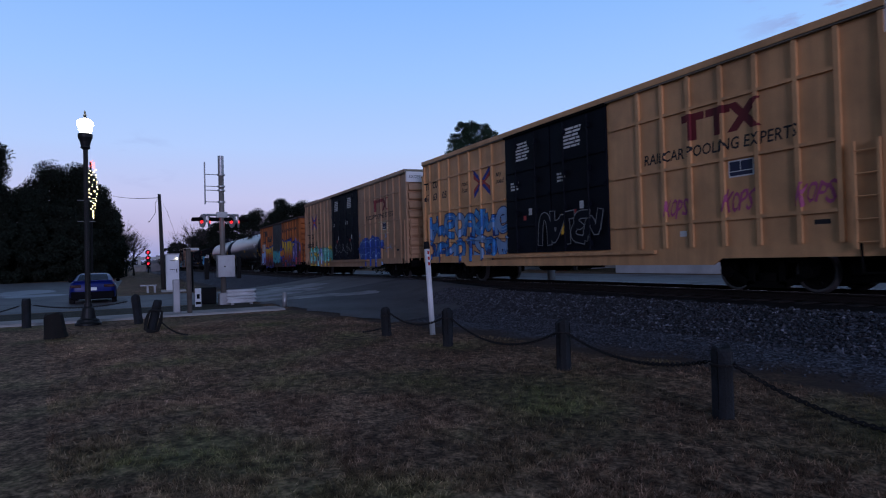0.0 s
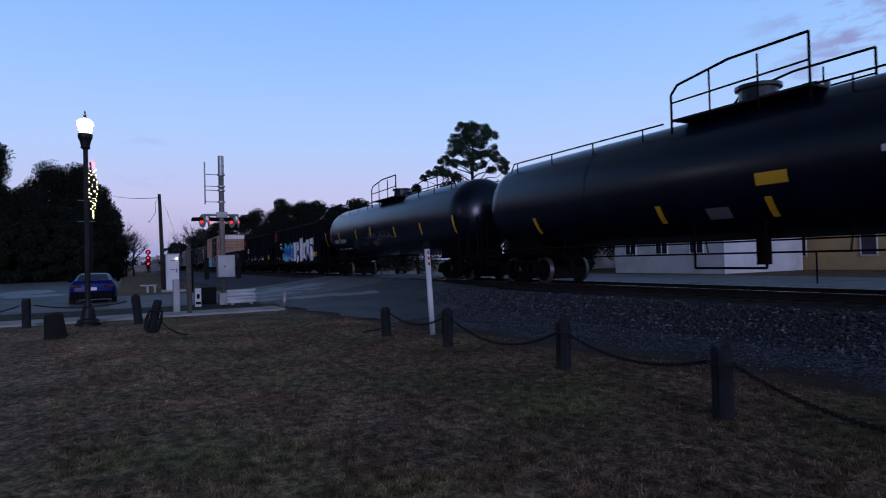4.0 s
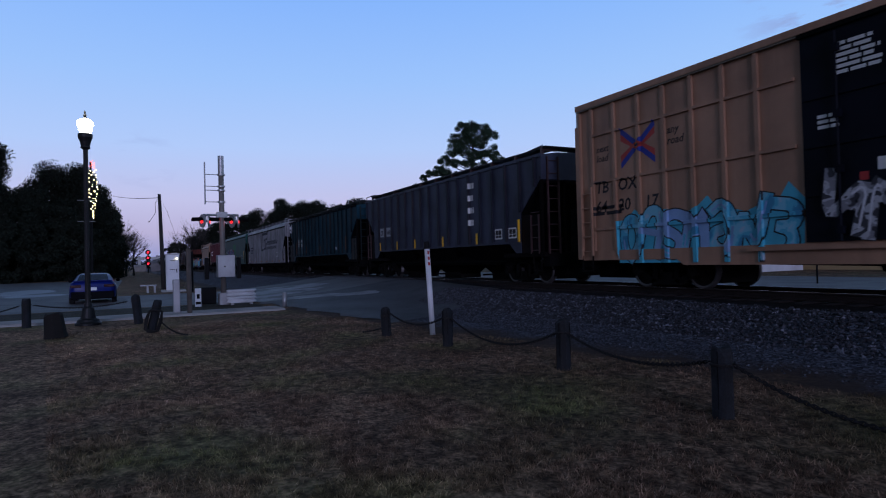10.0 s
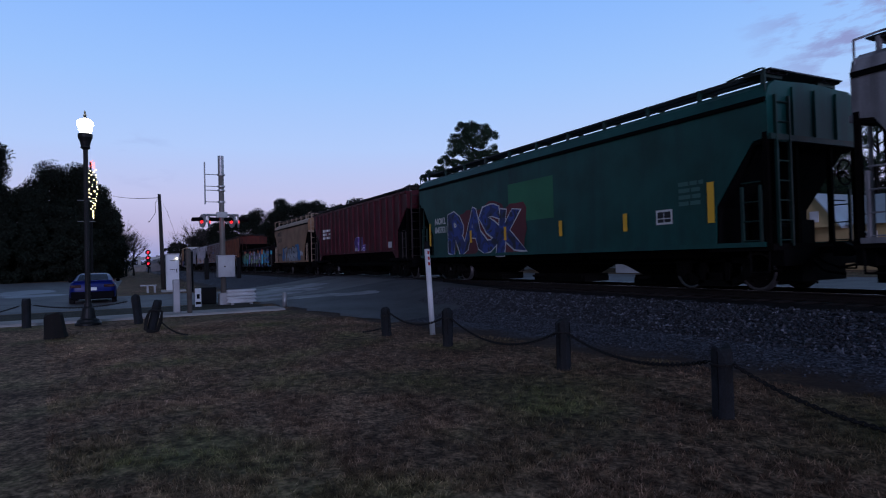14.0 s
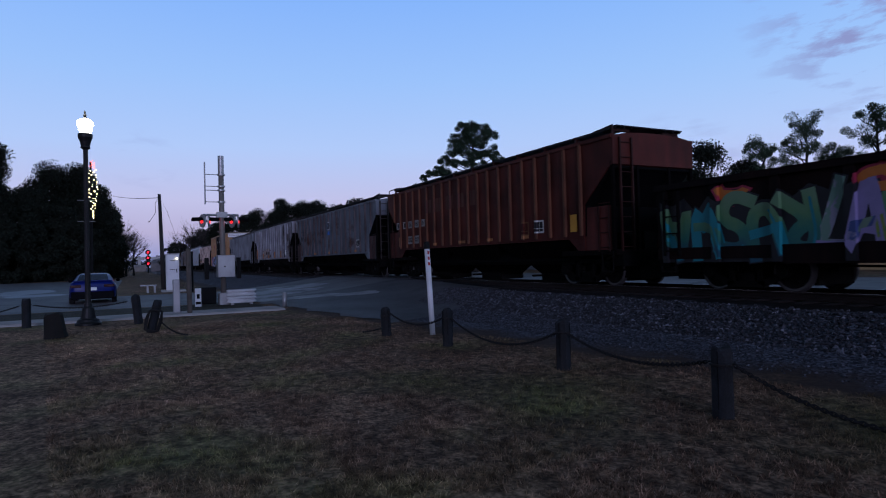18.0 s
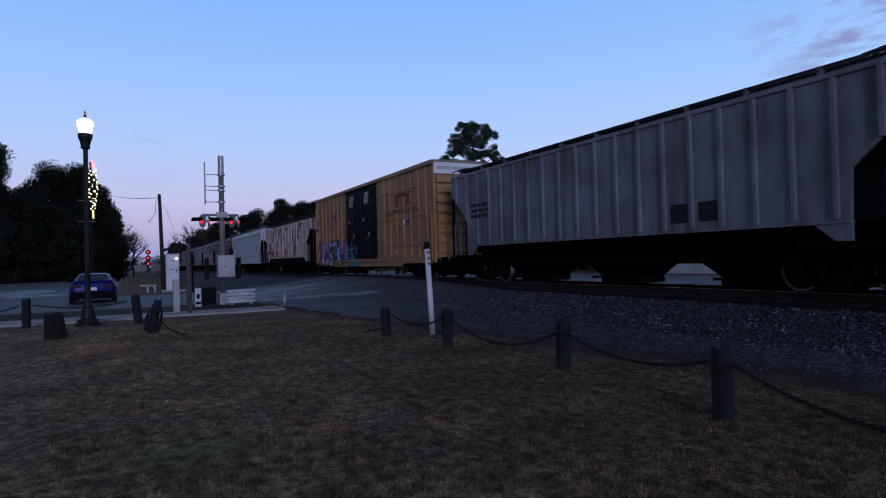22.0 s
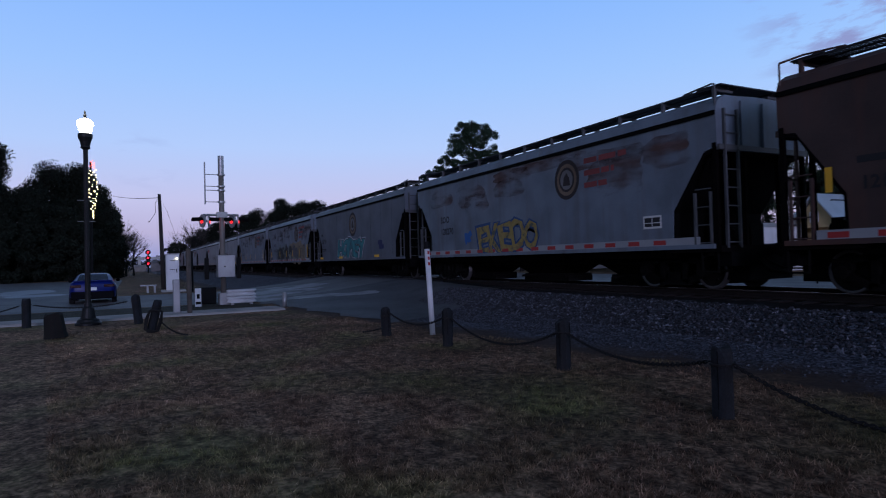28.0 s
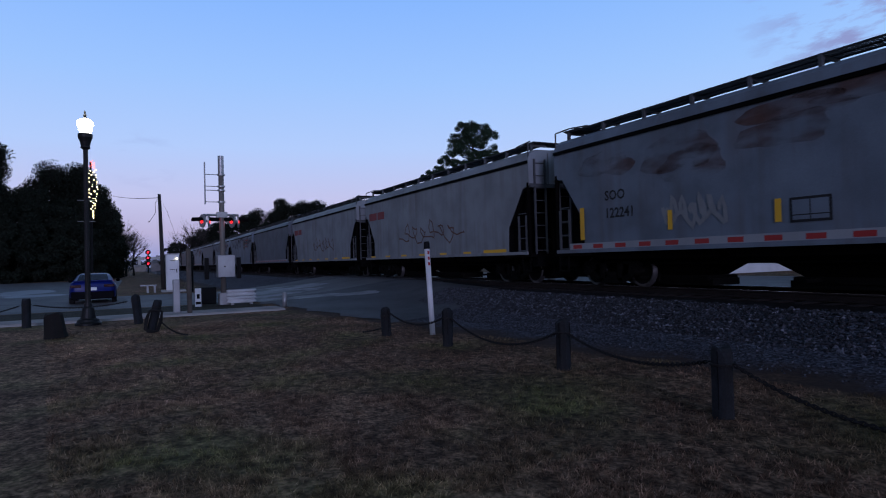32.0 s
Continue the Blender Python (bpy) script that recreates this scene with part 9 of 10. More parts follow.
    lagb = blotch("blue_flowers", ((0.014, 0.109, 0.286), (0.020, 0.163, 0.354), (0.027, 0.204, 0.394), (0.231, 0.272, 0.068), (0.136, 0.034, 0.068)), 1.9)
    s.graf(0.3, 3.9, 0.62, 2.15, 5, (blk, leafy, leafy, teal), 38, lean=0.0, fat=0.95, cloud=blk, edge=0.08)
    s.graf(3.8, 8.0, 0.62, 2.25, 7, (blk, mixed, leafy, fizz, lav), 39, lean=0.1, cloud=blk, edge=0.09, fat=0.95)
    s.graf(7.9, 11.0, 0.62, 2.2, 5, (blk, fizz, mixed, lav), 63, lean=-0.1, cloud=prp, edge=0.10, fat=0.95)
    s.graf(10.9, 15.8, 0.62, 2.25, 6, (dblue, lagb, lagb, cyan), 41, lean=0.1, fat=1.0, cloud=blk, edge=0.10)
    for u in (1.7, 4.6, 6.3, 9.0, 11.2, 13.6):
        s.graf(u, u + 0.7, 1.85, 2.25, 1, (red, orng), int(u * 7), fat=1.4)
    s = Side(hopper("rust-red ribbed covered hopper with pale number fields", -292.5, -308.31, P("redrust", (0.105, 0.024, 0.018), vary=0.5, streak=0.6, sc=(0.045, 0.015, 0.012), spec=0.1), True, 3, 4.05, zs=1.42, open_end=True, plate=P("redrust_plate", (0.13, 0.034, 0.028), vary=0.5, spec=0.1), ladder_mat=P("redrust_ladder", (0.045, 0.016, 0.013), spec=0.08), rib_at=[0.83 + 0.72 * k for k in range(20)], rib_mat=mat("orange_rust_rib", (0.15, 0.055, 0.028), 0.8, 0, 0.4, 10, 0.5, (0.06, 0.02, 0.014))))
    fld = mat("number_field_white", (0.36, 0.34, 0.33), 0.7, 0, 0.25)
    for a, b, w in ((1.02, 1.42, ""), (1.78, 2.2, ""), (2.38, 2.9, "56"), (3.1, 3.62, "05"), (3.82, 4.14, "8")):
        s.panel(a, b, 2.32, 2.64, fld, "number_field")
        if w:
            s.word(w, a + 0.06, 2.38, 0.28, INK, 0.0, 1.0, 0.012)
        else:
            s.panel(a + 0.1, b - 0.1, 2.38, 2.58, INK, "stencil_bar", 0.007)
    s.panel(2.35, 2.95, 1.6, 1.95, fld)
    s.panel(3.05, 3.65, 1.6, 1.95, fld)
    s.bars(2.4, 2.9, 1.65, 1.9, 2, INK, 21)
    s.bars(3.1, 3.6, 1.65, 1.9, 2, INK, 22)
    s.panel(1.25, 1.5, 1.5, 1.95, MATS["dull_orange_tape"])
    for k in range(5):
        s.bars(4.2 + k * 0.98, 4.85 + k * 0.98, 2.6, 3.5, 1, mat("faded_letter_rust", (0.105, 0.038, 0.028), 0.8, 0, 0.4), k)
    s.outlined(11.5, 11.9, 1.55, 2.0, mat("brown_tape", (0.17, 0.065, 0.022), 0.6, 0, 0.35), MATS["paint_redrust"])
    for u in (4.9, 7.3, 9.3, 11.5):
        s.panel(u, u + 0.4, 1.46, 1.56, MATS["dull_orange_tape"], "reflector_strip", 0.010)
    s.outlined(12.25, 12.7, 1.6, 2.0)
    s.panel(14.0, 14.3, 1.55, 2.05, mat("mustard_tape", (0.55, 0.27, 0.03), 0.6, 0, 0.3), "reflector_strip", 0.022)
    s = Side(hopper("grey ribbed covered hopper streaked with rust", -310.0, -326.99, P("greyrust", (0.195, 0.215, 0.25), streak=0.6, sc=(0.055, 0.028, 0.022)), True, 3, zs=1.38, rib_mat=mat("rusted_rib", (0.125, 0.105, 0.108), 0.8, 0, 0.5, 10, 0.9, (0.07, 0.032, 0.026)), plate=mat("rusty_plate", (0.105, 0.046, 0.042), 0.8, 0, 0.4, 8, 0.5)))
    s.word("JT SX\n48 95 31", 1.25, 2.86, 0.40, INK, 0.0, 1.25)
    for u in (2.9, 5.0, 8.2, 9.7, 13.4):
        s.panel(u, u + 0.45, 1.42, 1.53, mat("dull_orange_tape", (0.36, 0.15, 0.055), 0.6, 0, 0.35), "reflector_strip", 0.008)
    s.panel(8.05, 8.65, 2.95, 3.45, wht)
    s.panel(8.10, 8.60, 3.0, 3.40, INK, "label_field", 0.007)
    s.panel(8.2, 8.5, 3.1, 3.34, pale, "label_mark", 0.010)
    s.panel(8.05, 8.65, 2.62, 2.85, blue)
    s.outlined(13.73, 14.32, 1.66, 2.1)
    rr = random.Random(78)
    s.blooms([(rr.uniform(1.6, 15.0), rr.uniform(2.1, 3.3), rr.uniform(0.7, 1.5), rr.uniform(0.6, 1.2)) for _ in range(7)], bloom)
    runs = bloom_mat("rust_run", (0.035, 0.016, 0.012), (0.10, 0.045, 0.03), 0.6, 1.9, 0.35)
    s.blooms([((x0 + x1) / 2 - s.o + rr.choice((-0.13, 0.0, 0.13)), rr.uniform(2.5, 3.1), rr.uniform(0.08, 0.15), rr.uniform(1.0, 1.8)) for x0, x1, _ in s.ribs[1:-1]], runs)
    s = Side(hopper("pale grey ribbed covered hopper with tan outlined tag", -328.4, -344.54, P("palegrey", (0.40, 0.40, 0.44), vary=0.36, streak=0.75, sc=(0.09, 0.06, 0.055)), True, 3, near=True, zs=1.34, ze=4.14, wz=4.37, open_end=True, rib_at=(0.45, 1.37, 2.06, 2.78, 3.56, 4.37, 5.19, 6.01, 6.85, 7.7, 8.6, 9.5, 10.35, 11.2, 12.0, 12.85, 13.7, 14.6, 15.5)))
    s.word("MC\n95", 2.27, 2.86, 0.36, INK, 0, 0.74)
    s.word("EX\n318", 2.90, 2.86, 0.36, INK, 0, 0.86)
    buff = blotch("buff_mix", ((0.25, 0.21, 0.19), (0.36, 0.29, 0.25), (0.30, 0.26, 0.25)), 1.4)
    brown = mat("brown_spray", (0.045, 0.022, 0.022), 0.7, 0, 0.3)
    for a, b, z0, z1, sd in ((4.4, 5.1, 1.5, 2.3, 1), (4.9, 5.9, 1.4, 2.15, 2), (5.75, 6.35, 1.42, 2.3, 3), (6.2, 7.0, 1.45, 2.3, 4), (6.9, 7.8, 1.42, 2.25, 5)):
        for grow, m, lift in ((0.0, brown, 0.004), (-0.035, buff, 0.0065)):
            bm = bmesh.new()
            flat(bm, glyph(random.Random(sd), s.o + (a + b) / 2, (z0 + z1) / 2, b - a, z1 - z0, grow, 0.1, 30), -lift - 0.003 * sd)
            drape(bm, s.ribs, s.y)
            part("graffiti_letter", bm, m, s.car)
        scrawl(s.car, s.o + a + 0.15, s.o + b - 0.15, z0 + 0.2, z1 - 0.2, brown, s.y - 0.021, s.ribs, 50 + sd, 4, 0.03)
    s.bars(2.15, 2.7, 1.55, 1.75, 2, INK, 12)
    s.bars(2.9, 3.45, 1.5, 1.72, 2, INK, 14)
    s.outlined(3.7, 4.05, 2.42, 2.7, INK, MATS["paint_palegrey"])
    s.tag(10.3, 11.8, 1.75, 2.4, grey, 44, 8, 0.035)
    s.bars(8.8, 9.4, 1.6, 1.8, 2, INK, 15)
    s.outlined(13.5, 14.0, 1.6, 1.95)
    for u, z1 in ((1.39, 2.26), (4.35, 1.84), (6.86, 1.85), (9.5, 1.9), (11.98, 1.95)):
        s.panel(u - 0.085, u + 0.085, 1.38, z1, MATS["dull_orange_tape"], "reflector_strip", 0.014)
    rr = random.Random(91)
    s.blooms([(rr.uniform(11.5, 15.8), rr.uniform(1.6, 3.8), rr.uniform(0.25, 0.6), rr.uniform(1.0, 2.0)) for _ in range(16)], bloom_mat("brown_grime", (0.030, 0.018, 0.015), (0.10, 0.06, 0.05), 0.70, 1.2, 0.5))
    s = Side(hopper("dusty blue-grey ribbed covered hopper", -346.1, -362.41, P("bluegrey", (0.250, 0.272, 0.305), streak=0.6, sc=(0.05, 0.04, 0.04)), True, 3, rib_at=[0.45 + 0.8 * k for k in range(20)], open_end=True, ladder_mat=P("bluegrey_ladder", (0.13, 0.135, 0.15))))
    s.panel(11.0, 11.5, 1.55, 2.0, INK)
    s.panel(11.8, 12.3, 1.55, 2.0, INK)
    s.bars(1.5, 3.0, 2.3, 2.9, 3, INK, 13)
    s = Side(boxcar("yellow high-cube boxcar with pink and grey graffiti", -364.02, -382.24, "TB OX\n63 10 95", 5))
    rose = blotch("rose_mix", ((0.05, 0.12, 0.26), (0.14, 0.20, 0.38), (0.34, 0.09, 0.16), (0.46, 0.18, 0.26), (0.20, 0.04, 0.08)), 1.5)
    s.graf(0.2, 6.7, 0.58, 2.25, 10, (blk, rose, rose, pale), 47, lean=0.15, cloud=blk, edge=0.10, fat=0.9)
    bm = bmesh.new()
    flat(bm, [(s.o + 5.9, 2.1), (s.o + 6.5, 2.0), (s.o + 8.6, 0.75), (s.o + 8.6, 0.6), (s.o + 6.2, 0.6), (s.o + 6.6, 1.2)], -0.003)
    drape(bm, s.ribs + [(s.o + 6.45, s.o + 8.6, 0.062)], s.y)
    part("graffiti_paint", bm, spray("sea", (0.05, 0.21, 0.28)), s.car)
    scrawl(s.car, s.o + 7.2, s.o + 8.8, 1.3, 2.0, pale, s.y - 0.12, (), 9, 4, 0.06)
    s.panel(15.0, 15.4, 2.6, 2.75, wht)
    s = Side(hopper("cream ribbed covered hopper with dark dirt", -383.9, -400.08, P("cream", (0.74, 0.58, 0.51), vary=0.26, streak=0.8, sc=(0.07, 0.045, 0.045)), True, 3, near=True, ze=4.0, wz=4.30, zs=1.38, plate=P("cream_plate", (0.36, 0.26, 0.24), streak=0.8), rib_at=(0.5, 1.38, 1.96, 2.6, 3.5, 4.45, 5.3, 6.4, 7.5, 8.58, 9.65, 10.62, 11.5, 12.38, 13.3, 14.15, 15.3)))
    for k, a in enumerate((10.74, 11.6, 12.45)):
        s.panel(a, a + 0.22, 2.74, 3.5, INK, "logo_shape")
        s.panel(a + (0.22 if k != 1 else 0.4), a + 0.62, 3.34 if k != 1 else 2.74, 3.5, INK, "logo_shape")
        s.panel(a + 0.22, a + 0.62 - 0.2 * (k == 1), 2.74, 2.92, INK, "logo_shape", 0.007)
        s.panel(a, a + 0.62, 2.58, 2.66, INK)
    s.panel(11.6, 12.1, 1.9, 2.2, INK)
    s.outlined(6.62, 7.3, 2.35, 2.75, INK, MATS["paint_cream"])
    for u, w in ((0.88, "25"), (1.45, "91"), (2.05, "55")):
        s.word(w, u, 2.48, 0.36, INK)
    for u, w in ((0.9, "CS"), (1.52, "XT")):
        s.word(w, u, 2.92, 0.36, INK)
    grime = bloom_mat("peeling_grime", (0.020, 0.014, 0.017), (0.07, 0.042, 0.042), 0.66, 4.2, 0.30, (0.46, 0.66))
    specks = bloom_mat("paint_specks", (0.045, 0.022, 0.020), (0.11, 0.055, 0.045), 0.7, 8.0, 0.7, (0.62, 0.69))
    for a, b, z0, z1 in ((1.5, 5.9, 1.42, 3.9), (5.9, 10.2, 1.42, 3.9), (10.2, 14.8, 1.42, 3.9)):
        s.panel(a, b, z0, z1, specks, "paint_loss", 0.0025)
    rr = random.Random(77)
    spots = [(rr.uniform(1.6, 14.4), rr.uniform(1.72, 1.9), rr.uniform(0.5, 1.0), rr.uniform(0.25, 0.5)) for _ in range(12)]
    spots += [(rr.uniform(2.7, 15.2), rr.uniform(3.65, 3.75), rr.uniform(0.4, 0.9), rr.uniform(0.15, 0.4)) for _ in range(9)]
    spots += [(3.05, 2.95, 0.7, 1.9), (3.75, 2.9, 0.5, 1.7), (4.15, 2.7, 0.4, 1.9), (4.85, 3.3, 0.5, 0.8)]
    spots += [((x0 + x1) / 2 - s.o + 0.1, rr.uniform(2.3, 3.1), 0.22, rr.uniform(0.7, 1.4)) for x0, x1, _ in s.ribs[2:-1:2]]
    s.blooms(spots, grime)
    for u in (1.38, 3.5, 5.3, 8.58, 11.5):
        s.panel(u - 0.08, u + 0.08, 1.40, 1.72, MATS["dull_orange_tape"], "reflector_strip", 0.012)
        s.panel(u - 0.08, u + 0.08, 1.72, 1.92, INK, "reflector_strip", 0.012)
    bm = bmesh.new()
    flat(bm, [(s.o + 4.55, 1.65), (s.o + 4.8, 1.4), (s.o + 5.05, 1.65), (s.o + 4.8, 1.9)], -0.006)
    drape(bm, s.ribs, s.y)
    part("placard", bm, INK, s.car)
    s = Side(hopper("clean white smooth-sided covered hopper", -401.7, -420.86, P("white", (0.64, 0.71, 0.79), vary=0.12, streak=0.15, sc=(0.2, 0.2, 0.21)), False, 4, ladder_mat=P("white_dim", (0.30, 0.31, 0.33)), eave=MATS["paint_white"]))
    s.strips((17.25,), 1.33, 2.26, 0.2)
    s.strips((7.6, 9.98, 12.35, 15.0), 1.35, 1.8, 0.16)
    s.bars(16.33, 16.9, 2.1, 2.62, 7, INK, 15)
    s.word("8041", 1.35, 1.85, 0.30, INK)
    for z in (3.72, 3.80, 3.88):
        s.panel(0.3, 18.7, z, z + 0.018, INK, "pinstripe")
    s.bars(14.2, 14.9, 1.62, 1.8, 2, INK, 16)
    s = Side(hopper("brown smooth-sided covered hopper with a reflective sill", -422.5, -438.7, P("brown", (0.082, 0.05, 0.045), streak=0.5, sc=(0.12, 0.045, 0.03)), False, 3))
    s.tag(7.05, 8.2, 1.4, 2.2, wht, 45, 5, 0.05)
    s.bars(1.45, 2.4, 2.3, 2.5, 1, INK, 17)
    s.word("121", 1.5, 1.9, 0.32, INK)
    s.strips((0.9,), 1.89, 2.35)
    s.strips((3.6, 6.6, 9.6, 12.6), 1.42, 1.87)
    s.tape(0.7, 15.4)
    # the long string of grey hoppers
    g1 = P("railgrey", (0.200, 0.245, 0.300), vary=0.25, streak=0.45, sc=(0.11, 0.085, 0.085))
    g2 = P("railgrey_dull", (0.145, 0.164, 0.198), vary=0.22, streak=0.3, sc=(0.10, 0.09, 0.09))
    lm = P("railgrey_dark", (0.10, 0.105, 0.115))
    rspots = [(2.2, 3.3, 1.8, 0.7), (4.6, 3.2, 2.0, 0.9), (5.0, 2.9, 1.6, 0.8), (7.2, 3.2, 1.8, 0.6), (12.3, 3.0, 2.2, 1.2), (7.4, 3.6, 2.4, 0.4), (14.0, 3.3, 1.6, 0.7), (9.2, 3.68, 3.4, 0.35), (11.5, 3.5, 3.0, 0.5)]
    redw = mat("faded_red_lettering", (0.28, 0.06, 0.06), 0.7, 0, 0.3)

    def soo(front, rear, number, emb=True, tape=True, dull=False):
        q = Side(hopper("dull grey smooth-sided covered hopper with teal graffiti and emblem" if dull else "grey smooth-sided covered hopper with rust blooms and emblem", front, rear, g2 if dull else g1, False, 3, ladder_mat=lm))
        q.blooms(rspots if not dull else [], bloom)
        if number:
            q.word("SOO", 2.15, 2.32, 0.36, INK)
            q.word(number, 2.15, 1.85, 0.36, INK)
        if emb:
            q.emblem(10.3, 3.08, 0.56, 0.58)
            for k in range(3):
                q.bars(11.07, 12.75 - 0.25 * k, 3.36 - k * 0.34, 3.60 - k * 0.34, 1, redw, 70 + k)
        if tape:
            q.tape(0.6, q.L - 0.5)
        return q
    q = soo(-440.1, -455.52, "120270")
    ochre = blotch("ochre_mix", ((0.10, 0.10, 0.06), (0.30, 0.21, 0.05), (0.36, 0.26, 0.06), (0.24, 0.17, 0.05)), 2.5)
    piece(q, "EKEDO", 5.15, 8.8, 1.10, 2.02, ochre, spray("dusk_blue", (0.02, 0.07, 0.20)), None, seed=46, lean=-0.1, fat=0.03, ew=0.05)
    q.graf(4.2, 4.6, 1.45, 1.85, 1, (blue, blue), 47)
    q.outlined(13.23, 13.82, 1.47, 1.79)
    q = soo(-457.0, -472.08, "", emb=False, tape=False, dull=True)
    q.emblem(7.6, 3.0, 0.66, 0.68)
    tide = blotch("tide_mix", ((0.01, 0.13, 0.15), (0.015, 0.20, 0.22), (0.03, 0.28, 0.28)), 1.6)
    piece(q, "HOPEY", 4.85, 9.4, 1.2, 2.15, tide, MATS["emblem_dark"], wht, seed=48, lean=0.2, fat=0.06, ew=0.03)
    for k in range(9):
        q.panel(1.6 + k * 1.48, 1.625 + k * 1.48, 1.1, 3.85, mat("seam_shadow", (0.06, 0.065, 0.075), 0.8, 0, 0.3), "weld_seam", 0.003)
    q.bars(1.25, 2.35, 1.55, 1.75, 2, INK, 19)
    q.bars(1.2, 1.55, 2.5, 2.72, 1, INK, 20)
    q.word("652720", 1.2, 2.1, 0.36, INK)
    q.strips((0.9, 5.0, 11.0), 1.07, 1.2, 0.7)
    q.graf(11.6, 12.3, 1.5, 1.9, 1, (dblue, dblue), 49)
    q = soo(-473.55, -488.12, "119512")
    dull = (blotch("silver_mix", ((0.02, 0.022, 0.03), (0.12, 0.15, 0.15), (0.20, 0.24, 0.22), (0.05, 0.055, 0.07)), 1.5), spray("dull_mint", (0.15, 0.20, 0.17)), spray("dull_mauve", (0.10, 0.095, 0.12)))
    rr = random.Random(50)
    bubbles(q, [(3.9 + k * 0.62, 1.55 + 0.12 * (k % 2), 0.95, 0.95 + 0.25 * (k % 3)) for k in range(8)], blk, None, 50)
    bubbles(q, [(3.75 + k * 0.55, 1.62 + 0.22 * math.sin(k * 2.1), 0.42 + 0.14 * (k % 3), 0.55 + 0.2 * (k % 2)) for k in range(9)], dull[0], blk, 51)
    bubbles(q, [(4.1 + k * 0.75, 2.12 + 0.12 * (k % 2), 0.22, 0.5) for k in range(6)], dull[1], None, 52)
    bubbles(q, ((9.3, 1.7, 2.2, 1.5), (10.9, 1.7, 2.2, 1.5), (12.3, 1.6, 1.4, 1.2)), spray("sandy", (0.22, 0.165, 0.10)), None, 53)
    bubbles(q, [(8.9 + k * 0.72, 1.62 + 0.2 * (k % 2), 0.75, 0.85) for k in range(6)], dull[2], blk, 54)
    bubbles(q, [(9.0 + k * 0.8, 1.30, 0.5, 0.35) for k in range(5)], dull[1], blk, 55)
    q.strips((1.1, 4.5, 6.9, 9.0, 11.3), 1.4, 1.9, 0.14)
    q.strips((13.4,), 1.25, 2.2, 0.18)
    q = soo(-489.5, -505.07, "122241")
    q.tag(4.0, 6.0, 1.4, 2.25, grey, 52, 8, 0.10)
    q.strips((1.15,), 1.3, 2.2, 0.18)
    q.strips((4.3, 7.0, 10.25), 1.42, 1.88, 0.14)
    q.strips((14.0,), 1.29, 2.24, 0.18)
    q.outlined(7.3, 8.1, 1.39, 1.87, INK, g1)
    q.outlined(13.26, 13.75, 1.45, 1.78)
    g3 = P("railgrey_light", (0.325, 0.345, 0.370), vary=0.2, streak=0.4, sc=(0.11, 0.075, 0.06))
    for i, (a, b) in enumerate(((-506.4, -521.59), (-523.1, -538.17))):
        q = Side(hopper("pale grey smooth-sided hopper with faded red lettering", a, b, g3, False, 3, ladder_mat=lm))
        q.bars(0.6, 3.2, 2.8, 3.4, 1, redw, 80)
        q.tag(4.5 + i, 11, 1.5, 2.6, mat("tag_brown", (0.16, 0.09, 0.07), 0.8), 53 + i, 8, 0.06)
        q.panel(12.3, 13.8, 0.99, 1.15, YELLOW, lift=0.01)
        for k in range(6):
            q.panel(0.8 + k * 2, 1.4 + k * 2, 0.99, 1.12, YELLOW, "reflector_strip", 0.01)
    f = -539.6
    for i in range(10):
        q = soo(f, f - 15.2, "", emb=i % 3 != 0, tape=i % 2 == 0, dull=i % 3 == 0)
        f -= 16.65


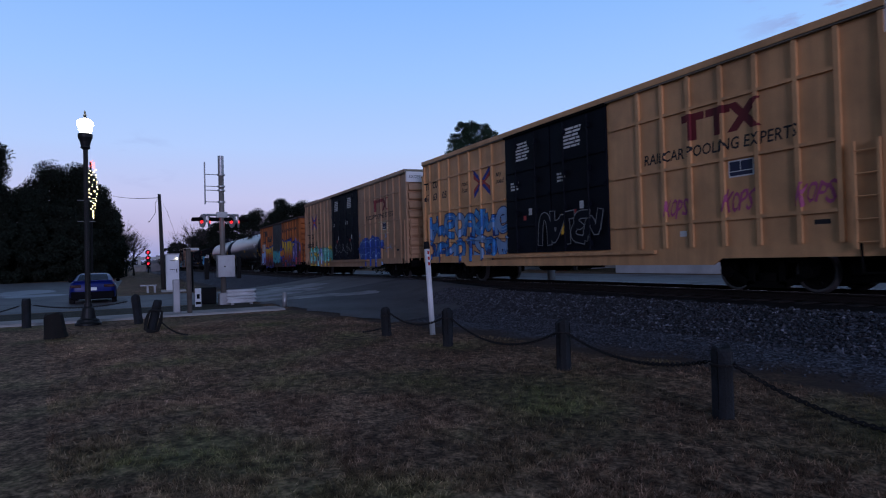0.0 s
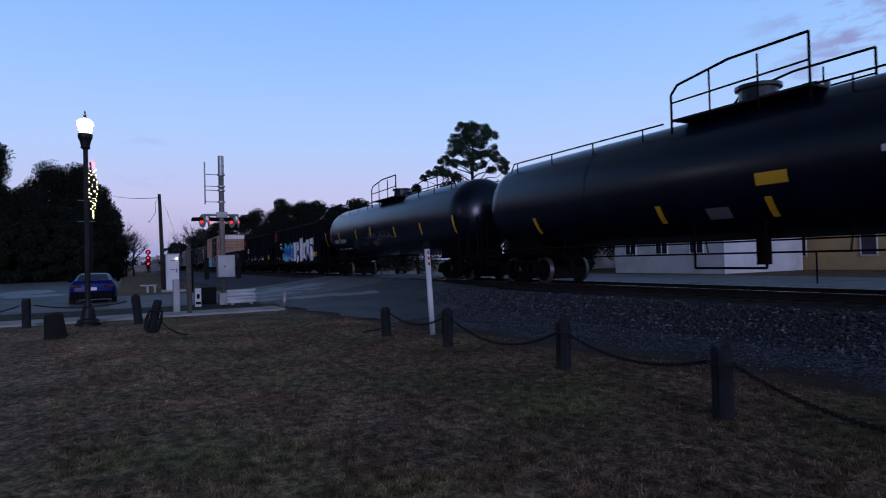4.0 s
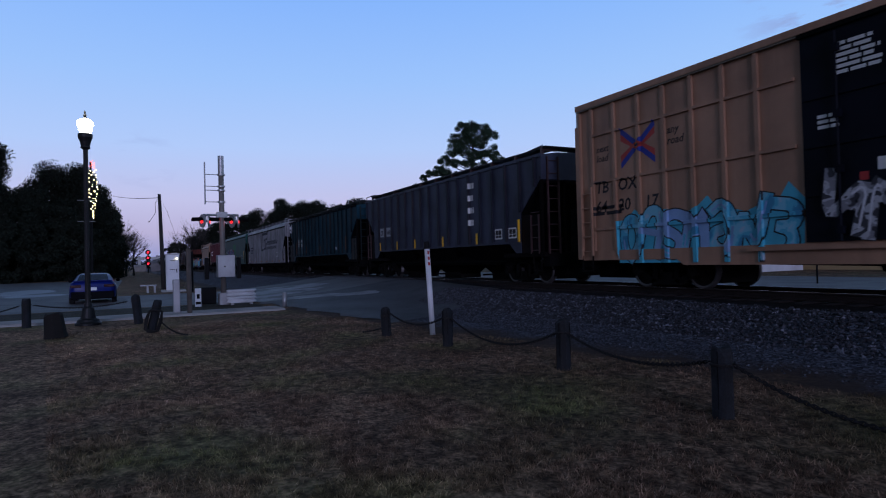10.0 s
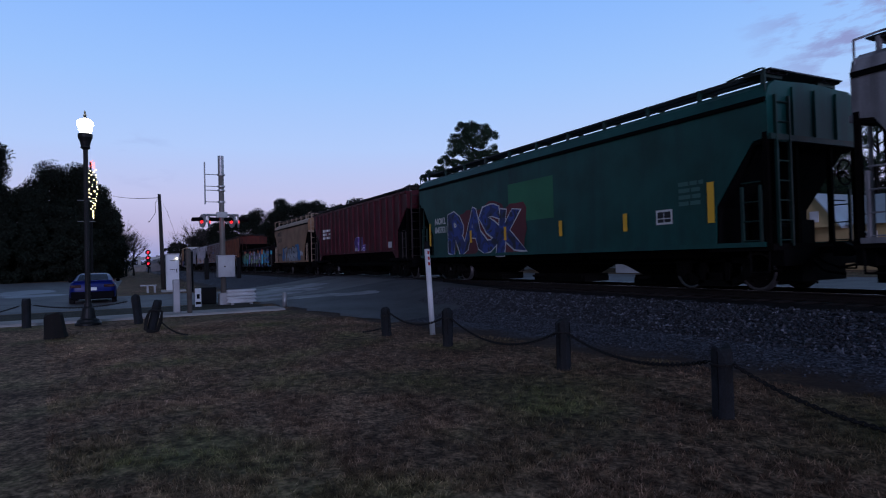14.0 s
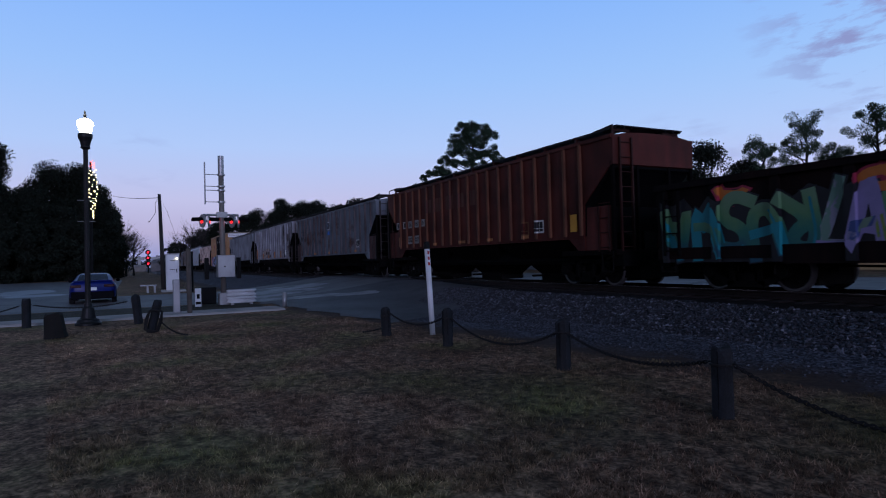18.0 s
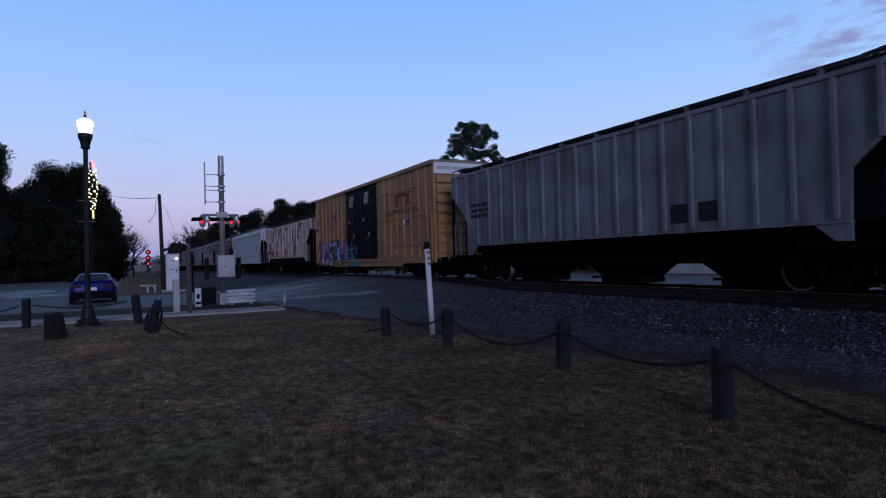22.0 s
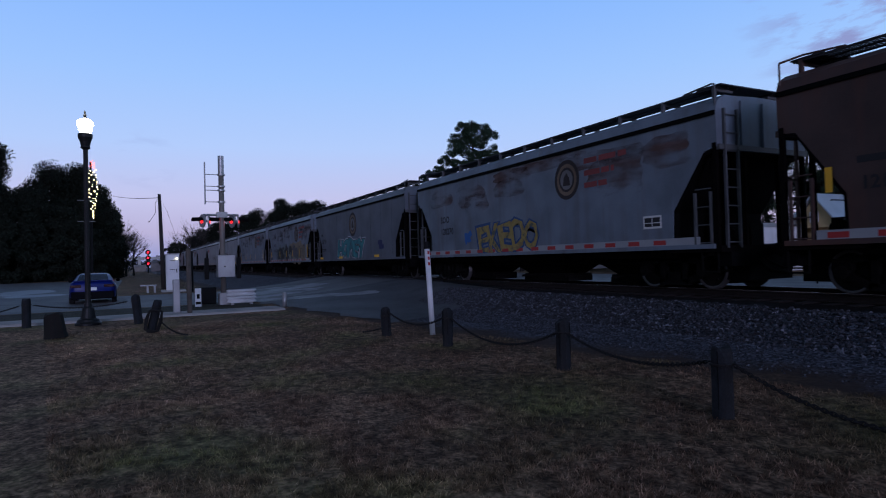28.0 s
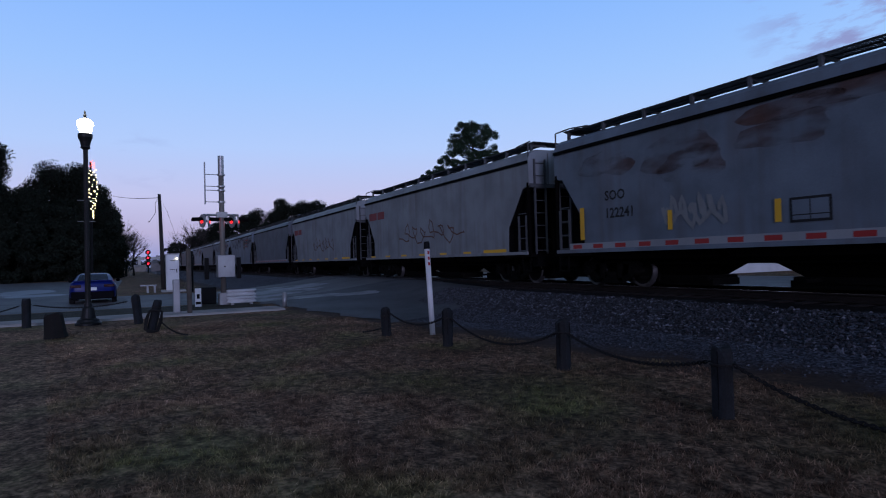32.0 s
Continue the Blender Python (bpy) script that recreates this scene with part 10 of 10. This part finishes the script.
def tank_side(made, strips, kind):
    car, L, curved, at, sketch = made
    o = -L / 2
    for u, w, z0, z1 in strips:
        curved(o + u, o + u + w, at(z0), at(z1), YELLOW, "reflector_strip")
    o += (1.75, 1.1)[kind]
    dim, wht = mat("dim_grey_print", (0.20, 0.20, 0.22), 0.6, 0, 0.2), MATS["spray_white"]
    if kind == 0:
        for k, (a, b, z0, z1, m) in enumerate(((9.4, 10.1, 2.2, 2.45, YELLOW), (15.4, 16.9, 2.78, 2.92, wht), (15.7, 16.4, 2.6, 2.72, wht), (15.8, 16.85, 2.1, 2.5, dim), (14.1, 14.8, 1.55, 1.8, wht), (11.8, 12.05, 2.5, 2.62, wht), (16.5, 16.8, 1.2, 1.5, REDM), (8.0, 8.6, 1.6, 1.85, dim), (17.6, 17.9, 1.25, 1.45, dim))):
            curved(o + a, o + b, at(z0), at(z1), m, "marking_panel", 0.008)
    else:
        for a, b, z0, z1, m in ((7.3, 8.0, 1.7, 1.95, MATS["spray_olive"]), (0.9, 1.5, 1.62, 1.68, wht), (1.8, 2.4, 1.62, 1.68, wht), (2.6, 3.3, 1.62, 1.68, wht)):
            curved(o + a, o + b, at(z0), at(z1), m, "marking_panel", 0.008)
        for k in range(9):
            a = 0.85 + k * 0.2 + (0.35 if k > 3 else 0)
            curved(o + a, o + a + 0.13, at(2.0), at(2.22), wht, "number_mark", 0.008)
        for k, (a, b, z0, z1, q, w) in enumerate(((-0.1, 0.75, 1.9, 2.75, 3, 0.05), (3.6, 5.0, 1.55, 2.0, 4, 0.03), (4.6, 5.4, 2.0, 2.2, 3, 0.025), (5.4, 6.6, 1.6, 2.05, 3, 0.03), (6.4, 8.4, 1.95, 2.45, 3, 0.06), (8.2, 10.4, 1.9, 2.5, 4, 0.06))):
            sketch(wander(random.Random(90 + k), o + a, o + b, z0, z1, q), w, dim)


cars()


def run(t):
    """How far the train has gone after t seconds: it slows a little."""
    return 15.8467 * t - 0.01442 * t * t - 0.0000606 * t ** 3


def motions():
    for car, x in CARS:
        walk(car, [(t, pose(x + run(t), TRACK, RAIL)) for t in (0, 4, 8, 12, 16, 20, 24, 28, 32)])
    for k in (0, 1):
        ws = [w for q, w in WHEELS if q == k]
        x = (-0.89, 0.89)[k]
        walk(ws[0], [(i / FPS, pose(x, 0, WR, ry=math.degrees(run(i / FPS) / WR) % 360)) for i in range(0, 32 * FPS + 1)])
        ad = ws[0].animation_data
        for w in ws[1:]:
            w.rotation_mode = "QUATERNION"
            d = w.animation_data_create()
            d.action, d.action_slot = ad.action, ad.action_slot


motions()
